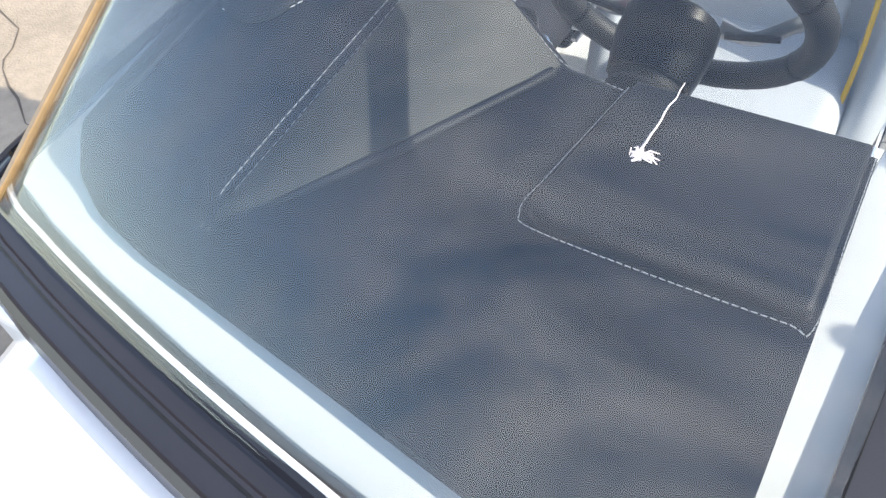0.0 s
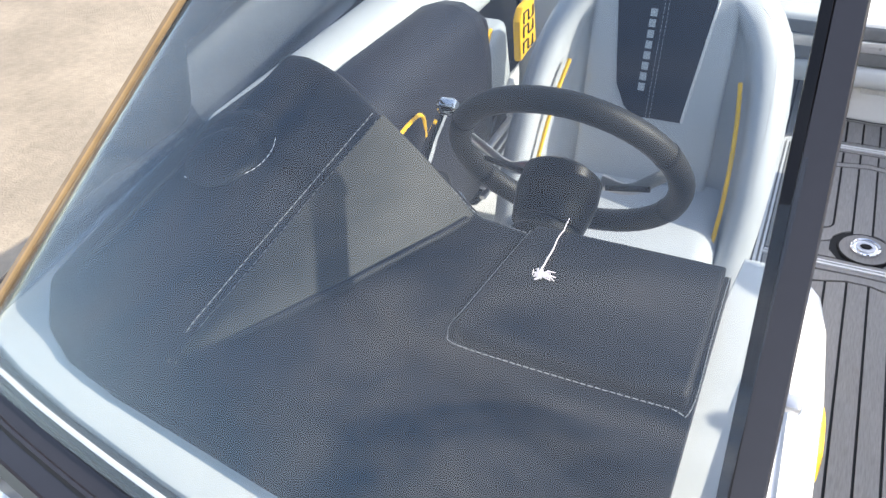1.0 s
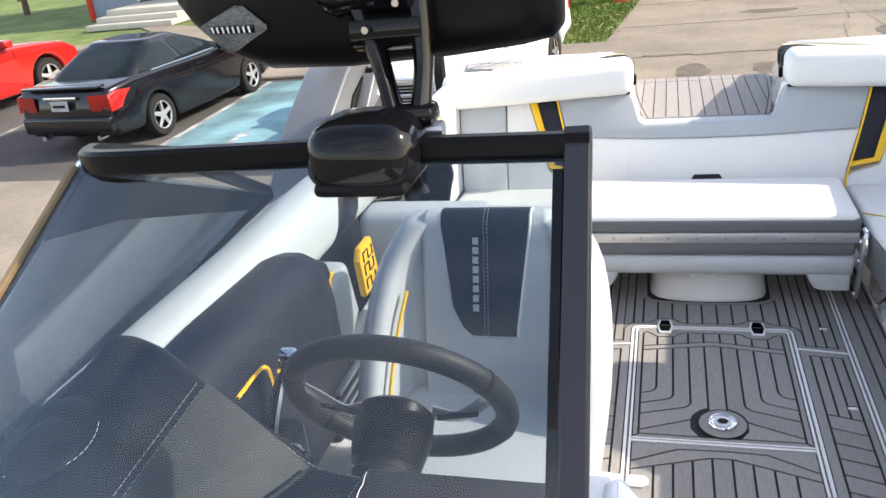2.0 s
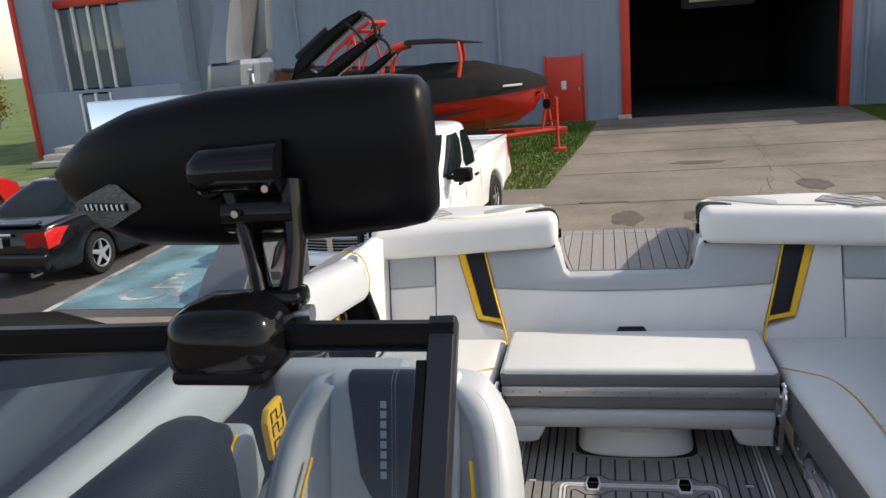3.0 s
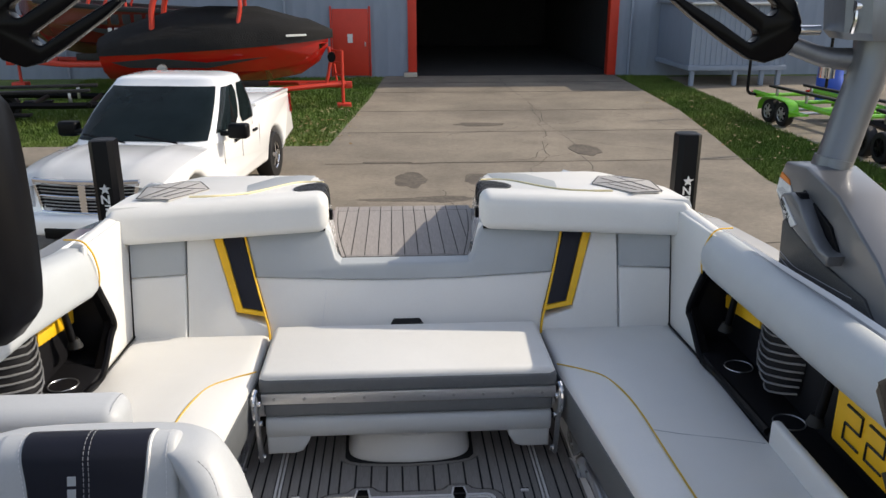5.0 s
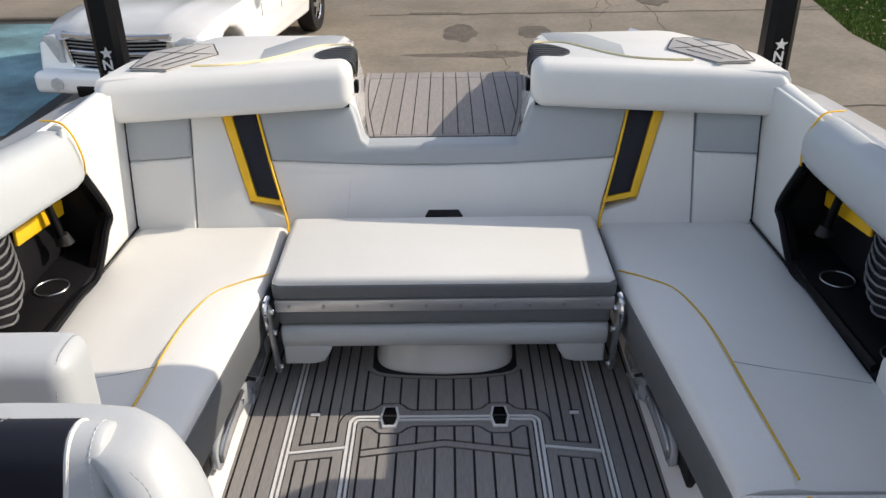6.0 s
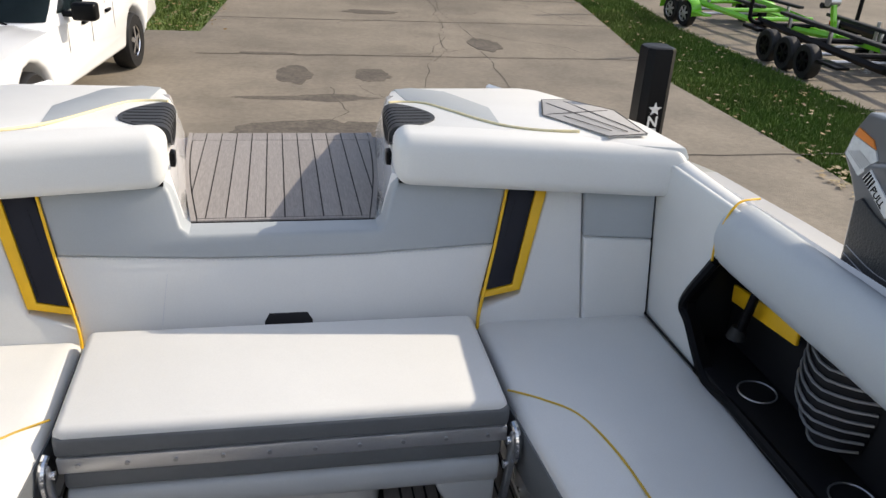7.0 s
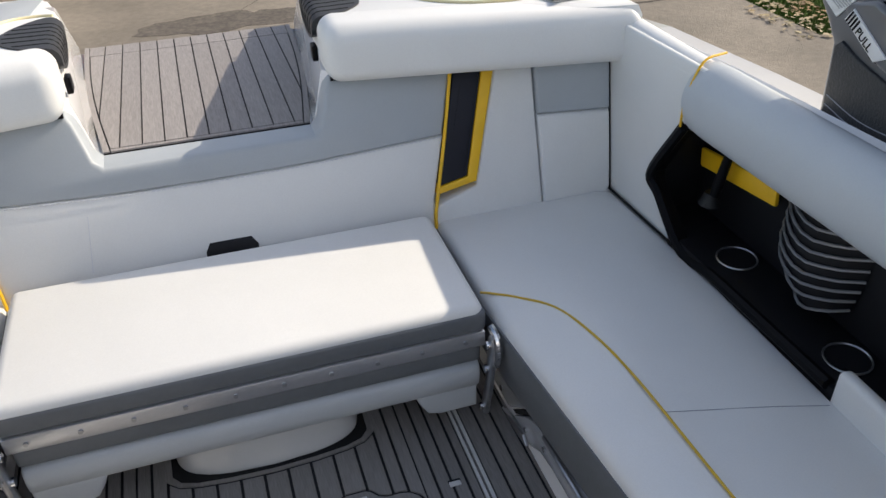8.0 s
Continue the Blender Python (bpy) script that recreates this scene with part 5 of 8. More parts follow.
    for y in (-0.457, -0.815):
        cup = part("cup_holder", tube(bmesh.new(), [(s * 1.088 + 0.045 * math.cos(a * 0.2618), y + 0.045 * math.sin(a * 0.2618), 0.377) for a in range(24)], 0.0022, 6, closed=True), "steel_dull", c, "chrome rimmed cup holder")
        part("cup_well", disc(bmesh.new(), (s * 1.088, y, 0.369), 0.042, 0.014, sides=24), "pocket_black", cup)

    # barrel-shaped speaker with flat slats that dip at the middle
    def ribline(z, out):
        low = max(0.0, (0.475 - z) / 0.068)
        a0, a1 = -0.520 - 0.10 * low ** 1.6, -0.752 + 0.012 * low
        line = []
        for q in range(9):
            t = q / 8
            y = a0 + (a1 - a0) * t
            bow = math.sin(math.pi * t) ** 0.65
            line.append((s * (1.140 - 0.075 * bow * (1 - 0.12 * low) + out + 0.05 * (z - 0.407)), y, z + 0.016 - 0.024 * (1 - abs(2 * t - 1.15)) * (1 - 0.3 * low)))
        return line
    rows = []
    for q in range(8):
        line = ribline(0.407 + 0.034 * q, 0.006)
        rows.append(line + [(s * 1.149, line[-1][1], line[-1][2]), (s * 1.149, line[0][1], line[0][2])])
    sp = part("speaker", loft(bmesh.new(), rows), "pocket_black", c, "black barrel-shaped speaker with grey grille slats", angle=60)
    for q in range(9):
        part("grille_bar", tube(bmesh.new(), ribline(0.411 + 0.0255 * q, 0.001), 0.0034, 6), "slat_steel", sp, "grey metal grille slat")
    # yellow strap and clamps
    part("yellow_strap", box((s * 1.125, -0.49, 0.505), (s * 1.137, -0.212, 0.553), 0.005, 2, Matrix.Rotation(radians(-7.7), 3, "X")), "yellow_vinyl", c, "yellow strap inside the pocket")
    for y in (-0.325, -0.945):
        bm = bmesh.new()
        tube(bm, [(s * 1.10, y - 0.03, 0.62), (s * 1.092, y - 0.008, 0.475)], [0.011, 0.013], 10)
        part("clip_post", bm, "satin_black", c)
        bm = bmesh.new()
        disc(bm, (s * 1.089, y, 0.462), 0.026, 0.03, sides=16, r2=0.015)
        part("clip_foot", bm, "dash_grey", c)
    if s < 0:
        return
    kp = part("yellow_pad", box((s * 1.10, -1.42, 0.44), (s * 1.125, -1.0, 0.60), 0.01, 2), "yellow_vinyl", c, "yellow pad with dark outlined marks")
    for q in range(3):
        bm = bmesh.new()
        yy = -1.06 - 0.10 * q
        tube(bm, [(s * 1.0975, yy, 0.57), (s * 1.0975, yy - 0.07, 0.57), (s * 1.0975, yy - 0.07, 0.52), (s * 1.0975, yy, 0.52), (s * 1.0975, yy, 0.475), (s * 1.0975, yy - 0.07, 0.475)], 0.004, 4)
        part("mark", bm, "navy_vinyl", kp)


# ---- tower ----
def tower_leg(s):
    t = thing("tower_leg", "grey wake tower leg on a moulded base on the gunwale", "tower leg", (s * 1.19, -0.7, 0.75), "pair of tower legs")
    def shell(outline, x0, x1, r):
        return prism(bmesh.new(), outline, s * x0, s * x1, "x", r, 3)
    part("base_shell", shell([(-0.535, 0.73), (-0.522, 0.90), (-0.495, 0.935), (-0.455, 0.975), (-0.470, 1.03), (-0.495, 1.072), (-0.62, 1.085), (-0.80, 1.045), (-1.02, 0.93), (-1.20, 0.78), (-1.22, 0.73)], 1.135, 1.285, 0.008), "tower_grey", t)
    part("base_graphic", shell([(-0.548, 0.745), (-0.535, 0.900), (-0.550, 0.912), (-0.597, 0.894), (-0.733, 0.863), (-0.80, 0.85), (-1.0, 0.83), (-1.10, 0.75)], 1.128, 1.14, 0.004), "tower_graphic", t, "dark textured panel with fine lines")
    lens = part("base_lens", shell([(-0.60, 0.985), (-0.634, 1.018), (-0.80, 0.96), (-0.86, 0.90), (-0.78, 0.868), (-0.62, 0.905)], 1.127, 1.139, 0.003), "satin_black", t, "black recess with a dull red lamp")
    part("lens_lamp", shell([(-0.645, 0.959), (-0.688, 0.972), (-0.789, 0.911), (-0.744, 0.902)], 1.118, 1.130, 0.005), "lens_dark", lens, "dull red lamp")
    part("lens_knob", disc(bmesh.new(), (s * 1.114, -0.655, 0.992), 0.026, 0.026, (1, 0, 0), 20), "satin_black", lens, "black rubber knob")
    part("rim", shell([(-0.575, 0.985), (-0.590, 1.000), (-0.640, 1.016), (-0.690, 1.000), (-0.735, 0.965), (-0.79, 0.925), (-0.83, 0.908), (-0.88, 0.902), (-0.87, 0.872), (-0.815, 0.882), (-0.68, 0.915), (-0.60, 0.955)], 1.089, 1.14, 0.008), "tower_grey", t, "grey moulded handle rim of the recess")
    plate = part("pull_plate", shell([(-0.602, 0.992), (-0.587, 0.970), (-0.672, 0.922), (-0.698, 0.936)], 1.085, 1.091, 0.002), "pale_line", t, "pale metal plate lettered in black")
    for q in range(4):
        y, z = -0.592 - 0.0062 * q, 0.970 - 0.0036 * q
        part("plate_rib", shell([(y, z), (y - 0.003, z - 0.0017), (y - 0.014, z + 0.0173), (y - 0.011, z + 0.019)], 1.0835, 1.0855, 0), "satin_black", plate)
    word = bpy.data.curves.new("word", "FONT")
    word.body = "PULL"
    word.size = 0.021
    word.extrude = 0.0006
    ob = bpy.data.objects.new("word", word)
    X = Vector((0, -0.864, -0.503)) * s
    Z = Vector((-s, 0, 0))
    turn = Matrix((X, Z.cross(X), Z)).transposed().to_4x4()
    start = Vector((s * 1.0842, -0.618, 0.957)) if s > 0 else Vector((s * 1.0842, -0.667, 0.929))
    me = bpy.data.meshes.new_from_object(ob)
    me.transform(Matrix.Translation(start) @ turn)
    me.materials.clear()
    bm = bmesh.new()
    bm.from_mesh(me)
    part("word", bm, "satin_black", plate, "black lettering")
    bpy.data.objects.remove(ob)
    part("caution_label", shell([(-0.468, 0.977), (-0.520, 0.948), (-0.560, 0.994), (-0.548, 1.010), (-0.477, 1.020)], 1.1315, 1.1365, 0), "white_paint", t, "white printed caution label")
    part("warning_label", shell([(-0.479, 1.021), (-0.486, 1.038), (-0.533, 1.027), (-0.546, 1.012)], 1.1317, 1.1368, 0), "orange_label", t, "orange warning label")
    for q in range(6):
        y, z = -0.474 - 0.006 * q, 0.985 + 0.004 * q
        part("print_line", shell([(y, z - 0.002 * q), (y - 0.048, z - 0.022 - 0.001 * q), (y - 0.0495, z - 0.0205 - 0.001 * q), (y - 0.0015, z + 0.0015 - 0.002 * q)], 1.1308, 1.1320, 0), "steel_dull", t, "grey printed line")
    for q in range(2):
        bm = bmesh.new()
        tube(bm, smooth_line([(s * 1.1275, -0.55, 0.808 - 0.018 * q), (s * 1.1275, -0.64, 0.792 - 0.018 * q), (s * 1.1275, -0.75, 0.798 - 0.018 * q), (s * 1.1275, -0.95, 0.812 - 0.018 * q)], 4), 0.0012, 5)
        part("stitch_line", bm, "dark_thread", t)
    # leg bows aft, then forward as it rises
    pts = smooth_line([(s * 1.225, -0.575, 1.03), (s * 1.275, -0.555, 1.2), (s * 1.32, -0.545, 1.4), (s * 1.305, -0.52, 1.6), (s * 1.25, -0.48, 1.82), (s * 1.16, -0.48, 2.1), (s * 1.0, -0.55, 2.4)], 5)
    n = len(pts)
    bm = bmesh.new()
    tube(bm, pts, [0.066 + 0.03 * min(1, max(0, (k / n - 0.3) * 2.2)) for k in range(n)], 16, flat=0.72, side=(1, 0, 0))
    leg = part("leg_tube", bm, "tower_grey", t)
    part("socket", tube(bmesh.new(), [(s * 1.222, -0.577, 1.02), (s * 1.236, -0.575, 1.10)], [0.078, 0.070], 14, flat=0.7, side=(1, 0, 0)), "tower_grey", t)
    # polished clamp block, a facetted blade above it and a fin behind
    def ring_at(x, y, z, wx, wy):
        return [(s * (x + wx * a), y + wy * c, z) for a, c in ((-1, -0.45), (-0.55, -1), (0.55, -1), (1, -0.45), (1, 0.6), (0.6, 1), (-0.6, 1), (-1, 0.6))]
    part("clamp_block", loft(bmesh.new(), [ring_at(1.31, -0.535, 1.43, 0.085, 0.10), ring_at(1.305, -0.532, 1.45, 0.098, 0.11), ring_at(1.296, -0.525, 1.54, 0.094, 0.11), ring_at(1.294, -0.523, 1.555, 0.084, 0.10)]), "tower_polish", t, "polished metal clamp block", angle=30)
    part("blade", loft(bmesh.new(), [ring_at(1.318, -0.545, 1.55, 0.058, 0.10), ring_at(1.312, -0.54, 1.60, 0.052, 0.10), ring_at(1.285, -0.51, 1.75, 0.044, 0.095), ring_at(1.225, -0.48, 1.95, 0.040, 0.085), ring_at(1.15, -0.48, 2.15, 0.038, 0.07)]), "tower_polish", t, "polished metal tower blade", angle=30)
    bm = prism(bmesh.new(), [(s * 1.265, 1.55), (s * 1.202, 1.58), (s * 1.192, 1.68), (s * 1.165, 1.90), (s * 1.125, 2.1), (s * 1.165, 2.1), (s * 1.205, 1.90), (s * 1.232, 1.72)], -0.50, -0.44, "y", 0.008, 2)
    part("fin", bm, "tower_polish", t, "polished metal fin", angle=30)
    bm = disc(bmesh.new(), (s * 1.235, -0.60, 1.52), 0.014, 0.04, (1, 0, 0), 12)
    tube(bm, [(s * 1.222, -0.60, 1.52), (s * 1.218, -0.61, 1.48), (s * 1.218, -0.60, 1.45)], 0.006, 6)
    part("hinge_pin", bm, "chrome", t, "chrome hinge pin")
    # top arch, off to the other side
    if s > 0:
        bm = bmesh.new()
        tube(bm, smooth_line([(1.0, -0.55, 2.4), (0.8, -0.6, 2.55), (0.4, -0.62, 2.62), (-0.4, -0.62, 2.62), (-0.8, -0.6, 2.55), (-1.0, -0.55, 2.4)], 5), 0.06, 12)
        part("arch", bm, "tower_grey", t)


def board_rack(s):
    r = thing("board_rack", "satin black three-pronged wakeboard rack swung in from the tower", "board rack", (s * 1.2, -0.4, 1.5), "pair of board racks")
    y = -0.44
    part("clamp", tube(bmesh.new(), smooth_line([(s * 1.30, -0.51, 1.37), (s * 1.22, -0.47, 1.375), (s * 1.135, y, 1.405)], 4), [0.034, 0.033, 0.032, 0.031, 0.030, 0.029, 0.028, 0.028, 0.028], 12), "tower_cast", r, "cast aluminium clamp")
    part("clamp_knob", disc(bmesh.new(), (s * 1.235, -0.47, 1.34), 0.022, 0.05, (0, 0, 1), 12), "chrome", r)
    part("clamp_bolt", disc(bmesh.new(), (s * 1.17, -0.46, 1.45), 0.014, 0.06, (1, 0, 0), 12), "chrome", r)
    # forked plate: three prongs with round-ended slots between them
    ux, uz = -0.833, 0.552

    def at(a, w):
        return (s * (1.04 + ux * a - uz * -w), 1.462 + uz * a - ux * w)

    def slot(w):
        return [(0.02 - 0.02 * math.cos(q * math.pi / 8), w + 0.02 * math.sin(q * math.pi / 8)) for q in range(-4, 5)]
    edge = [(0.272, 0.080), (0.262, 0.094), (0.20, 0.106), (0.10, 0.112), (0.026, 0.112), (-0.03, 0.10), (-0.08, 0.068), (-0.108, 0.02), (-0.102, -0.035), (-0.065, -0.083), (-0.02, -0.10), (0.06, -0.103), (0.20, -0.101), (0.268, -0.095), (0.272, -0.086), (0.258, -0.075), (0.12, -0.066)]
    edge += slot(-0.044) + [(0.12, -0.025), (0.25, -0.022), (0.272, -0.012), (0.25, 0.004), (0.12, 0.020)] + slot(0.044) + [(0.12, 0.066), (0.25, 0.070)]
    bm = bmesh.new()
    prism(bm, [at(a, w) for a, w in edge], y - 0.026, y + 0.026, "y", 0.007, 3)
    part("fork", bm, "rack_black", r, "black moulded fork")
    cords = (((0.262, 0.082), (0.255, -0.012), 0.05), ((0.255, -0.012), (0.262, -0.088), 0.035), ((0.20, 0.09), (0.21, -0.01), 0.02))
    for a, b, bow in cords:
        p, q = at(*a), at(*b)
        mid = at((a[0] + b[0]) / 2 + bow * 0.5, (a[1] + b[1]) / 2)
        bm = bmesh.new()
        tube(bm, smooth_line([(p[0], y - 0.03, p[1]), (mid[0], y - 0.05, mid[1]), (q[0], y - 0.03, q[1])], 5), 0.005, 6)
        part("bungee", bm, "rubber", r, "black bungee cord")
    p, q = at(0.13, 0.118), at(-0.02, 0.113)
    part("prong_pad", tube(bmesh.new(), [(p[0], y, p[1]), (q[0], y, q[1])], 0.013, 8), "rubber", r)


def guide_pole(s):
    p = thing("guide_pole", "black padded trailer guide post with a white star", "guide post", (s * 1.337, 0.87, G), "pair of guide posts")
    part("post", tube(bmesh.new(), [(s * 1.337, 0.87, G + 0.3), (s * 1.337, 0.87, 0.85)], 0.025, 10), "steel_dull", p)
    bm = bmesh.new()
    prism(bm, [(s * 1.337 + 0.055 * a, 0.87 + 0.055 * b) for a, b in ((-1, -0.6), (-0.6, -1), (0.6, -1), (1, -0.6), (1, 0.6), (0.6, 1), (-0.6, 1), (-1, 0.6))], -0.35, 0.915, "z", 0.012, 2)
    part("sleeve", bm, "satin_black", p, "black padded sleeve")
    bm = bmesh.new()
    cx, cz, y = s * 1.337, 0.695, 0.8135
    star = []
    for q in range(10):
        a = math.pi / 2 + q * math.pi / 5
        w = 0.026 if q % 2 == 0 else 0.011
        star.append((cx + w * math.cos(a), cz + w * math.sin(a)))
    prism(bm, star, y - 0.001, y + 0.002, "y")
    part("star", bm, "white_paint", p, "white star mark")
    # letters printed upside down below the star
    for letter, z in (("N", 0.668), ("E", 0.622), ("E", 0.576)):
        word = bpy.data.curves.new("letter", "FONT")
        word.body = letter
        word.size = 0.056
        word.extrude = 0.001
        word.offset = 0.0012
        ob = bpy.data.objects.new("letter", word)
        me = bpy.data.meshes.new_from_object(ob)
        me.transform(Matrix.Translation((cx + 0.019, y, z)) @ Matrix(((-1, 0, 0, 0), (0, 0, -1, 0), (0, -1, 0, 0), (0, 0, 0, 1))))
        me.materials.clear()
        bm = bmesh.new()
        bm.from_mesh(me)
        part("letter", bm, "white_paint", p, "white printed letter")
        bpy.data.objects.remove(ob)
    part("foot", box((s * 1.1, 0.83, G + 0.28), (s * 1.42, 0.91, G + 0.36), 0.01), "satin_black", p)


for side in (-1, 1):
    sun_pad(side)
    side_bench(side)
    coaming(side)
    tower_leg(side)
    board_rack(side)
    guide_pole(side)
stern_bench()
backrest()
stern_walk()


from mathutils.bvhtree import BVHTree


# ---- windshields ----
def rake(x, z, off=0.0):
    """Where the windshield's glass lies at a height."""
    return -2.95 + (z - 0.80) * 0.988 + off


def windshield():
    w = thing("windshield", "raked tinted glass windshield in a black frame at the helm", "windshield", (-0.55, -2.7, 0.78))

    # pane: nearly flat by the post, swept back towards the corner
    def corner(z):
        k = (z - 0.81) / 0.47
        return -1.10 + 0.255 * k

    def sweep(x, z):
        k = (z - 0.81) / 0.47
        u = max(0.0, (-0.35 - x) / (-0.35 - corner(z)))
        return rake(x, z) - 0.027 * (1 - k) + (0.117 - 0.062 * k) * u ** (1.7 + 2.0 * k)
    cols = []
    for q in range(25):
        u = q / 24
        col = [(-0.235 + (corner(z) + 0.235) * u, z) for z in (0.79 + 0.492 * k / 16 for k in range(17))]
        cols.append([(x, sweep(x, z), z) for x, z in col] + [(x, sweep(x, z) + 0.006, z) for x, z in reversed(col)])
    bm = loft(bmesh.new(), cols)
    pane = part("pane", bm, "glass", w, "tinted windshield glass", angle=60)
    pane.visible_shadow = False
    bm = bmesh.new()
    bm.faces.new([bm.verts.new(q) for q in ((-0.835, -2.44, 1.275), (-1.10, -2.845, 0.80), (-1.19, -1.36, 0.835))])
    bmesh.ops.solidify(bm, geom=bm.faces[:], thickness=0.005)
    sp = part("side_pane", bm, "dark_glass", w, "tinted side glass")
    sp.visible_shadow = False
    # frame
    bm = bmesh.new()
    top = [(-0.222, rake(0, 1.287) + 0.008, 1.287), (-0.5, rake(0, 1.287) + 0.008, 1.288), (-0.74, rake(0, 1.284) + 0.012, 1.284), (-0.82, -2.435, 1.278), (-0.855, -2.38, 1.270), (-0.95, -2.1, 1.18), (-1.09, -1.65, 0.97), (-1.185, -1.37, 0.845)]
    rings = []
    line = [Vector(p) for p in top[:1]] + smooth_line(top[1:5], 4) + [Vector(p) for p in top[5:]]
    for n, p in enumerate(line):
        a, b = line[max(0, n - 1)], line[min(len(line) - 1, n + 1)]
        d = (b - a).normalized()
        sd = Vector((0, 0, 1)).cross(d).normalized()
        up = d.cross(sd)
        h, t = (0.0145, 0.011) if n < 15 else (0.014, 0.008)
        rings.append([p + sd * (t * cx) + up * (h * cz) for cx, cz in ((-1, -0.8), (-1, 0.6), (-0.6, 0.95), (0.6, 1.0), (1, 0.7), (1, -0.8), (0.6, -1), (-0.6, -1))])
    part("top_rail", loft(bm, rings), "satin_black", w, "black top rail")
    def bar(name, a, b, wid, th, mat, lab=""):
        a, b = Vector(a), Vector(b)
        d = (b - a).normalized()
        sd = Vector((1, 0, 0))
        sd = (sd - d * sd.dot(d)).normalized()
        up = d.cross(sd)
        q = bmesh.new()
        loft(q, [[p + sd * wid * cx + up * th * cz for cx, cz in ((-1, -0.7), (-0.85, -1), (0.85, -1), (1, -0.7), (1, 0.7), (0.85, 1), (-0.85, 1), (-1, 0.7))] for p in (a, b)])
        return part(name, q, mat, w, lab)
    bar("end_post", (-0.2345, rake(0, 1.298) + 0.008, 1.298), (-0.216, rake(0, 0.77) + 0.008, 0.77), 0.0135, 0.012, "cowl_black", "black end post")
    bar("post_seal", (-0.251, rake(0, 1.27) - 0.002, 1.27), (-0.232, rake(0, 0.79) - 0.002, 0.79), 0.005, 0.006, "gloss_black")
    bm = bmesh.new()
    tube(bm, [(-1.105, -2.82, 0.815), (-1.13, -2.5, 0.82), (-1.16, -2.1, 0.825), (-1.19, -1.36, 0.835)], 0.022, 8, flat=0.5, side=(1, 0, 0))
    part("side_rail", bm, "satin_black", w, "black lower side rail")
    p0, p1, p2 = Vector((-0.845, -2.43, 1.262)), Vector((-1.10, -2.845, 0.80)), Vector((-1.185, -1.38, 0.84))
    nn = (p1 - p0).cross(p2 - p0).normalized() * 0.004
    q0, q2 = p0.lerp(p2, 0.20).lerp(p1, 0.10), p2.lerp(p0, 0.02).lerp(p1, 0.07)
    bm = bmesh.new()
    for ring in ((p0, p2, q2, q0), (p0, q0, p0.lerp(p1, 0.14), p0.lerp(p1, 0.06))):
        vs = [bm.verts.new(p + nn) for p in ring]
        bm.faces.new(vs)
    bmesh.ops.solidify(bm, geom=bm.faces[:], thickness=0.004)
    part("side_frame", bm, "satin_black", w, "black border of the side glass")
    # brown-edged seal where the glass turns the corner
    bm = bmesh.new()
    tube(bm, [(corner(z) - 0.002, sweep(corner(z), z) + 0.004, z) for z in (0.79, 0.95, 1.1, 1.2, 1.27)], 0.0055, 6)
    part("corner_seal", bm, "brown_trim", w, "amber edge seal")
    # black cowl along the foot of the glass, following its curve
    foot = smooth_line([(-0.2, -2.985, 0.785), (-0.45, -2.977, 0.785), (-0.6, -2.957, 0.785), (-0.75, -2.932, 0.785), (-0.9, -2.902, 0.785), (-1.0, -2.878, 0.785), (-1.09, -2.85, 0.786), (-1.122, -2.80, 0.79), (-1.14, -2.6, 0.80)], 5)
    rings = []
    for n, p in enumerate(foot):
        a, b = foot[max(0, n - 1)], foot[min(len(foot) - 1, n + 1)]
        d = (b - a).normalized()
        out = d.cross(Vector((0, 0, 1))).normalized() * -1
        rings.append([p + out * u + Vector((0, 0, h)) for u, h in ((-0.012, -0.03), (-0.012, 0.010), (0.0, 0.014), (0.010, 0.009), (0.014, -0.002), (0.020, -0.004), (0.032, -0.004), (0.035, 0.0), (0.039, 0.0), (0.042, -0.006), (0.062, -0.012), (0.066, -0.008), (0.074, -0.016), (0.078, -0.05))])
    part("cowl", loft(bmesh.new(), rings), "cowl_black", w, "black moulded cowl")
    bm = bmesh.new()
    tube(bm, [p + Vector((0, -0.002, 0.017)) for p in foot], 0.0035, 6)
    part("foot_seal", bm, "gelcoat_grey", w, "pale seal at the foot of the glass")
    # stone chip with a run
    c = Vector((-0.417, sweep(-0.417, 1.0355) - 0.006, 1.0355))
    rnd = random.Random(3)
    bm = bmesh.new()
    sl = Vector((0, 0.70, 0.71))
    tube(bm, [c + Vector((0.013 * k / 9 + rnd.uniform(-0.0008, 0.0008), 0, 0)) + sl * (0.048 * k / 9) for k in range(10)], [0.0009 - 0.00006 * k for k in range(10)], 5)
    for k in range(46):
        a = rnd.uniform(0, 6.28)
        r0, r1 = rnd.uniform(0, 0.003), rnd.uniform(0.003, 0.013) * (1.2 if math.cos(a) > 0 else 0.8) * abs(math.cos(a * 1.5)) ** 0.7
        p = c + Vector((math.cos(a), 0, 0)) * r0 + sl * (math.sin(a) * r0 * 0.7 - 0.003)
        q = c + Vector((math.cos(a), 0, 0)) * r1 + sl * (math.sin(a) * r1 * 0.7 - 0.003)
        tube(bm, [p, p.lerp(q, 0.6) + Vector((rnd.uniform(-0.003, 0.003), 0, 0)) + sl * rnd.uniform(-0.002, 0.002), q], [0.0009, 0.0007, 0.0003], 4)
    part("splat", bm, "crack_white", w, "white splatter with a long run on the glass")


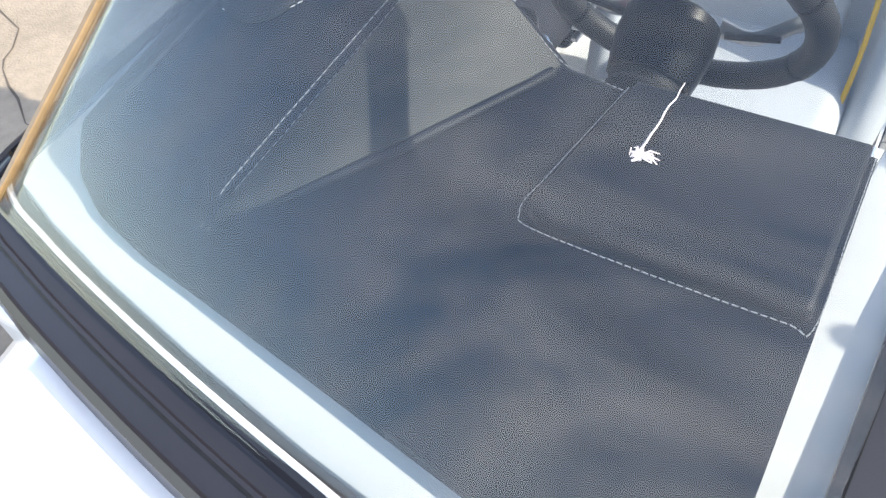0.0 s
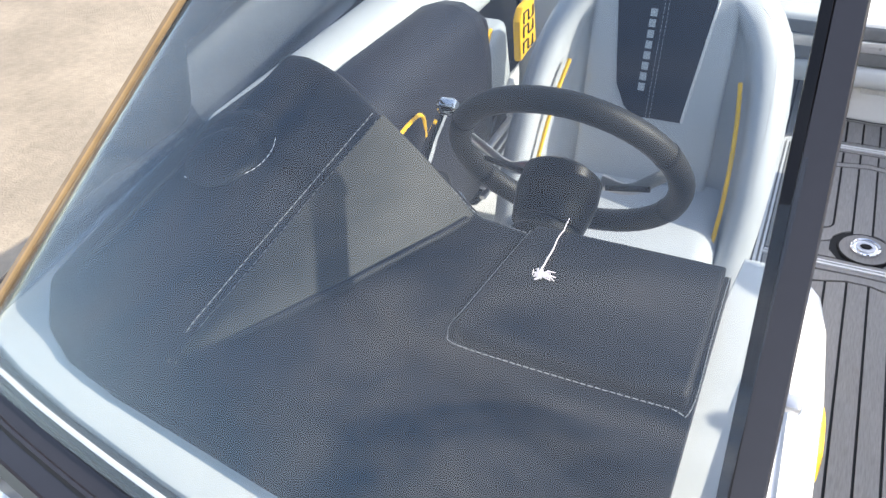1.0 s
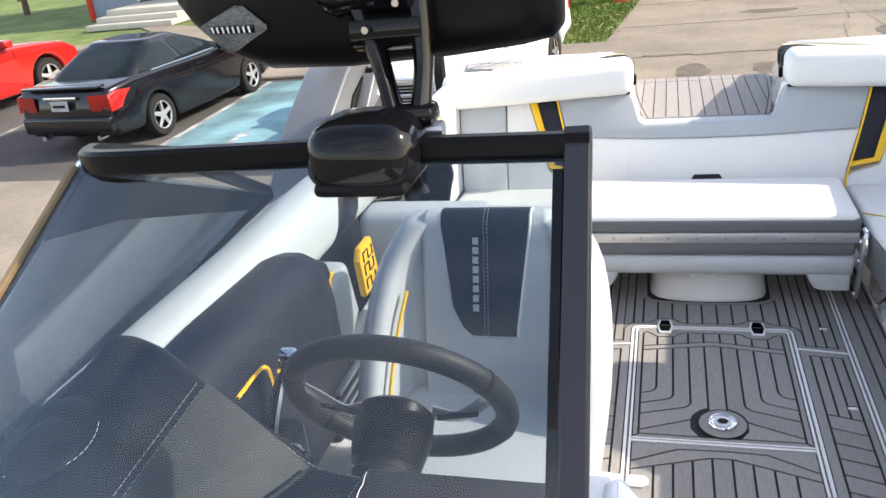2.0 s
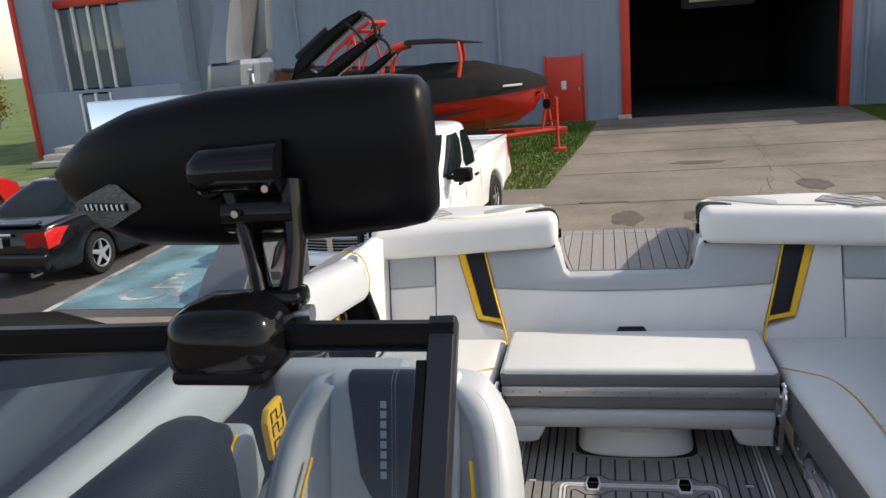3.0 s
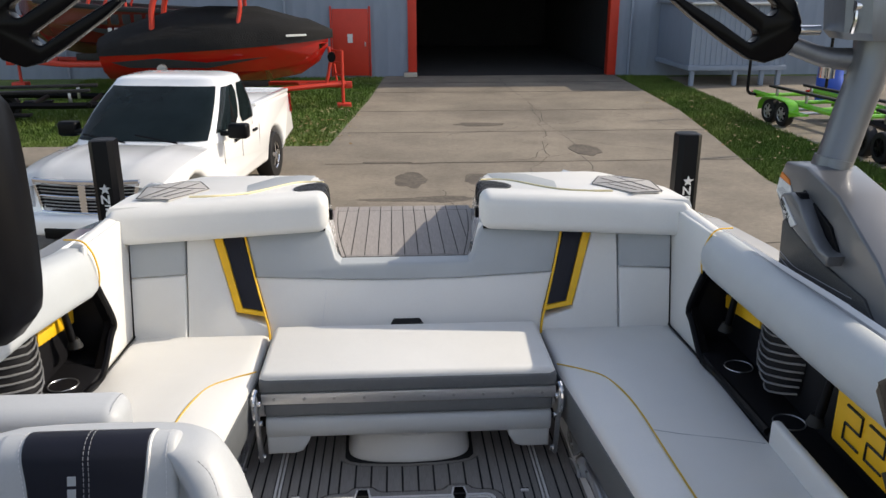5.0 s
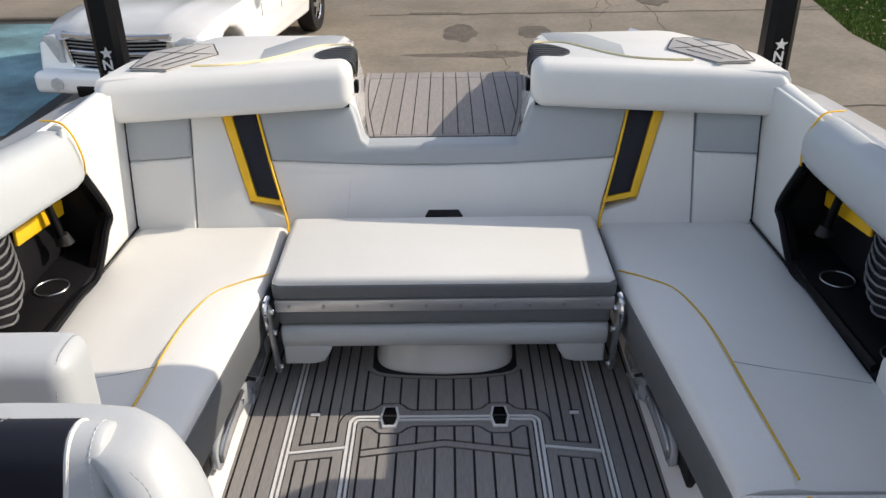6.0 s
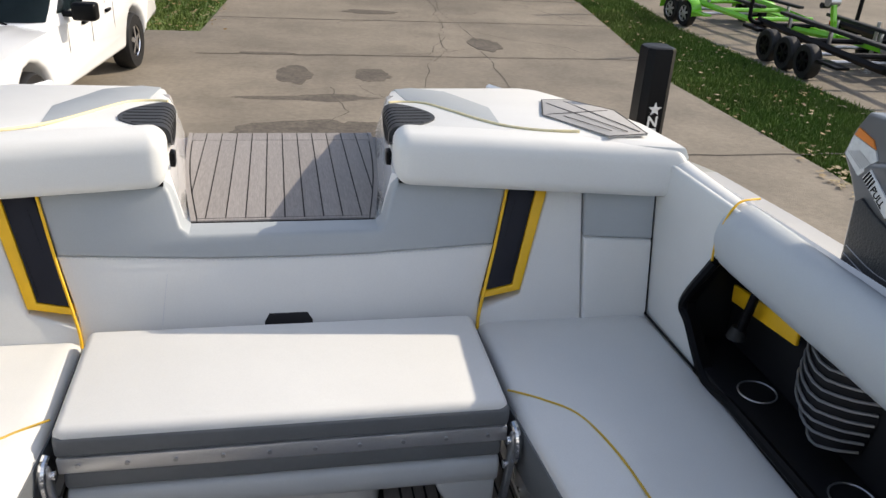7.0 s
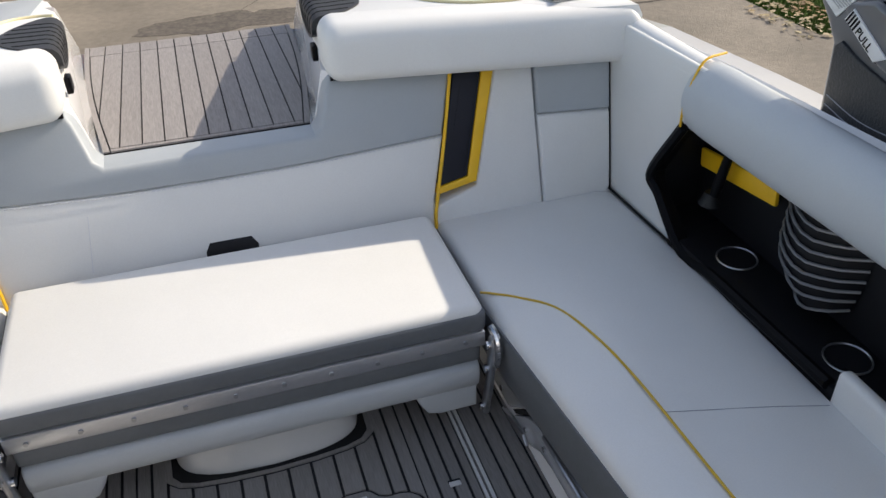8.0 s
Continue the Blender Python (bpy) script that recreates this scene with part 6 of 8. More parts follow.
def port_windshield():
    w = thing("folded_windshield", "black framed walk-through windshield panel folded open", "windshield", (0.6, -2.3, 0.8))

    def P(x, z, off=0.0):
        return Vector((x, -2.267 - (1.275 - z) * 0.9 + off, z))
    nrm = Vector((0, -0.74, 0.67))
    def bar(name, a, b, wid, th, mat, lab=""):
        d = (b - a).normalized()
        sd = d.cross(nrm).normalized()
        q = bmesh.new()
        loft(q, [[p + sd * wid * cx + nrm * th * cz for cx, cz in ((-1, -0.6), (-0.8, -1), (0.8, -1), (1, -0.6), (1, 0.6), (0.8, 1), (-0.8, 1), (-1, 0.6))] for p in (a, b)])
        return part(name, q, mat, w, lab)
    bar("side_rail", P(0.372, 1.285), P(0.372, 0.80), 0.022, 0.014, "gloss_black")
    bar("top_rail", P(0.35, 1.27), P(0.92, 1.27), 0.018, 0.014, "gloss_black")
    q = bmesh.new()
    loft(q, [[P(0.385, 1.25), P(0.385, 0.82)], [P(0.92, 1.25), P(0.92, 0.82)]], closed_ring=False)
    bmesh.ops.solidify(q, geom=q.faces[:], thickness=0.006)
    part("pane", q, "satin_black", w, "dark panel")
    bar("inner_rail", P(0.44, 1.235) + nrm * 0.012, P(0.52, 0.85) + nrm * 0.012, 0.004, 0.003, "pale_line")
    part("screw", disc(bmesh.new(), P(0.405, 1.262) + nrm * 0.017, 0.008, 0.006, nrm, 14, 0.005), "chrome", w, "chrome screw")
    bar("back_rail", P(0.36, 1.22, 0.03), P(0.36, 0.80, 0.03), 0.013, 0.012, "rubber")
    for z in (1.205, 1.193, 1.181):
        part("hinge_pin", tube(bmesh.new(), [P(0.352, z) - nrm * 0.012, P(0.352, z - 0.010) - nrm * 0.012], 0.0042, 10), "chrome", w, "chrome hinge")
    # the fixed pane to port
    f = thing("port_windshield", "raked glass port windshield in a black frame", "windshield", (0.8, -2.7, 0.8))
    q = bmesh.new()
    tube(q, [(0.42, rake(0, 1.27), 1.27), (0.80, rake(0, 1.27), 1.27), (0.87, -2.38, 1.26), (1.13, -1.37, 0.84)], 0.024, 8, flat=0.6, side=(0, 1, 0))
    part("top_rail", q, "satin_black", f)
    q = bmesh.new()
    loft(q, [[(0.42, rake(0, 1.26), 1.26), (0.42, rake(0, 0.8), 0.8)], [(0.84, rake(0, 1.26), 1.26), (0.97, rake(0, 0.8), 0.8)]], closed_ring=False)
    bmesh.ops.solidify(q, geom=q.faces[:], thickness=0.005)
    pn = part("pane", q, "glass", f)
    pn.visible_shadow = False


def tow_mirror():
    m = thing("rear_view_mirror", "large black rear view mirror on a bracket over the windshield", "mirror", (-0.46, -2.43, 1.3))
    # boss on the rail
    rings = []
    for k, (z, w) in enumerate(((1.268, 0.96), (1.275, 1.0), (1.288, 1.0), (1.302, 0.97), (1.314, 0.90), (1.322, 0.78), (1.327, 0.58), (1.329, 0.3))):
        ring = []
        for q in range(28):
            a = 2 * math.pi * q / 28
            c, s = math.cos(a), math.sin(a)
            ring.append((-0.452 + 0.061 * w * math.copysign(abs(c) ** 0.55, c), -2.46 + 0.056 * w * math.copysign(abs(s) ** 0.55, s), z))
        rings.append(ring)
    bm = loft(bmesh.new(), rings)
    part("boss", bm, "gloss_black", m, "glossy black clamp boss")
    part("boss_foot", box((-0.503, -2.51, 1.252), (-0.402, -2.41, 1.269), 0.008, 2), "satin_black", m)
    part("clamp_bolt", disc(bmesh.new(), (-0.388, -2.43, 1.30), 0.010, 0.022, (1, 0, 0), 12), "steel_dull", m)
    for line in (((-0.430, -2.425, 1.315), (-0.450, -2.395, 1.37), (-0.472, -2.375, 1.43)), ((-0.402, -2.425, 1.315), (-0.400, -2.395, 1.37), (-0.403, -2.375, 1.43))):
        bm = bmesh.new()
        tube(bm, smooth_line(line, 4), [0.017, 0.016, 0.015, 0.015, 0.016, 0.018, 0.020, 0.022, 0.023], 10, flat=0.7, side=(1, 0, 0))
        part("arm", bm, "gloss_black", m)
    part("arm_foot", box((-0.448, -2.445, 1.305), (-0.384, -2.405, 1.328), 0.008, 2), "gloss_black", m)
    part("cross_bar", tube(bmesh.new(), [(-0.476, -2.385, 1.40), (-0.398, -2.385, 1.40)], 0.022, 10), "gloss_black", m)
    kn = tube(bmesh.new(), [(-0.507, -2.385, 1.445), (-0.492, -2.385, 1.445), (-0.472, -2.385, 1.447), (-0.407, -2.385, 1.447)], [0.022, 0.030, 0.027, 0.03], 14)
    part("pivot", kn, "gloss_black", m)
    for x, z in ((-0.455, 1.405), (-0.418, 1.43)):
        part("pivot_bolt", disc(bmesh.new(), (x, -2.412, z), 0.004, 0.008, (0, 1, 0), 10), "chrome", m)
    # housing: a long shell, pointed at the outer end
    rings = []
    for x, h, d, zc in ((-0.718, 0.006, 0.008, 1.444), (-0.698, 0.028, 0.022, 1.440), (-0.66, 0.058, 0.036, 1.436), (-0.60, 0.080, 0.048, 1.436), (-0.5, 0.089, 0.052, 1.442), (-0.38, 0.088, 0.052, 1.446), (-0.30, 0.084, 0.050, 1.449), (-0.268, 0.079, 0.046, 1.450), (-0.258, 0.067, 0.038, 1.450)):
        ring = []
        for k in range(20):
            a = 2 * math.pi * k / 20
            c, sn = math.cos(a), math.sin(a)
            ring.append((x, -2.325 - d * (abs(c) ** 0.6) * (1 if c > 0 else -0.5), zc + h * (abs(sn) ** 0.7) * (1 if sn > 0 else -1)))
        rings.append(ring)
    shell = loft(bmesh.new(), rings)
    tree = BVHTree.FromBMesh(shell)
    part("housing", shell, "satin_black", m, "matt black housing", angle=50)
    part("mirror_glass", box((-0.68, -2.302, 1.39), (-0.29, -2.296, 1.525), 0.002), "chrome", m)
    def shell_y(x, z):
        hit = tree.ray_cast(Vector((x, -3.0, z)), Vector((0, 1, 0)))[0]
        return (hit.y if hit else -2.345) - 0.003
    grid = []
    for i in range(9):
        u = i / 8
        x = -0.684 + 0.098 * u
        top, low = (1.413 + 0.026 * min(1, u / 0.70) - 0.026 * max(0, (u - 0.70) / 0.30)), (1.408 - 0.028 * min(1, u / 0.40) + 0.028 * max(0, (u - 0.40) / 0.60))
        grid.append([(x, shell_y(x, low + (top - low) * v / 4), low + (top - low) * v / 4) for v in range(5)])
    bm = loft(bmesh.new(), grid, closed_ring=False)
    bmesh.ops.solidify(bm, geom=bm.faces[:], thickness=0.002)
    b = part("badge", bm, "badge_grey", m, "small grey patterned badge")
    bm = bmesh.new()
    tube(bm, [(x, shell_y(x, 1.410) - 0.002, 1.410) for x in (-0.664, -0.645, -0.63, -0.615, -0.602)], 0.005, 6, flat=0.4, side=(0, 1, 0))
    part("badge_bar", bm, "gloss_black", b, "dark band with pale marks")
    for q in range(8):
        x = -0.660 + 0.0075 * q
        bm = bmesh.new()
        tube(bm, [(x, shell_y(x, 1.413) - 0.0045, 1.4135), (x + 0.001, shell_y(x, 1.407) - 0.0045, 1.4065)], 0.0012, 4)
        part("mark", bm, "pale_line", b)


# ---- helm ----
def dash():
    d = thing("dashboard", "stitched dark leather dashboard with a raised instrument pod", "dashboard", (-0.6, -2.7, 0.8))
    def between(table, v):
        for (a, p), (b, q) in zip(table, table[1:]):
            if min(a, b) <= v <= max(a, b):
                return p + (q - p) * (v - a) / (b - a)
        return table[0][1] if abs(v - table[0][0]) < abs(v - table[-1][0]) else table[-1][1]
    front = [(-0.27, -2.933), (-0.45, -2.922), (-0.60, -2.898), (-0.77, -2.872), (-0.865, -2.858), (-0.955, -2.836), (-1.01, -2.808), (-1.045, -2.765), (-1.07, -2.70), (-1.1, -2.66)]
    rear = [(-0.27, -2.470), (-0.52, -2.472), (-0.592, -2.452), (-0.715, -2.464), (-0.80, -2.425), (-0.86, -2.403), (-0.95, -2.385), (-1.1, -2.40)]
    crease = [(-2.45, -0.590), (-2.52, -0.612), (-2.60, -0.645), (-2.665, -0.674), (-2.74, -0.716), (-2.787, -0.745), (-2.84, -0.786)]

    def seam_x(y):
        return -0.786 + (y + 2.834) / 0.367 * 0.070

    def on(x, y):
        k = (y + 2.95) / 0.55
        return 0.899 + 0.014 * math.sin(math.pi * min(1, max(0, k))) - 0.028 * k

    def skin(x, y):
        """Height of the leather: a flat right half, a facet that climbs to the seam, and a domed pod beyond it."""
        z = on(x, y) - 0.012 - 0.012 * min(1.0, max(0.0, (-0.5 - x) / 0.2))
        if y > -2.84:
            zs = 0.872 + (y + 2.834) / 0.367 * 0.116
            xr, xs = between(crease, y), seam_x(y)
            if x < xs:
                g = min(1.0, (xs - x) / (0.225 + 0.02 * (y + 2.6)))
                far = max(0.0, (xs - 0.185 - x) / 0.12)
                z = max(z - 0.02, zs + 0.020 * math.sin(math.pi * g) * min(1.0, (y + 2.84) / 0.1) - 0.115 * far * (0.3 + (y + 2.84)))
            elif x < xr:
                f = (xr - x) / max(0.004, xr - xs)
                z += (zs - z) * f + 0.006 * math.sin(math.pi * f)
        dd = math.hypot((x + 0.885) / 0.068, (y + 2.575) / 0.058)
        if dd < 1.0:
            z += 0.010 * (1 - dd ** 3) ** 0.6
        roof = 0.786 + (y + 2.955 - 0.112 * max(0.0, (-0.35 - x) / 0.73) ** 1.8) / 0.988 * 0.97
        w = 0.012
        h = max(0.0, w - abs(z - roof)) / w
        return min(z, roof) - h * h * w * 0.25
    grid = []
    nu, nv = 170, 120
    for q in range(nv + 1):
        row = []
        for r in range(nu + 1):
            v, u = q / nv, r / nu
            xl = -1.048 - 0.036 * v
            x = -0.277 + (xl + 0.277) * u
            y0, y1 = between(front, x), between(rear, x)
            y = y0 + (y1 - y0) * v
            e = min(1.0, min(y - y0, (x - xl) * 1.0) / 0.035)
            z = 0.824 + (skin(x, y) - 0.824) * math.sqrt(max(0.0, 1 - (1 - e) ** 2))
            z -= 0.012 * (1 - min(1.0, (y1 - y) / 0.018)) ** 2
            row.append((x, y, z))
        grid.append(row)

    def leather(depth):
        bm = bmesh.new()
        pool = {}

        def vert(q, r):
            if (q, r) not in pool:
                pool[q, r] = bm.verts.new(grid[q][r])
            return pool[q, r]
        for q in range(nv):
            for r in range(nu):
                bm.faces.new((vert(q, r), vert(q, r + 1), vert(q + 1, r + 1), vert(q + 1, r)))
        edge = [e for e in bm.edges if len(e.link_faces) == 1]
        made = bmesh.ops.extrude_edge_only(bm, edges=edge)["geom"]
        for g in made:
            if isinstance(g, bmesh.types.BMVert):
                g.co.z -= depth
        return bm

    arc = [(-0.885 + 0.0685 * math.cos(radians(a)), -2.575 + 0.0585 * math.sin(radians(a))) for a in range(-110, 31, 10)]
    bm = bmesh.new()
    dashes(bm, [(x, y, skin(x, y) + 0.0012) for x, y in arc], 0.0055, 0.003, 0.0006, 4)
    part("dome_stitch", bm, "thread", d)
    part("top_skin", leather(0.035), "dash_leather", d, "stitched dark leather skin", angle=70)
    # facet over the skin; its different reflection is put into a greyer colour
    rows = []
    for q in range(41):
        y = -2.822 + 0.352 * q / 40
        xs, xr = seam_x(y) + 0.001, between(crease, y) - 0.001
        rows.append([(xs + (xr - xs) * r / 12, y, skin(xs + (xr - xs) * r / 12, y) + 0.0042) for r in range(13)])
    part("facet", loft(bmesh.new(), rows, closed_ring=False), "dash_grey", d, "leather facet, greyed for the light it reflects", angle=70)
    edge = [(between(crease, y), y, skin(between(crease, y), y) + 0.003) for y in (-2.80, -2.77, -2.74, -2.70, -2.665, -2.63, -2.60, -2.56, -2.52, -2.485)]
    part("facet_edge", tube(bmesh.new(), smooth_line(edge, 4), [0.0015 + 0.005 * min(1.0, k / 12) for k in range(37)], 8), "dash_leather", d, "rolled leather edge", angle=70)
    # raised pad on the right with a rounded corner
    bm = bmesh.new()
    o = [(-0.284, -2.480), (-0.283, -2.702), (-0.288, -2.708), (-0.40, -2.709), (-0.485, -2.709), (-0.508, -2.706), (-0.520, -2.698), (-0.524, -2.684), (-0.521, -2.66), (-0.515, -2.58), (-0.512, -2.50), (-0.508, -2.480)]
    prism(bm, o, -0.02, 0.002, "z", 0.007, 3)
    for v in bm.verts:
        v.co.z += on(v.co.x, v.co.y)
    part("right_pad", bm, "dash_leather", d, "raised leather pad", angle=60)
    st = bmesh.new()
    dashes(st, [(x, y, on(x, y) - 0.010) for x, y in ((-0.516, -2.482), (-0.522, -2.58), (-0.528, -2.66), (-0.531, -2.684), (-0.527, -2.702), (-0.510, -2.714), (-0.40, -2.717), (-0.30, -2.716), (-0.279, -2.712), (-0.2785, -2.60), (-0.2785, -2.485))], 0.005, 0.0022, 0.0006)
    part("pad_stitch", st, "dark_thread", d)
    st = bmesh.new()
    for off in (0.002, 0.012):
        line = [(seam_x(y) - off, y, skin(seam_x(y) - off, y) + 0.0006) for y in [-2.828 + 0.357 * k / 10 for k in range(11)]]
        dashes(st, line, 0.006, 0.003, 0.0005)
    part("pod_stitch", st, "dark_thread", d)
    st = bmesh.new()
    edge = [(x, between(rear, x) - 0.012, skin(x, between(rear, x) - 0.012) - 0.0005) for x in [-0.29 - 0.42 * k / 24 for k in range(25)]]
    dashes(st, edge, 0.005, 0.003, 0.0005, 3)
    part("edge_stitch", st, "dark_thread", d)
    bm = bmesh.new()
    bmesh.ops.create_uvsphere(bm, u_segments=24, v_segments=12, radius=1.0, matrix=Matrix.Translation((-0.868, -2.60, skin(-0.868, -2.60) - 0.002)) @ Matrix.Rotation(0.25, 4, "X") @ Matrix.Diagonal((0.046, 0.05, 0.010, 1)))
    part("pod_dome", bm, "dash_leather", d)
    # facia below the edge
    bm = bmesh.new()
    loft(bm, [[(-0.95, -2.41, 0.93), (-0.95, -2.43, 0.55)], [(-0.72, -2.485, 0.945), (-0.72, -2.485, 0.55)], [(-0.592, -2.472, 0.845), (-0.592, -2.47, 0.55)], [(-0.279, -2.488, 0.855), (-0.279, -2.48, 0.55)]], closed_ring=False)
    bmesh.ops.solidify(bm, geom=bm.faces[:], thickness=0.02)
    part("facia", bm, "satin_black", d)
    # moulding round the dash, its colour dimmed for lying under the glass
    bm = bmesh.new()
    prism(bm, [(-0.215, -2.972), (-0.45, -2.965), (-0.60, -2.946), (-0.75, -2.921), (-0.90, -2.891), (-1.0, -2.866), (-1.08, -2.840), (-1.108, -2.79), (-1.12, -2.45), (-0.99, -2.40), (-0.9, -2.38), (-0.9, -2.7), (-0.3, -2.7), (-0.27, -2.40), (-0.215, -2.40)], 0.70, 0.80, "z", 0.006, 2)
    for v in bm.verts:
        if v.co.z > 0.75:
            v.co.z += 0.04 * min(1.0, max(0.0, (v.co.y + 2.95) / 0.3))
    part("moulding", bm, "gelcoat_dimmed", d, "moulding round the dash, dimmed in its colour")
    # white moulded side of the console along the walkway
    bm = bmesh.new()
    prism(bm, [(-0.225, -2.93), (-0.225, -2.425), (-0.21, -2.412), (-0.195, -2.418), (-0.178, -2.445), (-0.168, -2.50), (-0.162, -2.60), (-0.162, -2.93)], 0.0, 0.848, "z", 0.018, 4)
    for v in bm.verts:
        if v.co.z < 0.4:
            v.co.x = -0.225 + (v.co.x + 0.225) * 0.55
    part("console_side", bm, "gelcoat", d, "white moulded console side", angle=60)
    bm = bmesh.new()
    tube(bm, smooth_line([(-0.190, -2.92, 0.8475), (-0.193, -2.7, 0.8475), (-0.198, -2.54, 0.847)], 4), 0.004, 6)
    part("console_ridge", bm, "gelcoat", d)
    bm = bmesh.new()
    tube(bm, smooth_line([(-0.166, -2.56, 0.80), (-0.160, -2.59, 0.80), (-0.159, -2.64, 0.80), (-0.163, -2.68, 0.80)], 4), [0.003] + [0.0055] * 11 + [0.003], 8)
    part("edge_bumper", bm, "yellow_vinyl", d, "yellow vinyl bumper on the console edge")
    part("striker", box((-0.210, -2.694, 0.902), (-0.190, -2.676, 0.911), 0.003), "steel_dull", d, "metal door striker")


def steering_wheel():
    w = thing("steering_wheel", "black leather steering wheel with brushed spokes", "steering wheel", (-0.53, -2.31, 0.88))
    c = Vector((-0.527, -2.30, 0.855))
    th = radians(29)
    X, N = Vector((1, 0, 0)), Vector((0, math.cos(th), math.sin(th)))
    Y = Vector((0, -math.sin(th), math.cos(th)))
    rim = [c + X * (0.159 * math.cos(a * math.pi / 24)) + Y * (0.159 * math.sin(a * math.pi / 24)) for a in range(48)]
    part("rim", tube(bmesh.new(), rim, 0.0175, 12, closed=True), "rubber", w, "black leather rim")
    for a in (0.5, 2.64, 3.6, 5.8):
        p = c + X * (0.159 * math.cos(a)) + Y * (0.159 * math.sin(a))
        t = (-X * math.sin(a) + Y * math.cos(a))
        part("rim_joint", tube(bmesh.new(), [p - t * 0.003, p + t * 0.003], 0.0185, 12), "satin_black", w)
    for sg in (-1, 1):
        q = bmesh.new()
        tube(q, smooth_line([c + X * sg * 0.05 - Y * 0.01 - N * 0.01, c + X * sg * 0.09 - Y * 0.015 - N * 0.01, c + X * sg * 0.13 + Y * 0.015, c + X * sg * 0.152 + Y * 0.05], 4), [0.02, 0.018, 0.016, 0.015, 0.014, 0.013, 0.013, 0.012, 0.012, 0.011, 0.011, 0.01, 0.01], 8, flat=0.4, side=N)
        sp = part("spoke", q, "aluminium", w, "brushed metal spoke")
        q = bmesh.new()
        tube(q, [c + X * sg * 0.06 - Y * 0.005 - N * 0.02, c + X * sg * 0.12 - N * 0.014 + Y * 0.003], 0.004, 6)
        part("spoke_slot", q, "satin_black", sp)
    part("hub", tube(bmesh.new(), [c - N * 0.012, c - N * 0.02, c - N * 0.05, c - N * 0.075, c - N * 0.10], [0.045, 0.056, 0.058, 0.055, 0.05], 20), "satin_black", w)
    part("column", tube(bmesh.new(), [c - N * 0.095, c - N * 0.11, c - N * 0.115, c - N * 0.13, c - N * 0.18], [0.046, 0.043, 0.046, 0.043, 0.05], 20), "rubber", w, "ribbed rubber column boot")
    k = thing("key_float", "red key float on a steel ring hanging from the ignition", "key", (-0.655, -2.39, 0.80))
    part("ring", tube(bmesh.new(), [(-0.655 + 0.014 * math.cos(a * 0.524), -2.40, 0.825 + 0.02 * math.sin(a * 0.524)) for a in range(12)], 0.0025, 6, closed=True), "chrome", k)
    part("float", tube(bmesh.new(), [(-0.66, -2.40, 0.80), (-0.662, -2.40, 0.785), (-0.664, -2.40, 0.765)], [0.008, 0.014, 0.009], 8), "red_plastic", k, "red foam float")
    part("lanyard", tube(bmesh.new(), smooth_line([(-0.655, -2.42, 0.85), (-0.685, -2.40, 0.81), (-0.67, -2.39, 0.77), (-0.66, -2.40, 0.78)], 5), 0.004, 6), "red_plastic", k)
    t = thing("throttle", "chrome and black throttle lever on the side console", "throttle", (-0.80, -2.2, 0.7))
    part("lever", tube(bmesh.new(), smooth_line([(-0.85, -2.16, 0.64), (-0.83, -2.135, 0.73), (-0.805, -2.12, 0.80)], 4), [0.012] * 5 + [0.01] * 4, 8), "chrome", t)
    part("knob", tube(bmesh.new(), [(-0.812, -2.12, 0.806), (-0.806, -2.12, 0.808), (-0.785, -2.12, 0.81), (-0.779, -2.12, 0.81)], [0.011, 0.016, 0.015, 0.010], 14), "chrome", t)
    part("boot", box((-0.88, -2.23, 0.55), (-0.81, -2.08, 0.655), 0.02, 3), "satin_black", t)


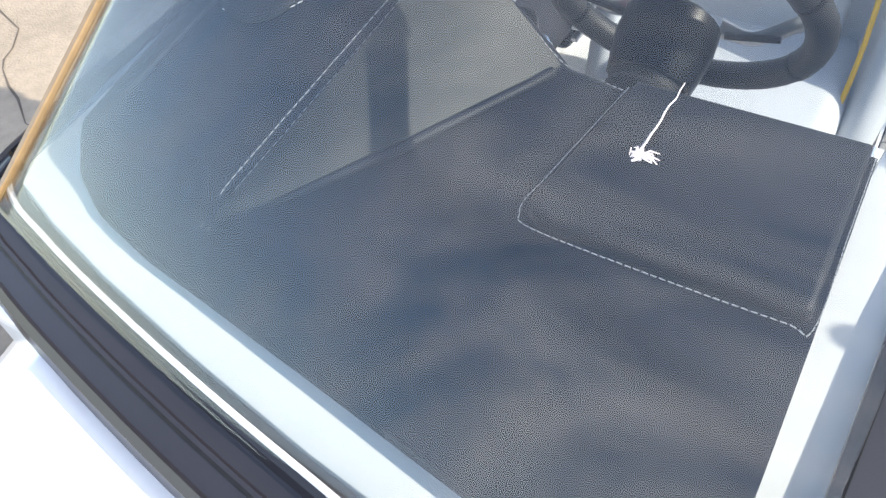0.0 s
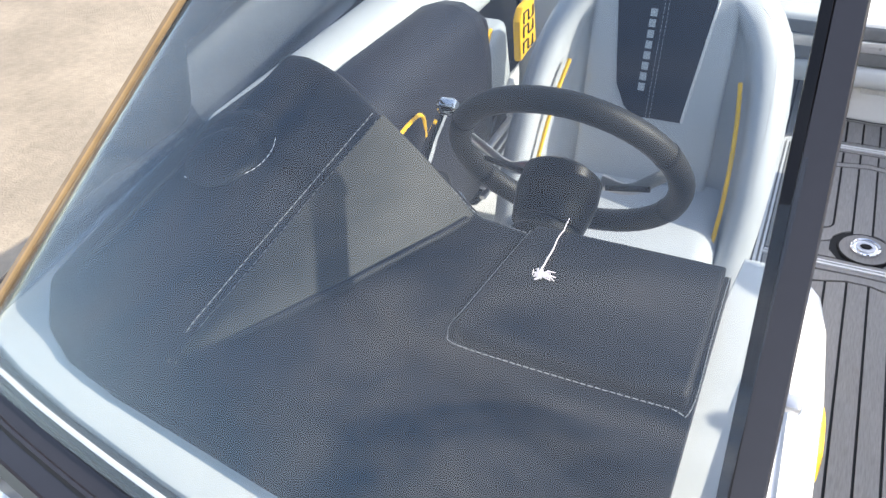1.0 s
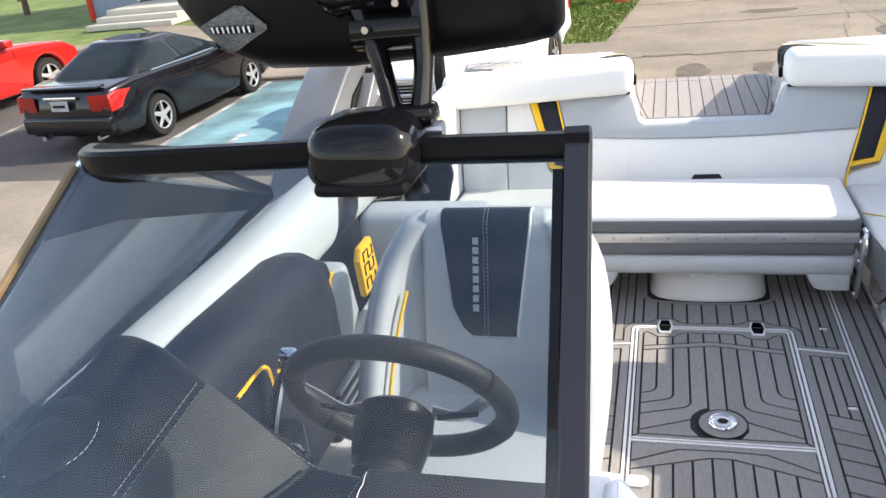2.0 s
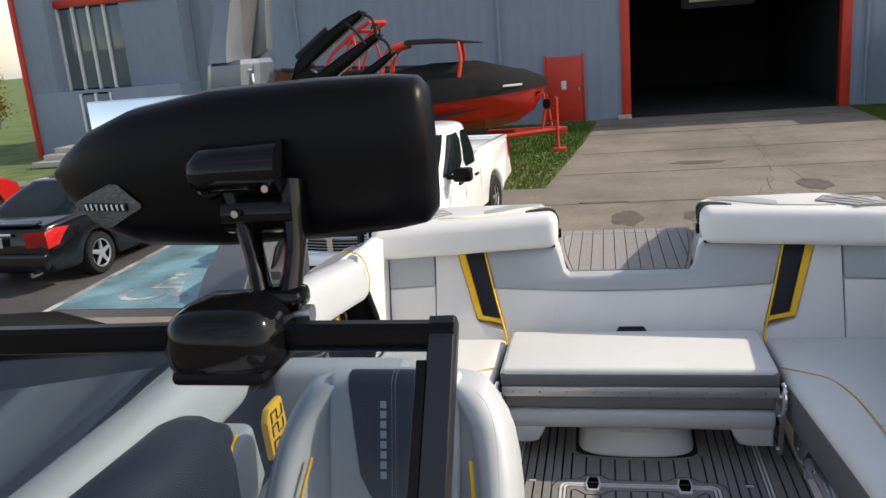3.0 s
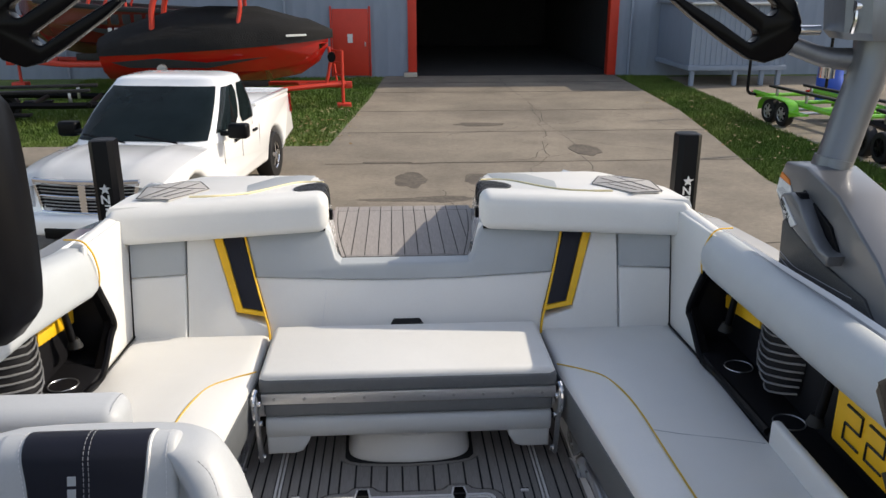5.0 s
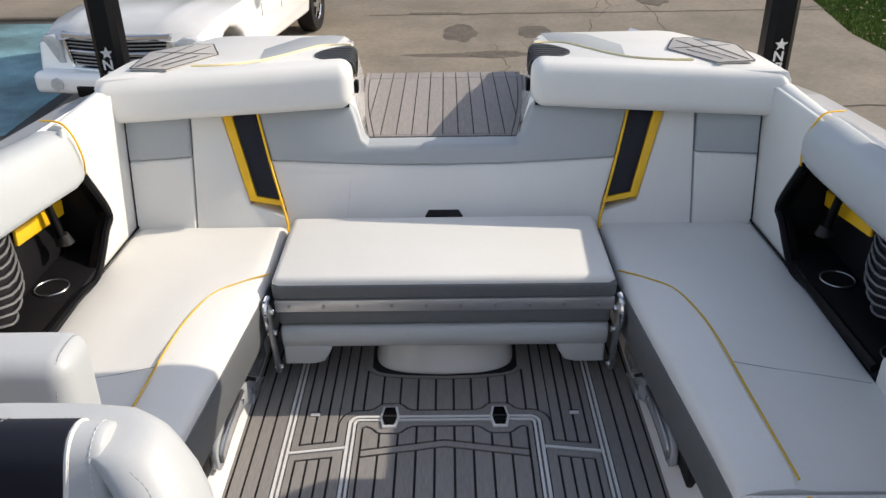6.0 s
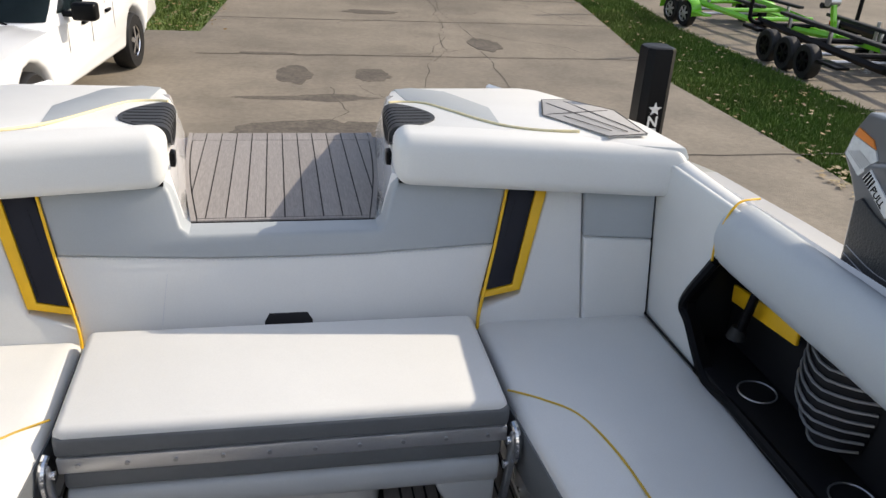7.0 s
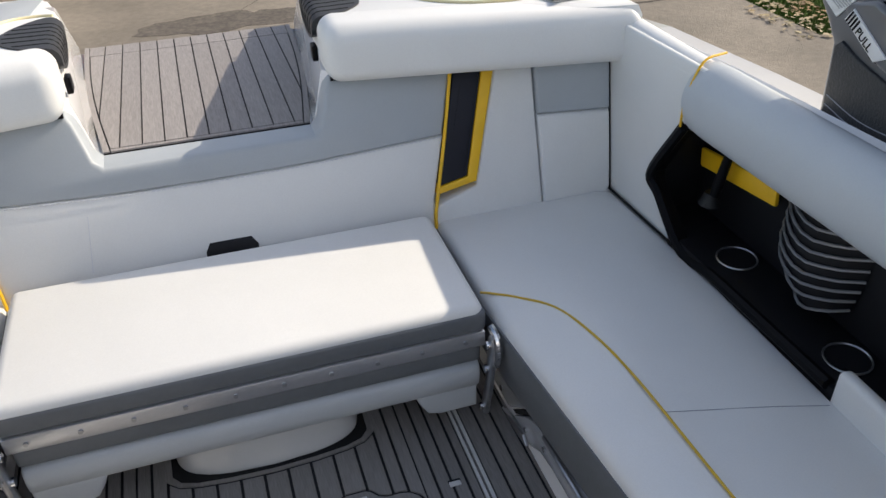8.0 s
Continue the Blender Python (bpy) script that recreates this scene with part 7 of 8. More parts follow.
def side_console():
    c = thing("side_console", "navy vinyl side console with a rolled top beside the helm", "console", (-0.98, -2.05, 0.4))
    rows = []
    for y, x, z in ((-2.42, -0.915, 0.862), (-2.40, -0.916, 0.866), (-2.1, -0.918, 0.866), (-1.8, -0.922, 0.850), (-1.75, -0.923, 0.842), (-1.735, -0.923, 0.825)):
        k = 1.0 if y < -1.76 else (0.9 if y < -1.74 else 0.6)
        prof = ((0.062, -0.40), (0.062, -0.13), (0.055, -0.07), (0.035, -0.02), (-0.005, 0.0), (-0.050, 0.0), (-0.076, -0.008), (-0.078, -0.40))
        rows.append([(x + px * k, y, z + (pz if pz < -0.3 else pz * k - (1 - k) * 0.03)) for px, pz in prof])
    part("roll", loft(bmesh.new(), rows), "navy_vinyl", c, "navy vinyl roll", angle=60)
    part("rear_block", box((-0.994, -1.74, 0.35), (-0.90, -1.66, 0.79), 0.03, 3), "navy_vinyl", c)
    p = thing("console_pad", "grey vinyl pad edged with yellow piping on the side console", "pad", (-0.87, -2.17, 0.64), "pads on the console")
    bm = bmesh.new()
    prism(bm, [(-2.22, 0.64), (-2.11, 0.68), (-2.095, 0.745), (-2.115, 0.775), (-2.21, 0.775), (-2.28, 0.70)], -0.885, -0.86, "x", 0.008, 2)
    part("pad", bm, "grey_vinyl", p)
    bm = bmesh.new()
    tube(bm, smooth_line([(-0.858, -2.21, 0.777), (-0.858, -2.115, 0.777), (-0.858, -2.094, 0.745), (-0.858, -2.11, 0.68), (-0.858, -2.20, 0.645)], 4), 0.004, 6)
    part("piping", bm, "yellow_vinyl", p, "yellow piping")
    p2 = thing("console_pad", "grey vinyl armrest edged with yellow piping behind the console", "pad", (-0.92, -1.6, 0.62), "pads on the console")
    bm = bmesh.new()
    prism(bm, [(-1.82, 0.55), (-1.85, 0.63), (-1.83, 0.69), (-1.73, 0.74), (-1.60, 0.745), (-1.57, 0.60), (-1.68, 0.53)], -0.985, -0.885, "x", 0.025, 3)
    part("pad", bm, "grey_vinyl", p2)
    bm = bmesh.new()
    tube(bm, smooth_line([(-0.905, -1.66, 0.745), (-0.886, -1.74, 0.735), (-0.883, -1.828, 0.69), (-0.883, -1.85, 0.63), (-0.884, -1.80, 0.55)], 4), 0.005, 6)
    part("piping", bm, "yellow_vinyl", p2, "yellow piping")
    sp = thing("console_speaker", "black louvred speaker beside the helm chair", "speaker", (-0.86, -1.75, 0.5))
    part("body", box((-0.93, -1.86, 0.40), (-0.86, -1.66, 0.56), 0.02, 3), "gloss_black", sp)
    for k in range(5):
        part("louvre", box((-0.862, -1.85, 0.425 + 0.027 * k), (-0.846, -1.67, 0.436 + 0.027 * k), 0.003), "steel_dull", sp)


def helm_chair():
    h = thing("helm_chair", "grey and white vinyl bucket helm chair with a black back panel", "chair", (-0.528, -1.8, 0))
    cx = -0.528

    def face(z):
        return -1.725 + 0.36 * (z - 0.65)
    # the bucket: a wrap-round shell, wings reaching forward lower down
    rings = []
    for z, hw, yt, th in ((0.36, 0.235, -2.02, 0.10), (0.42, 0.25, -2.02, 0.115), (0.5, 0.262, -1.96, 0.12), (0.58, 0.266, -1.905, 0.12), (0.66, 0.264, -1.85, 0.118), (0.72, 0.258, -1.80, 0.115), (0.77, 0.249, -1.757, 0.11), (0.805, 0.236, -1.725, 0.106),
                          (0.835, 0.216, -1.705, 0.10), (0.852, 0.202, -1.69, 0.094), (0.862, 0.191, -1.68, 0.086), (0.868, 0.178, -1.672, 0.078), (0.871, 0.160, -1.664, 0.066)):
        yf = face(z)
        z += 0.006 * max(0.0, z - 0.8) / 0.071
        yr = yf + th
        yt = min(yt, yf - 0.008)
        k = min(1.0, (yf - yt) / 0.06)
        deep = yr - yt
        half = [(0.0, yr), (hw - 0.10, yr - 0.002), (hw - 0.045, yr - min(0.012, 0.08 * deep)), (hw - 0.012, yr - min(0.04, 0.25 * deep)), (hw, yr - min(0.07, 0.42 * deep)), (hw, yr - 0.6 * deep), (hw - 0.003, yt + min(0.035, 0.22 * deep)),
                (hw - 0.016, yt + min(0.010, 0.07 * deep)), (hw - 0.042, yt), (hw - 0.060, yt + min(0.012, 0.08 * deep) * k), (hw - 0.072, yt + (yf - yt) * 0.5), (hw - 0.082, yf - 0.15 * (yf - yt)), (hw - 0.092, yf), (0.0, yf)]
        rings.append([(cx + x, y, z) for x, y in half] + [(cx - x, y, z) for x, y in half[-2:0:-1]])
    part("shell", loft(bmesh.new(), rings), "chair_vinyl", h, "light grey vinyl bucket shell", angle=70)

    def slab(outline, a, b, r, seg=3):
        bm = bmesh.new()
        prism(bm, outline, a, b, "y", r, seg)
        for v in bm.verts:
            v.co.y += face(v.co.z)
        return bm
    # profile that climbs the front and rolls over the top: (y, z, outward y, outward z)
    roll = [(face(z) - 0.022, z, -0.94, 0.34) for z in (0.50, 0.58, 0.643, 0.66, 0.70, 0.75, 0.80, 0.835)]
    for a in (160, 140, 120, 100, 80, 60, 40, 20, 0):
        ca, sa = math.cos(radians(a)), math.sin(radians(a))
        roll.append((face(0.852) + 0.014 + 0.037 * ca, 0.852 + 0.037 * sa, ca, sa))
    roll.append((face(0.8) + 0.06, 0.80, 1.0, 0.0))

    def over(xl, xr, lift, soft, first=0):
        rows = []
        for y, z, ny, nz in roll[first:]:
            a, b = xl(z), xr(z)
            row = []
            for t, s in ((0.0, 1.0), (0.1, 0.45), (0.35, 0.12), (1.0, 0.0)):
                row.append((a + soft * t, lift - soft * s))
            row += [(b - (x - a), h) for x, h in reversed(row)]
            rows.append([(x, y + ny * h, z + nz * h) for x, h in row] + [(b - soft * 0.2, y - ny * 0.03, z - nz * 0.03), (a + soft * 0.2, y - ny * 0.03, z - nz * 0.03)])
        return loft(bmesh.new(), rows)
    part("centre_pad", over(lambda z: cx - 0.137 - 0.02 * max(0, z - 0.6), lambda z: cx + 0.141, 0.0025, 0.014), "chair_vinyl", h, "raised vinyl centre pad", angle=60)
    part("back_panel", over(lambda z: -0.592 - 0.13 * max(0.0, z - 0.66) ** 0.9 - 0.0 + max(0.0, 0.672 - z) * 1.2, lambda z: -0.459 + 0.13 * min(0.22, max(0.0, z - 0.65)), 0.0055, 0.003, 2), "navy_vinyl", h, "black vinyl panel with a pale word mark", angle=60)
    for k in range(8):
        z = 0.695 + 0.0195 * k
        part("mark", slab([(-0.554, z), (-0.541, z), (-0.541, z + 0.014), (-0.554, z + 0.014)], -0.0290, -0.026, 0), "grey_vinyl", h)
    def seam(line, lift, mat):
        q = bmesh.new()
        dashes(q, [(x, roll[n][0] + roll[n][2] * lift, roll[n][1] + roll[n][3] * lift) for n, x in line], 0.0055, 0.003, 0.0007, 4)
        part("stitch", q, mat, h)
    for x in (-0.529, -0.521):
        seam([(n, x) for n in range(2, 15)], 0.0059, "dark_thread")
    seam([(n, -0.455 + 0.13 * min(0.22, max(0.0, roll[n][1] - 0.65))) for n in range(2, 15)], 0.0031, "thread")
    seam([(n, -0.402) for n in range(2, 15)], 0.0026, "thread")
    seam([(n, -0.597 - 0.13 * max(0.0, roll[n][1] - 0.66) ** 0.9) for n in range(3, 15)], 0.0031, "thread")
    q = bmesh.new()
    tube(q, [(-0.4575 + 0.13 * min(0.22, max(0.0, roll[n][1] - 0.65)), roll[n][0] + roll[n][2] * 0.002, roll[n][1] + roll[n][3] * 0.002) for n in range(2, 16)], 0.0035, 6)
    part("edge_piping", q, "white_vinyl", h, "white piping beside the black panel")
    for sg in (-1, 1):
        q = bmesh.new()
        line = []
        for z, w, y in ((0.872, 0.186, -1.690), (0.85, 0.208, -1.702), (0.81, 0.226, -1.735), (0.75, 0.236, -1.785), (0.68, 0.240, -1.845), (0.60, 0.240, -1.905)):
            line.append((cx + sg * (w - 0.006), y - 0.0015, z))
        dashes(q, line, 0.0055, 0.003, 0.0008, 5)
        part("wing_stitch", q, "dark_thread", h)
        bm = bmesh.new()
        tube(bm, smooth_line([(cx + sg * 0.168, -1.745, 0.745), (cx + sg * 0.178, -1.792, 0.69), (cx + sg * 0.185, -1.845, 0.62), (cx + sg * 0.187, -1.905, 0.54), (cx + sg * 0.18, -1.96, 0.45)], 4), 0.0045, 6)
        part("piping", bm, "yellow_vinyl", h, "yellow piping")
    part("seat_cushion", box((-0.723, -2.10, 0.40), (-0.333, -1.70, 0.52), 0.04, 4), "chair_vinyl", h)
    part("pedestal", tube(bmesh.new(), [(-0.51, -1.85, 0.0), (-0.51, -1.85, 0.02), (-0.51, -1.85, 0.06), (-0.51, -1.85, 0.41)], [0.16, 0.15, 0.06, 0.05], 16), "steel_dull", h)
    # end cushion of the lounge, behind the chair
    e = thing("lounge_bolster", "white vinyl end cushion closing the front of the lounge bench", "cushion", (-0.78, -1.28, 0.3))
    bm = box((-0.96, -1.345, 0.33), (-0.597, -1.225, 0.765), 0.035, 5)
    for v in bm.verts:
        v.co.y -= 0.10 * (0.765 - v.co.z) * 0.5
    part("cushion", bm, "chair_vinyl", e)
    bm = bmesh.new()
    dashes(bm, [(-0.618, -1.2265, 0.70), (-0.614, -1.245, 0.755), (-0.614, -1.285, 0.7655), (-0.616, -1.33, 0.752), (-0.62, -1.352, 0.68)], 0.006, 0.003, 0.0008)
    part("end_stitch", bm, "dark_thread", e)
    # yellow pad on the side behind the chair
    y = thing("side_pad", "yellow vinyl pad with dark outlined marks beside the helm chair", "pad", (-0.89, -1.5, 0.6))
    bm = bmesh.new()
    prism(bm, [(-1.57, 0.635), (-1.58, 0.735), (-1.56, 0.762), (-1.485, 0.762), (-1.465, 0.645)], -0.885, -0.865, "x", 0.006, 2)
    yp = part("pad", bm, "yellow_vinyl", y)
    for z0 in (0.652, 0.690, 0.724):
        bm = bmesh.new()
        tube(bm, [(-0.8635, -1.56, z0), (-0.8635, -1.56, z0 + 0.025), (-0.8635, -1.53, z0 + 0.025), (-0.8635, -1.53, z0), (-0.8635, -1.50, z0), (-0.8635, -1.50, z0 + 0.025)], 0.0022, 4)
        part("mark", bm, "navy_vinyl", yp)
    # base locker beside the walkway
    b = thing("helm_locker", "white moulded locker under the helm chair", "locker", (-0.6, -1.6, 0))
    part("body", box((-0.98, -2.0, 0.0), (-0.50, -1.28, 0.30), 0.02, 3), "gelcoat", b)


windshield()
port_windshield()
tow_mirror()
dash()
steering_wheel()
side_console()
helm_chair()


# ---- vehicles ----
def frame_of(x, y, yaw, scale=1.0):
    """Local metres (forward, left, up) to the world; yaw: degrees of the nose from +y, anticlockwise."""
    a = radians(yaw)
    return Matrix.Translation((x, y, G)) @ Matrix(((-math.sin(a), -math.cos(a), 0, 0), (math.cos(a), -math.sin(a), 0, 0), (0, 0, 1, 0), (0, 0, 0, 1))) @ Matrix.Scale(scale, 4)


def moved(bm, m):
    bmesh.ops.transform(bm, matrix=m, verts=bm.verts)
    return bm


def body_shell(outline, half, tuck, r, m):
    """A body from its side outline: sides lean in above the waist, edges rounded."""
    bm = bmesh.new()
    prism(bm, outline, -half, half, "y", r, 3)
    for v in bm.verts:
        z = v.co.z
        k = tuck * max(0.0, z - 0.75) + 0.05 * max(0.0, 0.6 - z)
        v.co.y *= 1.0 - k / half
    return moved(bm, m)


def wheel(parent, m, u, v, side, r, rim, width=0.24, spokes=5, rim_mat="aluminium"):
    bm = bmesh.new()
    prof = ((rim * 0.98, -0.5), (r * 0.93, -0.5), (r * 0.99, -0.36), (r, -0.2), (r, 0.2), (r * 0.99, 0.36), (r * 0.93, 0.5), (rim * 0.98, 0.5))
    rings = []
    for q in range(33):
        a = 2 * math.pi * q / 32
        rings.append([(u + pr * math.cos(a), v + w * width, r + pr * math.sin(a)) for pr, w in prof])
    loft(bm, rings, closed_ring=True, caps=False)
    bmesh.ops.remove_doubles(bm, verts=bm.verts, dist=0.0005)
    t = part("wheel", moved(bm, m), "rubber", parent, "black tyre on an alloy rim")
    bm = bmesh.new()
    y0 = v + side * width * 0.40
    disc(bm, (u, y0 - side * 0.05, r), rim * 0.99, 0.02, (0, 1, 0), 28)
    part("rim_well", moved(bm, m), "satin_black", t)
    bm = bmesh.new()
    tube(bm, [(u + rim * 0.95 * math.cos(a * 0.19635), y0, r + rim * 0.95 * math.sin(a * 0.19635)) for a in range(32)], rim * 0.07, 6, closed=True)
    for k in range(spokes):
        a = 2 * math.pi * k / spokes + 0.3
        tube(bm, [(u + rim * 0.1 * math.cos(a), y0 + side * 0.01, r + rim * 0.1 * math.sin(a)), (u + rim * 0.92 * math.cos(a), y0, r + rim * 0.92 * math.sin(a))], [rim * 0.2, rim * 0.14], 6, flat=0.4, side=(0, 1, 0))
    disc(bm, (u, y0 + side * 0.01, r), rim * 0.24, 0.03, (0, 1, 0), 16)
    part("rim", moved(bm, m), rim_mat, t)
    return t


def quad(name, pts, m, mat, parent, lab="", th=0.012, shrink=0.0):
    """A thin panel over four or more corners."""
    p = [Vector(q) for q in pts]
    c = sum(p, Vector()) / len(p)
    p = [q + (c - q) * shrink for q in p]
    bm = bmesh.new()
    f = bm.faces.new([bm.verts.new(q) for q in p])
    bmesh.ops.solidify(bm, geom=[f], thickness=th)
    bmesh.ops.recalc_face_normals(bm, faces=bm.faces)
    return part(name, moved(bm, m), mat, parent, lab)


def cabin(parent, m, low, high, mat, roof_bow=0.03, glass=()):
    """The greenhouse of a car: low and high are (front, rear, half width, z); glass: (name, label, t0, t1, turn0, turn1) in shares of the height and degrees from dead ahead."""
    def skin(t, deg, out=0.0):
        f, r, w, z = (a + (b - a) * t for a, b in zip(low, high))
        w += 0.035 * math.sin(math.pi * t)
        mid, half = (f + r) / 2, (f - r) / 2
        c, s = math.cos(radians(deg)), math.sin(radians(deg))
        x = mid + (half + out + 0.05 * math.sin(math.pi * min(1, t))) * math.copysign(abs(c) ** 0.36, c)
        y = (w + out) * math.copysign(abs(s) ** 0.36, s)
        return (x, y, z)
    turns = [360 * k / 56 for k in range(56)]
    rings = [[skin(k / 6, d) for d in turns] for k in range(7)]
    f1, r1, w1, z1 = high
    for sh, up in ((0.97, 0.35), (0.90, 0.65), (0.74, 0.88), (0.45, 1.0)):
        rings.append([((f1 + r1) / 2 + (x - (f1 + r1) / 2) * sh, y * sh, z1 + roof_bow * up) for x, y, z in rings[6]])
    cab = part("cab", moved(loft(bmesh.new(), rings), m), mat, parent, angle=60)
    for name, lab, t0, t1, d0, d1 in glass:
        rows = []
        for k in range(6):
            t = t0 + (t1 - t0) * k / 5
            e = 0.0 if 0 < k < 5 else (d1 - d0) * 0.012
            rows.append([skin(t, d0 + e + (d1 - d0 - 2 * e) * q / 16, 0.008) for q in range(17)])
        bm = loft(bmesh.new(), rows, closed_ring=False)
        bmesh.ops.solidify(bm, geom=bm.faces[:], thickness=0.012)
        part(name, moved(bm, m), "car_glass", parent, lab, angle=60)
    return cab


def pickup():
    m = frame_of(-2.72, 9.70, 172.0, 0.92)
    t = thing("pickup_truck", "white crew cab pickup truck parked beside the driveway", "truck", tuple(m.translation))
    low = [(-1.12, 0.62), (-1.12, 1.28), (-1.05, 1.33), (0.80, 1.33), (0.84, 1.16), (2.70, 1.14), (2.95, 1.10), (3.7, 1.03), (4.2, 0.95), (4.36, 0.87), (4.42, 0.56)]
    out = low + [(4.05, 0.45)]
    for k in range(9):
        a = math.pi * k / 8
        out.append((3.55 + 0.47 * math.cos(a), 0.40 + 0.47 * math.sin(a)))
    out += [(3.0, 0.38), (0.55, 0.38)]
    for k in range(9):
        a = math.pi * k / 8
        out.append((0.0 + 0.47 * math.cos(a), 0.40 + 0.47 * math.sin(a)))
    out += [(-0.55, 0.5)]
    body = part("body", body_shell(out, 0.98, 0.10, 0.07, m), "car_white", t, angle=50)
    # open bed
    bm = box((-1.03, -0.80, 1.0), (0.72, 0.80, 1.345), 0.01)
    part("bed_cover", moved(bm, m), "car_white", t, "white bed cover")
    for y in (-0.86, 0.86):
        part("bed_rail", moved(box((-1.1, y - 0.06, 1.30), (0.80, y + 0.06, 1.36), 0.02), m), "car_white", t)
    part("tailgate", moved(box((-1.14, -0.86, 0.8), (-1.08, 0.86, 1.36), 0.02), m), "car_white", t)
    part("bed_front", moved(box((0.72, -0.86, 0.9), (0.79, 0.86, 1.36), 0.02), m), "car_white", t)
    cabin(t, m, (3.02, 0.80, 0.985, 1.10), (1.95, 0.95, 0.80, 1.80), "car_white", 0.09,
          [("windscreen", "dark tinted windscreen", 0.08, 0.94, -47, 47), ("rear_window", "dark rear window", 0.2, 0.9, 140, 220)]
          + [(n, "dark side window", 0.17, 0.92, a, b) for n, a, b in (("front_window", 60, 89.99), ("rear_side_window", 90.01, 120), ("front_window", -89.99, -60), ("rear_side_window", -120, -90.01))])
    # crowned bonnet between rounded wings
    rows = []
    for u, w, z, cr in ((2.96, 0.95, 1.10, 0.015), (3.2, 0.95, 1.10, 0.055), (3.7, 0.945, 1.08, 0.09), (4.05, 0.93, 1.05, 0.10), (4.25, 0.91, 1.015, 0.09), (4.40, 0.87, 0.965, 0.07), (4.49, 0.80, 0.90, 0.04)):
        row = []
        for q in range(21):
            v = q / 10 - 1
            row.append((u - 0.14 * abs(v) ** 3 * (u - 2.9) / 1.5, w * v, z + cr * (1 - v * v) + 0.030 * math.exp(-((abs(v) - 0.60) / 0.10) ** 2) - 0.20 * max(0.0, abs(v) - 0.86) ** 1.2))
        rows.append(row)
    bm = loft(bmesh.new(), rows, closed_ring=False)
    bmesh.ops.solidify(bm, geom=bm.faces[:], thickness=0.03)
    part("bonnet", moved(bm, m), "car_white", t, "white crowned bonnet", angle=60)
    for sg in (-1, 1):
        for u in (2.5, 1.73, 0.9):
            bm = bmesh.new()
            tube(bm, [(u, sg * 0.966, 0.45), (u, sg * 0.974, 0.8), (u, sg * 0.975, 1.08)], 0.003, 5)
            part("door_gap", moved(bm, m), "rubber", t)
        for u in (1.86, 1.02):
            part("door_handle", moved(box((u, sg * 0.955, 0.99), (u + 0.16, sg * 0.995, 1.03), 0.01), m), "satin_black", t, "black door handle")
        arm = box((2.45, sg * 0.93, 1.17), (2.55, sg * 1.08, 1.23), 0.015)
        part("mirror_arm", moved(arm, m), "satin_black", t)
        part("door_mirror", moved(box((2.38, sg * 1.05, 1.13), (2.56, sg * 1.32, 1.33), 0.04, 3), m), "satin_black", t, "black door mirror")
        hl = bmesh.new()
        prism(hl, [(sg * 0.64, 0.66), (sg * 0.66, 0.90), (sg * 0.74, 0.955), (sg * 0.86, 0.95), (sg * 0.945, 0.88), (sg * 0.96, 0.76), (sg * 0.92, 0.67), (sg * 0.80, 0.63)], 0.0, 0.08, "x", 0.02, 2)
        for v in hl.verts:
            x, y, z = v.co
            v.co = (4.40 - 0.28 * max(0.0, abs(y) - 0.62) + x - 0.05, y, z)
        part("headlight", moved(hl, m), "lamp_clear", t, "clear headlight")
        part("fog_lamp", moved(disc(bmesh.new(), (4.62, sg * 0.66, 0.48), 0.07, 0.05, (1, 0, 0), 16), m), "lamp_clear", t, "round fog lamp")
        for u in (0.0, 3.55):
            wheel(t, m, u, sg * 0.83, sg, 0.39, 0.23, 0.26, 5, "chrome")
        part("wiper", moved(tube(bmesh.new(), [(3.03, sg * 0.35 + 0.2, 1.155), (2.93, sg * 0.35 - 0.40, 1.235)], 0.012, 5), m), "satin_black", t)
        lamp = quad("tail_light", [(-1.135, sg * 0.90, 0.95), (-1.135, sg * 0.90, 1.28), (-1.0, sg * 0.975, 1.28), (-1.0, sg * 0.985, 0.95)], m, "lamp_red", t, "red tail light", 0.02)
    part("bumper", moved(box((4.35, -0.96, 0.36), (4.62, 0.96, 0.60), 0.07, 4), m), "car_white", t, "white front bumper")
    part("bumper_valance", moved(box((4.38, -0.45, 0.34), (4.633, 0.45, 0.47), 0.02, 2), m), "satin_black", t)
    part("rear_bumper", moved(box((-1.27, -0.92, 0.55), (-1.1, 0.92, 0.72), 0.03, 2), m), "chrome", t)
    # grille that narrows downward, in a bright surround with a cross
    def lean_in(bm):
        for v in bm.verts:
            k = (0.97 - v.co.z) / 0.36
            v.co.y *= 1.0 - 0.14 * max(0.0, k)
            v.co.x -= 0.10 * (v.co.y / 0.62) ** 2
        return moved(bm, m)

    def strip(x0, x1, y0, y1, z0, z1, r, n=10):
        bm = bmesh.new()
        loft(bm, [[(x0, y, z0), (x1 - r, y, z0), (x1, y, z0 + r), (x1, y, z1 - r), (x1 - r, y, z1), (x0, y, z1)] for y in [y0 + (y1 - y0) * k / n for k in range(n + 1)]])
        return bm
    g = part("grille", lean_in(strip(4.38, 4.47, -0.60, 0.60, 0.62, 0.97, 0.03)), "satin_black", t, "black grille with bright bars")
    for z0, z1 in ((0.595, 0.63), (0.945, 1.0)):
        part("grille_surround", lean_in(strip(4.42, 4.52, -0.63, 0.63, z0, z1, 0.012)), "chrome", g)
    part("grille_cross", lean_in(strip(4.42, 4.505, -0.60, 0.60, 0.785, 0.815, 0.01)), "chrome", g)
    for y0, y1 in ((-0.64, -0.60), (0.60, 0.64), (-0.045, 0.045)):
        part("grille_upright", lean_in(strip(4.42, 4.51, y0, y1, 0.62, 0.97, 0.01, 2)), "chrome", g)
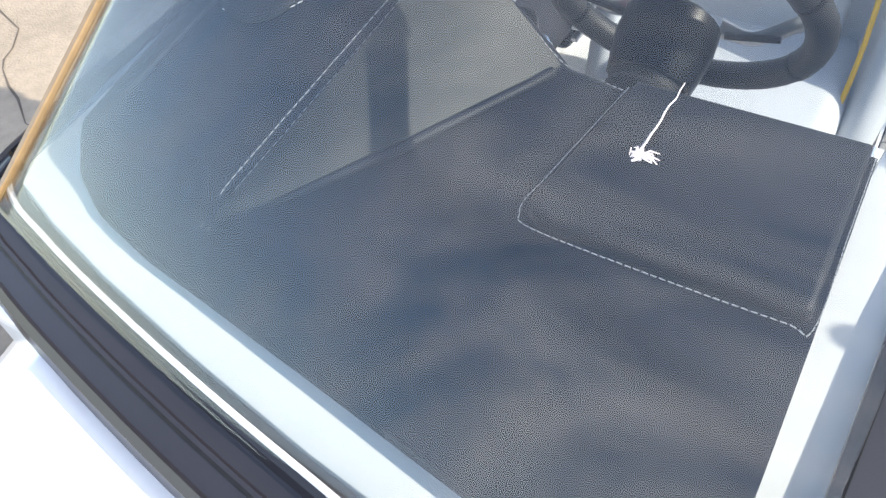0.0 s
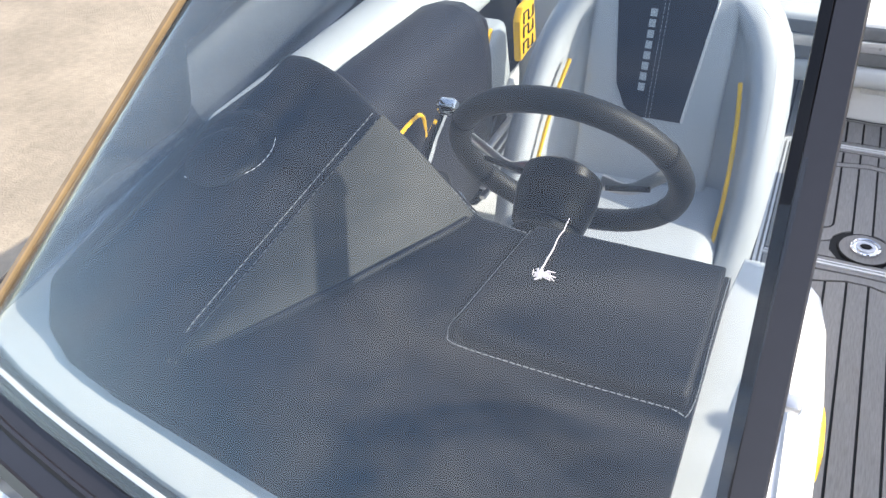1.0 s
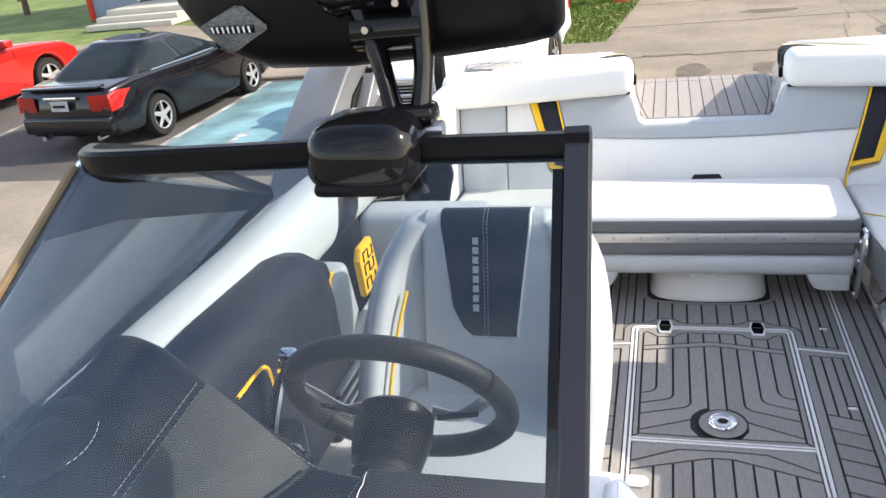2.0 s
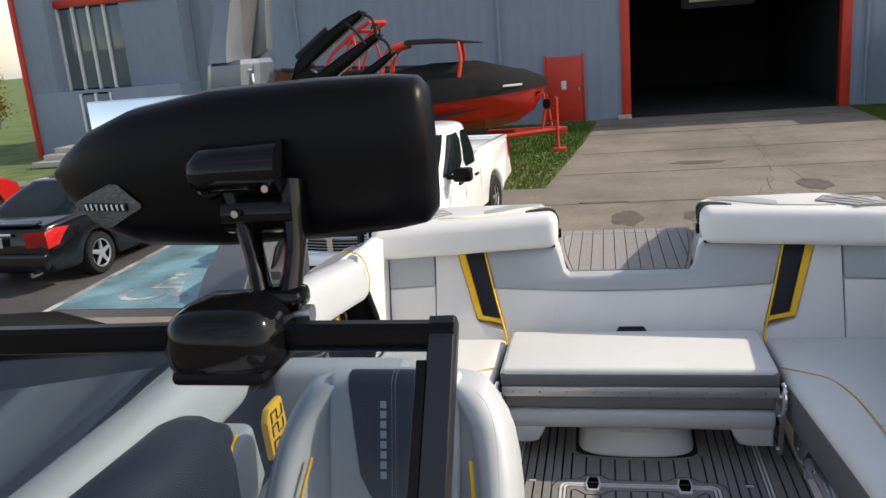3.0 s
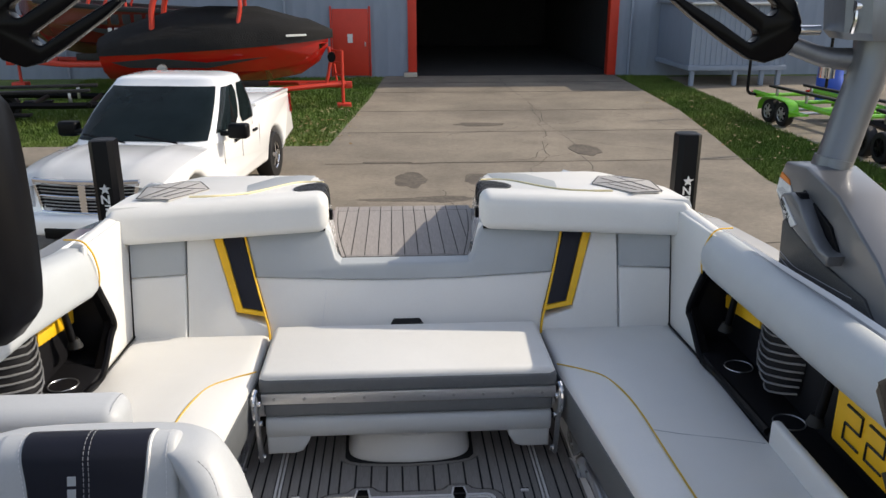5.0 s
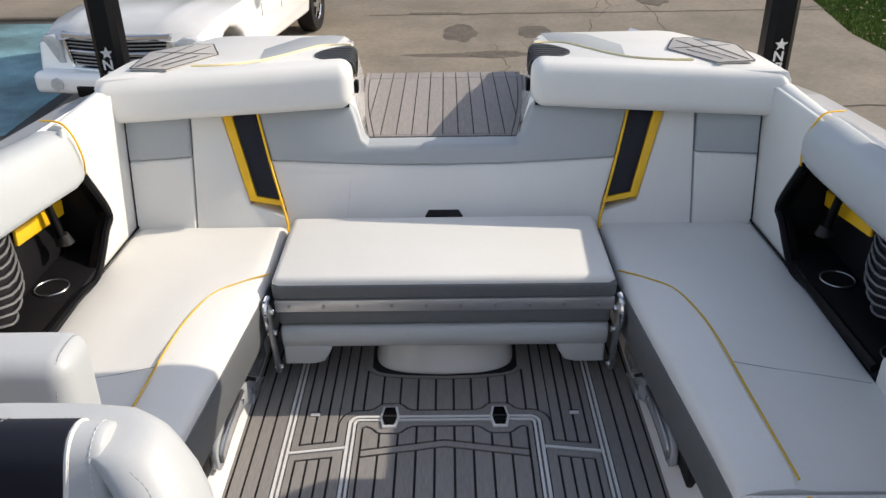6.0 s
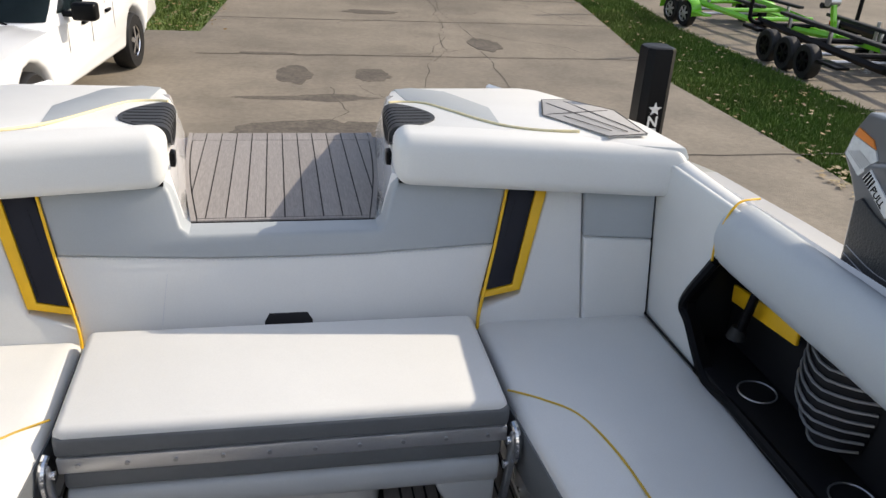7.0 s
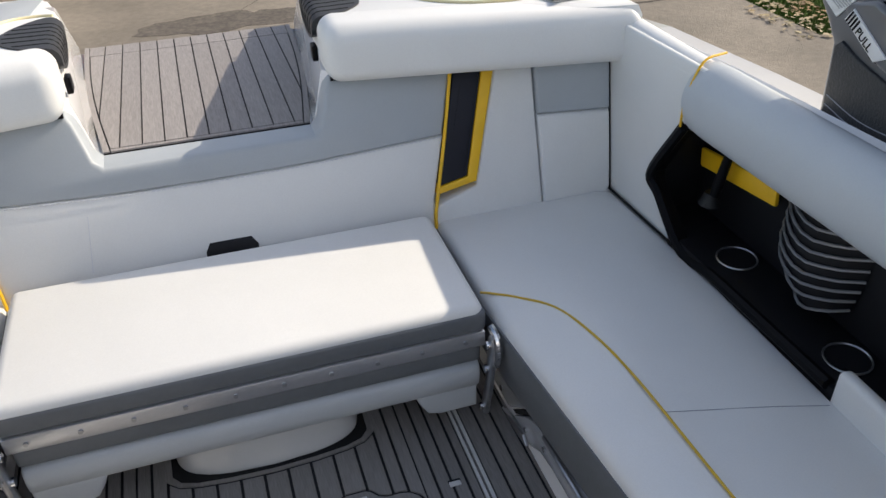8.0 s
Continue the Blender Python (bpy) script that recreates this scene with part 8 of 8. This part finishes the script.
    for k in range(8):
        z = 0.645 + 0.039 * k
        part("grille_bar", lean_in(strip(4.44, 4.482, -0.59, 0.59, z, z + 0.013, 0.004)), "steel_dull", g)


def sedan(name, lab, x, y, yaw, scale, mat, far=False):
    m = frame_of(x, y, yaw, scale)
    t = thing(name, lab, "car", tuple(m.translation))
    out = [(-1.02, 0.42), (-1.05, 0.62), (-1.02, 0.88), (-0.95, 0.98), (-0.45, 1.03), (0.3, 1.02), (2.2, 0.98), (2.75, 0.93), (3.3, 0.84), (3.62, 0.70), (3.70, 0.5), (3.62, 0.28), (3.18, 0.24)]
    for k in range(9):
        a = math.pi * k / 8
        out.append((2.73 + 0.38 * math.cos(a), 0.33 + 0.38 * math.sin(a)))
    out += [(2.3, 0.20), (0.43, 0.20)]
    for k in range(9):
        a = math.pi * k / 8
        out.append((0.0 + 0.38 * math.cos(a), 0.33 + 0.38 * math.sin(a)))
    out += [(-0.45, 0.26), (-0.95, 0.28)]
    bm = bmesh.new()
    prism(bm, out, -0.91, 0.91, "y", 0.06, 3)
    for v in bm.verts:
        z = v.co.z
        v.co.y *= 1.0 - (0.12 * max(0.0, z - 0.65) + 0.06 * max(0.0, 0.5 - z))
        e = max(0.0, -0.75 - v.co.x) + max(0.0, v.co.x - 3.1) * 0.8
        v.co.y *= 1.0 - 0.35 * e
    part("body", moved(bm, m), mat, t, angle=45)
    cabin(t, m, (2.42, -0.62, 0.82, 0.96), (1.22, 0.30, 0.57, 1.40), mat, 0.05,
          [("windscreen", "dark windscreen", 0.10, 0.94, -40, 40), ("rear_window", "dark rear window", 0.12, 0.94, 138, 222)]
          + [(n, "dark side window", 0.16, 0.92, a, b) for n, a, b in (("front_window", 60, 89.99), ("rear_side_window", 90.01, 118), ("front_window", -89.99, -60), ("rear_side_window", -118, -90.01))])
    for sg in (-1, 1):
        bm = bmesh.new()
        tube(bm, [(1.85, sg * 0.838, 1.02), (1.0, sg * 0.842, 1.02), (0.05, sg * 0.838, 1.025)], 0.010, 6)
        part("window_trim", moved(bm, m), "chrome", t, "chrome window trim")
        for u in (1.15, 0.2):
            part("door_handle", moved(box((u, sg * 0.865, 0.86), (u + 0.18, sg * 0.89, 0.89), 0.008), m), mat, t)
        for u in (1.02, 2.1, -0.02):
            bm = bmesh.new()
            tube(bm, [(u, sg * 0.902, 0.30), (u, sg * 0.905, 0.6), (u, sg * 0.865, 0.98)], 0.005, 5)
            part("door_gap", moved(bm, m), "rubber", t)
        part("door_mirror", moved(box((1.85, sg * 0.84, 0.98), (2.02, sg * 1.02, 1.10), 0.03, 3), m), mat, t)
        lm = bmesh.new()
        prism(lm, [(-1.0, 0.66), (-1.0, 0.90), (-0.86, 0.93), (-0.55, 0.90), (-0.70, 0.80), (-0.82, 0.68)], 0.0, 0.03, "y", 0.008, 2)
        for v in lm.verts:
            u, w, z = v.co
            v.co = (u - 0.035 * (u < -0.9), sg * (0.845 + 0.06 * (u + 1.0) - 0.10 * (z - 0.65) + w), z)
        part("tail_light", moved(lm, m), "lamp_red", t, "red wrap-round tail light")
        quad("tail_light", [(-1.058, sg * 0.50, 0.68), (-1.062, sg * 0.50, 0.90), (-1.03, sg * 0.83, 0.91), (-1.03, sg * 0.83, 0.67)], m, "lamp_red", t, "red tail light", 0.03)
        part("exhaust", moved(tube(bmesh.new(), [(-1.06, sg * 0.52, 0.27), (-0.9, sg * 0.52, 0.27)], 0.04, 12), m), "chrome", t, "chrome exhaust tip")
        for u in (0.0, 2.73):
            wheel(t, m, u, sg * 0.80, sg, 0.33, 0.225, 0.21, 5)
    part("boot_spoiler", moved(box((-1.06, -0.70, 1.0), (-0.86, 0.70, 1.035), 0.014, 2), m), mat, t)
    part("rear_bumper", moved(box((-1.10, -0.82, 0.34), (-0.95, 0.82, 0.60), 0.05, 3), m), mat, t)
    pl = quad("number_plate", [(-1.12, -0.16, 0.70), (-1.12, 0.16, 0.70), (-1.11, 0.16, 0.85), (-1.11, -0.16, 0.85)], m, "white_paint", t, "white plate with a dark bar", 0.01)
    part("plate_bar", moved(box((-1.133, -0.11, 0.755), (-1.122, 0.11, 0.795), 0.002), m), "dash_leather", pl)
    part("boot_trim", moved(box((-1.085, -0.30, 0.86), (-1.055, 0.30, 0.90), 0.006), m), "chrome", t)


def moored_boat(name, lab, m, hull_mat, covered, tower):
    b = thing(name, lab, "boat", tuple(m.translation))
    secs = []
    for u, w, deck, keel in ((-3.2, 1.15, 1.55, 0.75), (-2.0, 1.22, 1.58, 0.7), (0.0, 1.24, 1.66, 0.68), (1.5, 1.12, 1.74, 0.72), (2.5, 0.8, 1.80, 0.85), (3.1, 0.42, 1.84, 1.15), (3.4, 0.06, 1.86, 1.55)):
        secs.append([(u, -w, deck), (u, -w * 0.97, deck - 0.25), (u, -w * 0.72, keel + 0.3), (u, 0, keel), (u, w * 0.72, keel + 0.3), (u, w * 0.97, deck - 0.25), (u, w, deck)])
    part("hull", moved(loft(bmesh.new(), secs), m), hull_mat, b, angle=35)
    for sg in (-1, 1):
        bm = bmesh.new()
        prism(bm, [(-2.4, 1.15), (-0.2, 1.12), (1.6, 1.36), (-0.2, 1.25), (-1.6, 1.36), (-2.9, 1.28)], 0.0, 0.012, "y")
        for v in bm.verts:
            u, y, z = v.co
            w = 1.215 - 0.02 * abs(u) - 0.35 * (1.35 - z) * (z < 1.4)
            v.co.y = sg * (w + y + 0.01)
        part("hull_graphic", moved(bm, m), "cover_cloth", b, "dark hull graphic")
    if covered:
        secs = []
        for u, w, base, h in ((-3.25, 1.18, 1.50, 0.34), (-2.6, 1.25, 1.52, 0.56), (-1.8, 1.27, 1.54, 0.70), (-1.0, 1.28, 1.57, 0.83), (-0.2, 1.28, 1.60, 0.88), (0.5, 1.25, 1.63, 0.84), (1.3, 1.19, 1.67, 0.76), (2.1, 1.02, 1.71, 0.58), (2.8, 0.70, 1.75, 0.40), (3.3, 0.32, 1.78, 0.22), (3.55, 0.08, 1.80, 0.10)):
            ring = []
            for k in range(13):
                a = math.pi * k / 12
                sag = 0.07 * noise.noise((u * 1.7, k * 0.9, 2.0)) + 0.03 * noise.noise((u * 4.1, k * 1.7, 5.0))
                ring.append((u, -w * math.cos(a) * (1.0 if 0 < k < 12 else 1.01), base - (0.08 if k in (0, 12) else 0) + (h + sag) * math.sin(a) ** 0.8))
            secs.append(ring)
        bm = loft(bmesh.new(), secs, closed_ring=False)
        bmesh.ops.solidify(bm, geom=bm.faces[:], thickness=0.015)
        part("cover", moved(bm, m), "cover_cloth", b, "black fabric boat cover", angle=60)
        for sg in (-1, 1):
            tb = bmesh.new()
            tube(tb, smooth_line([(-1.7, sg * 1.0, 1.9), (-1.62, sg * 0.98, 2.5), (-1.35, sg * 0.92, 2.88), (-0.9, sg * 0.85, 2.98)], 4), 0.085, 8)
            part("tower_tube", moved(tb, m), "red_paint", b, "red tower tube")
            tb = bmesh.new()
            tube(tb, smooth_line([(0.75, sg * 1.0, 2.1), (0.85, sg * 0.95, 2.5), (0.8, sg * 0.85, 2.95)], 4), 0.06, 8)
            part("tower_tube", moved(tb, m), "red_paint", b, "red tower tube")
            part("cover_mark", moved(box((2.1, sg * 0.9, 1.80), (2.75, sg * 0.93, 1.85), 0.004, 1, Matrix.Rotation(radians(-sg * 24), 3, "Z")), m), "white_paint", b)
    if covered:
        bm = bmesh.new()
        prism(bm, [(-1.1, 2.98), (-0.8, 3.10), (0.2, 3.08), (1.5, 2.92), (1.55, 2.89), (0.2, 2.95)], -0.85, 0.85, "y", 0.02, 2)
        part("bimini", moved(bm, m), "cover_cloth", b, "black folded bimini top")
    if tower:
        for sg in (-1, 1):
            part("tower_tube", moved(tube(bmesh.new(), smooth_line([(0.75, sg * 1.0, 1.72), (0.55, sg * 0.95, 2.02), (0.1, sg * 0.85, 2.28), (-0.5, sg * 0.8, 2.55), (-0.85, sg * 0.75, 2.68)], 4), 0.05, 8), m), "red_paint", b, "red tower tube")
            part("tower_tube", moved(tube(bmesh.new(), smooth_line([(-0.45, sg * 1.05, 1.7), (-0.40, sg * 0.95, 2.1), (-0.25, sg * 0.85, 2.42)], 4), 0.04, 8), m), "red_paint", b, "red tower tube")
            part("tower_tube", moved(tube(bmesh.new(), [(0.25, sg * 1.0, 1.7), (-0.25, sg * 0.85, 2.40)], 0.035, 8), m), "red_paint", b, "red tower tube")
        for u, z in ((0.1, 2.28), (-0.4, 2.50), (-0.85, 2.68)):
            part("tower_bar", moved(tube(bmesh.new(), [(u, -0.8, z), (u, 0.8, z)], 0.04, 8), m), "red_paint", b, "red cross bar")
        for sg in (-1, 1):
            part("rub_rail", moved(tube(bmesh.new(), [(-3.2, sg * 1.17, 1.56), (0.0, sg * 1.26, 1.67), (1.5, sg * 1.14, 1.75), (2.5, sg * 0.82, 1.81)], 0.05, 6), m), "cover_cloth", b, "black rub rail")
            for q in range(7):
                part("mark", moved(box((-1.7 + 0.36 * q, sg * 1.19, 1.36), (-1.45 + 0.36 * q, sg * 1.235, 1.56), 0.02, 1), m), "cover_cloth", b, "black block mark on the hull")
                part("mark", moved(box((-1.2 + 0.2 * q, sg * 1.17, 1.22), (-1.08 + 0.2 * q, sg * 1.20, 1.29), 0.004, 1), m), "white_paint", b, "small white mark")
        rk = bmesh.new()
        tube(rk, [(-0.3 + 0.16 * math.cos(a * 0.4), -1.15, 2.5 + 0.16 * math.sin(a * 0.4)) for a in range(16)], 0.03, 6, closed=True)
        part("tower_speaker", moved(rk, m), "gloss_black", b)
    # trailer under the hull
    t = thing("boat_trailer", "red steel boat trailer with a tall red jack", "trailer", tuple(m.translation), "trailers under the red boats")
    for sg in (-1, 1):
        part("rail", moved(tube(bmesh.new(), [(-3.0, sg * 0.85, 0.55), (1.8, sg * 0.8, 0.55), (3.9, 0.05 * sg, 0.6)], 0.06, 8), m), "red_paint", t)
        for u in (-1.6, -0.75):
            wheel(t, m, u, sg * 1.05, sg, 0.34, 0.2, 0.22, 5)
        part("fender", moved(box((-2.05, sg * 0.95, 0.70), (-0.30, sg * 1.2, 0.76), 0.02), m), "red_paint", t)
        part("bunk", moved(box((-2.6, sg * 0.5, 0.62), (1.5, sg * 0.62, 0.76), 0.01), m), "rubber", t)
    part("tongue", moved(tube(bmesh.new(), [(2.4, 0, 0.58), (3.95, 0, 0.55)], 0.06, 8), m), "red_paint", t)
    part("coupler", moved(box((3.85, -0.1, 0.48), (4.1, 0.1, 0.64), 0.02), m), "red_paint", t)
    part("winch_post", moved(tube(bmesh.new(), [(3.3, 0, 0.6), (3.45, 0, 1.15), (3.4, 0, 1.5)], 0.05, 8), m), "red_paint", t)
    part("winch", moved(disc(bmesh.new(), (3.48, 0, 1.25), 0.13, 0.16, (0, 1, 0), 14), m), "satin_black", t)
    part("jack", moved(tube(bmesh.new(), [(3.8, -0.12, 0.12), (3.8, -0.12, 1.4)], 0.05, 8), m), "red_paint", t)
    part("jack_foot", moved(box((3.6, -0.3, 0.0), (4.05, 0.06, 0.12), 0.02), m), "red_paint", t)
    part("ladder", moved(tube(bmesh.new(), [(3.65, 0.25, 0.55), (3.5, 0.25, 1.45)], 0.035, 8), m), "red_paint", t)
    for z in (0.8, 1.1, 1.4):
        part("rung", moved(tube(bmesh.new(), [(3.63 - 0.14 * (z - 0.6), 0.25, z), (3.78, -0.12, z)], 0.025, 6), m), "red_paint", t)


def low_trailer(name, lab, m, mat, axles, guides, gap=0.62):
    t = thing(name, lab, "trailer", tuple(m.translation))
    half = gap * (axles - 1) / 2
    for sg in (-1, 1):
        part("rail", moved(tube(bmesh.new(), smooth_line([(-2.7, sg * 0.84, 0.60), (-0.5, sg * 0.84, 0.56), (1.2, sg * 0.68, 0.5), (2.9, sg * 0.08, 0.5)], 4), 0.065, 4, flat=0.6, side=(0, 1, 0)), m), mat, t)
        part("bunk", moved(box((-2.5, sg * 0.48 - 0.07, 0.74), (1.1, sg * 0.48 + 0.07, 0.80), 0.012, 2), m), "rubber", t, "carpeted bunk board")
        for u in (-2.2, -0.9, 0.7):
            part("bunk_post", moved(box((u - 0.03, sg * 0.48 - 0.025, 0.5), (u + 0.03, sg * 0.48 + 0.025, 0.745), 0.004), m), "steel_dull", t)
        for k in range(axles):
            wheel(t, m, -1.2 + gap * k - half, sg * 1.02, sg, 0.29, 0.185, 0.20, 6, "aluminium" if mat == "green_paint" else "satin_black")
        # fender: a bent sheet with a skirt that follows the wheels
        rows = []
        for k in range(13):
            a = math.pi * k / 12
            u = -1.2 - math.copysign(abs(math.cos(a)) ** 0.6, math.cos(a)) * (half + 0.40)
            z = 0.30 + 0.36 * math.sin(a) ** 0.6
            rows.append([(u, sg * 0.90, z), (u, sg * 1.14, z), (u, sg * 1.16, z - 0.02), (u, sg * 1.155, z - 0.03), (u, sg * 1.13, z - 0.015), (u, sg * 0.90, z - 0.015)])
        if mat == "green_paint":
            part("fender", moved(loft(bmesh.new(), rows), m), mat, t, "green steel fender", angle=50)
            part("step_plate", moved(box((-1.2 + half + 0.38, sg * 0.92, 0.36), (-1.2 + half + 0.85, sg * 1.14, 0.40), 0.01), m), mat, t)
        else:
            part("step_plate", moved(box((-1.2 + half + 0.36, sg * 0.88, 0.36), (-1.2 + half + 0.95, sg * 1.12, 0.41), 0.01), m), mat, t)
            part("step_plate", moved(box((-1.2 - half - 0.9, sg * 0.88, 0.46), (-1.2 - half - 0.34, sg * 1.12, 0.52), 0.01), m), mat, t)
        if guides:
            part("guide_post", moved(tube(bmesh.new(), smooth_line([(-2.55, sg * 0.84, 0.55), (-2.55, sg * 1.08, 0.62), (-2.55, sg * 1.12, 0.9), (-2.55, sg * 1.12, 2.1)], 4), 0.04, 8), m), "satin_black", t, "black sleeved guide post")
        part("tail_lamp", moved(box((-2.76, sg * 0.78 - 0.1, 0.52), (-2.69, sg * 0.78 + 0.1, 0.62), 0.01), m), "lamp_red", t, "red tail lamp")
    for u in (-2.6, -1.2, 0.0, 1.1):
        part("cross_member", moved(tube(bmesh.new(), [(u, -0.82, 0.52), (u, 0.82, 0.52)], 0.05, 8), m), mat, t)
    for k in range(axles):
        u = -1.2 + gap * k - half
        part("axle", moved(tube(bmesh.new(), [(u, -0.93, 0.29), (u, 0.93, 0.29)], 0.035, 8), m), "steel_dull", t)
    part("tongue", moved(tube(bmesh.new(), [(1.8, 0, 0.5), (4.1, 0, 0.5)], 0.065, 4), m), mat, t)
    part("coupler", moved(box((4.05, -0.07, 0.46), (4.32, 0.07, 0.57), 0.03, 2), m), "steel_dull", t, "steel coupler")
    part("jack", moved(tube(bmesh.new(), [(3.7, 0.10, 0.0), (3.7, 0.10, 0.03), (3.7, 0.10, 0.04), (3.7, 0.10, 0.95)], [0.09, 0.09, 0.035, 0.035], 10), m), "steel_dull", t, "steel tongue jack")
    part("winch_post", moved(tube(bmesh.new(), [(2.75, 0, 0.5), (2.5, 0, 1.2)], 0.06, 4), m), mat, t)
    part("winch", moved(tube(bmesh.new(), [(2.5, -0.12, 1.12), (2.5, -0.118, 1.12), (2.5, 0.118, 1.12), (2.5, 0.12, 1.12)], [0.05, 0.10, 0.10, 0.05], 12), m), "steel_dull", t, "steel winch drum")
    part("bow_roller", moved(tube(bmesh.new(), [(2.32, -0.09, 1.02), (2.32, 0.09, 1.02)], 0.06, 12), m), "rubber", t, "black rubber bow roller")


def autumn_tree(x, y, h, seed):
    rnd = random.Random(seed)
    t = thing("autumn_tree", "small tree with yellow autumn leaves on the lawn", "tree", (x, y, G))
    bm = bmesh.new()
    tips = []
    tube(bm, [(x, y, G), (x + 0.05, y, G + h * 0.3), (x, y + 0.05, G + h * 0.55), (x, y, G + h * 0.9)], [0.14, 0.11, 0.07, 0.02], 8)
    for k in range(14):
        a, z = rnd.uniform(0, 6.28), G + h * rnd.uniform(0.22, 0.75)
        e = Vector((x + math.cos(a) * h * 0.3, y + math.sin(a) * h * 0.3, z + h * rnd.uniform(0.05, 0.25)))
        tube(bm, [(x, y, z), (Vector((x, y, z)) + e) / 2 + Vector((0, 0, 0.1)), e], [0.05, 0.03, 0.01], 6)
        tips.append(e)
        tips.append((Vector((x, y, z)) + e) / 2)
    part("trunk", bm, "bark", t)
    vs, fs = [], []
    for c in tips:
        for _ in range(170):
            p = c + Vector((rnd.gauss(0, 0.32), rnd.gauss(0, 0.32), rnd.gauss(0.05, 0.26)))
            u = Vector((rnd.uniform(-1, 1), rnd.uniform(-1, 1), rnd.uniform(-1, 1))).normalized() * rnd.uniform(0.04, 0.08)
            w = u.orthogonal().normalized() * u.length * 0.6
            k = len(vs)
            vs += [tuple(p - u), tuple(p + w), tuple(p + u), tuple(p - w)]
            fs.append((k, k + 1, k + 2, k + 3))
    me = bpy.data.meshes.new("crown")
    me.from_pydata(vs, [], fs)
    me.materials.append(M["autumn_leaf"])
    ob = new("crown", me)
    ob.parent = t
    ob.matrix_parent_inverse = Matrix.Translation((x, y, G)).inverted()


pickup()
sedan("sedan", "black four-door sedan parked on the asphalt", -8.10, 7.02, -4.0, 0.93, "car_black")
sedan("red_car", "red car parked at the edge of the asphalt", -13.0, 7.2, -4.0, 1.12, "car_red")
moored_boat("covered_boat", "red wakeboard boat under a black cover on a trailer", frame_of(-4.15, 17.0, -84.0, 1.0) @ Matrix.Diagonal((0.76, 0.85, 0.97, 1)) @ Matrix.Translation((0, 0, -0.05)), "red_gel", True, False)
moored_boat("red_boat", "red and black wakeboard boat with a red tower on a trailer", frame_of(-7.2, 20.4, 84.0, 1.0) @ Matrix.Diagonal((0.86, 0.86, 1.30, 1)) @ Matrix.Translation((0, 0, 0.05)), "dark_red_gel", False, True)
low_trailer("green_trailer", "bright green empty boat trailer on the storage yard", frame_of(9.07, 13.02, 186.0, 0.86), "green_paint", 2, True, 0.60)
low_trailer("black_trailer", "black triple-axle boat trailer on the storage yard", frame_of(8.97, 8.87, 178.0, 0.92), "satin_black", 3, True, 0.64)
low_trailer("black_trailer", "black empty boat trailer near the lawn", frame_of(-7.4, 14.6, -80.0, 1.0), "satin_black", 2, False)
drum = bmesh.new()
tube(drum, [(10.9, 17.2, G), (10.9, 17.2, G + 0.3), (10.9, 17.2, G + 0.32), (10.9, 17.2, G + 0.6), (10.9, 17.2, G + 0.62), (10.9, 17.2, G + 0.9)], [0.29, 0.30, 0.31, 0.31, 0.30, 0.29], 20)
lone("plastic_drum", drum, "blue_plastic", "blue plastic drum beside the green trailer", "drum")
autumn_tree(-26.2, 26.5, 4.0, 4)
autumn_tree(-33.0, 34.0, 5.0, 9)
board = thing("sign_board", "white roadside sign board on two posts", "sign", (-35, 38, G))
part("panel", box((-36.0, 38.0, G + 0.7), (-34.2, 38.08, G + 2.2), 0.02), "white_paint", board)
for px in (-35.9, -34.3):
    part("post", box((px - 0.05, 38.08, G), (px + 0.05, 38.16, G + 2.2), 0.01), "steel_dull", board)


floor_pad()
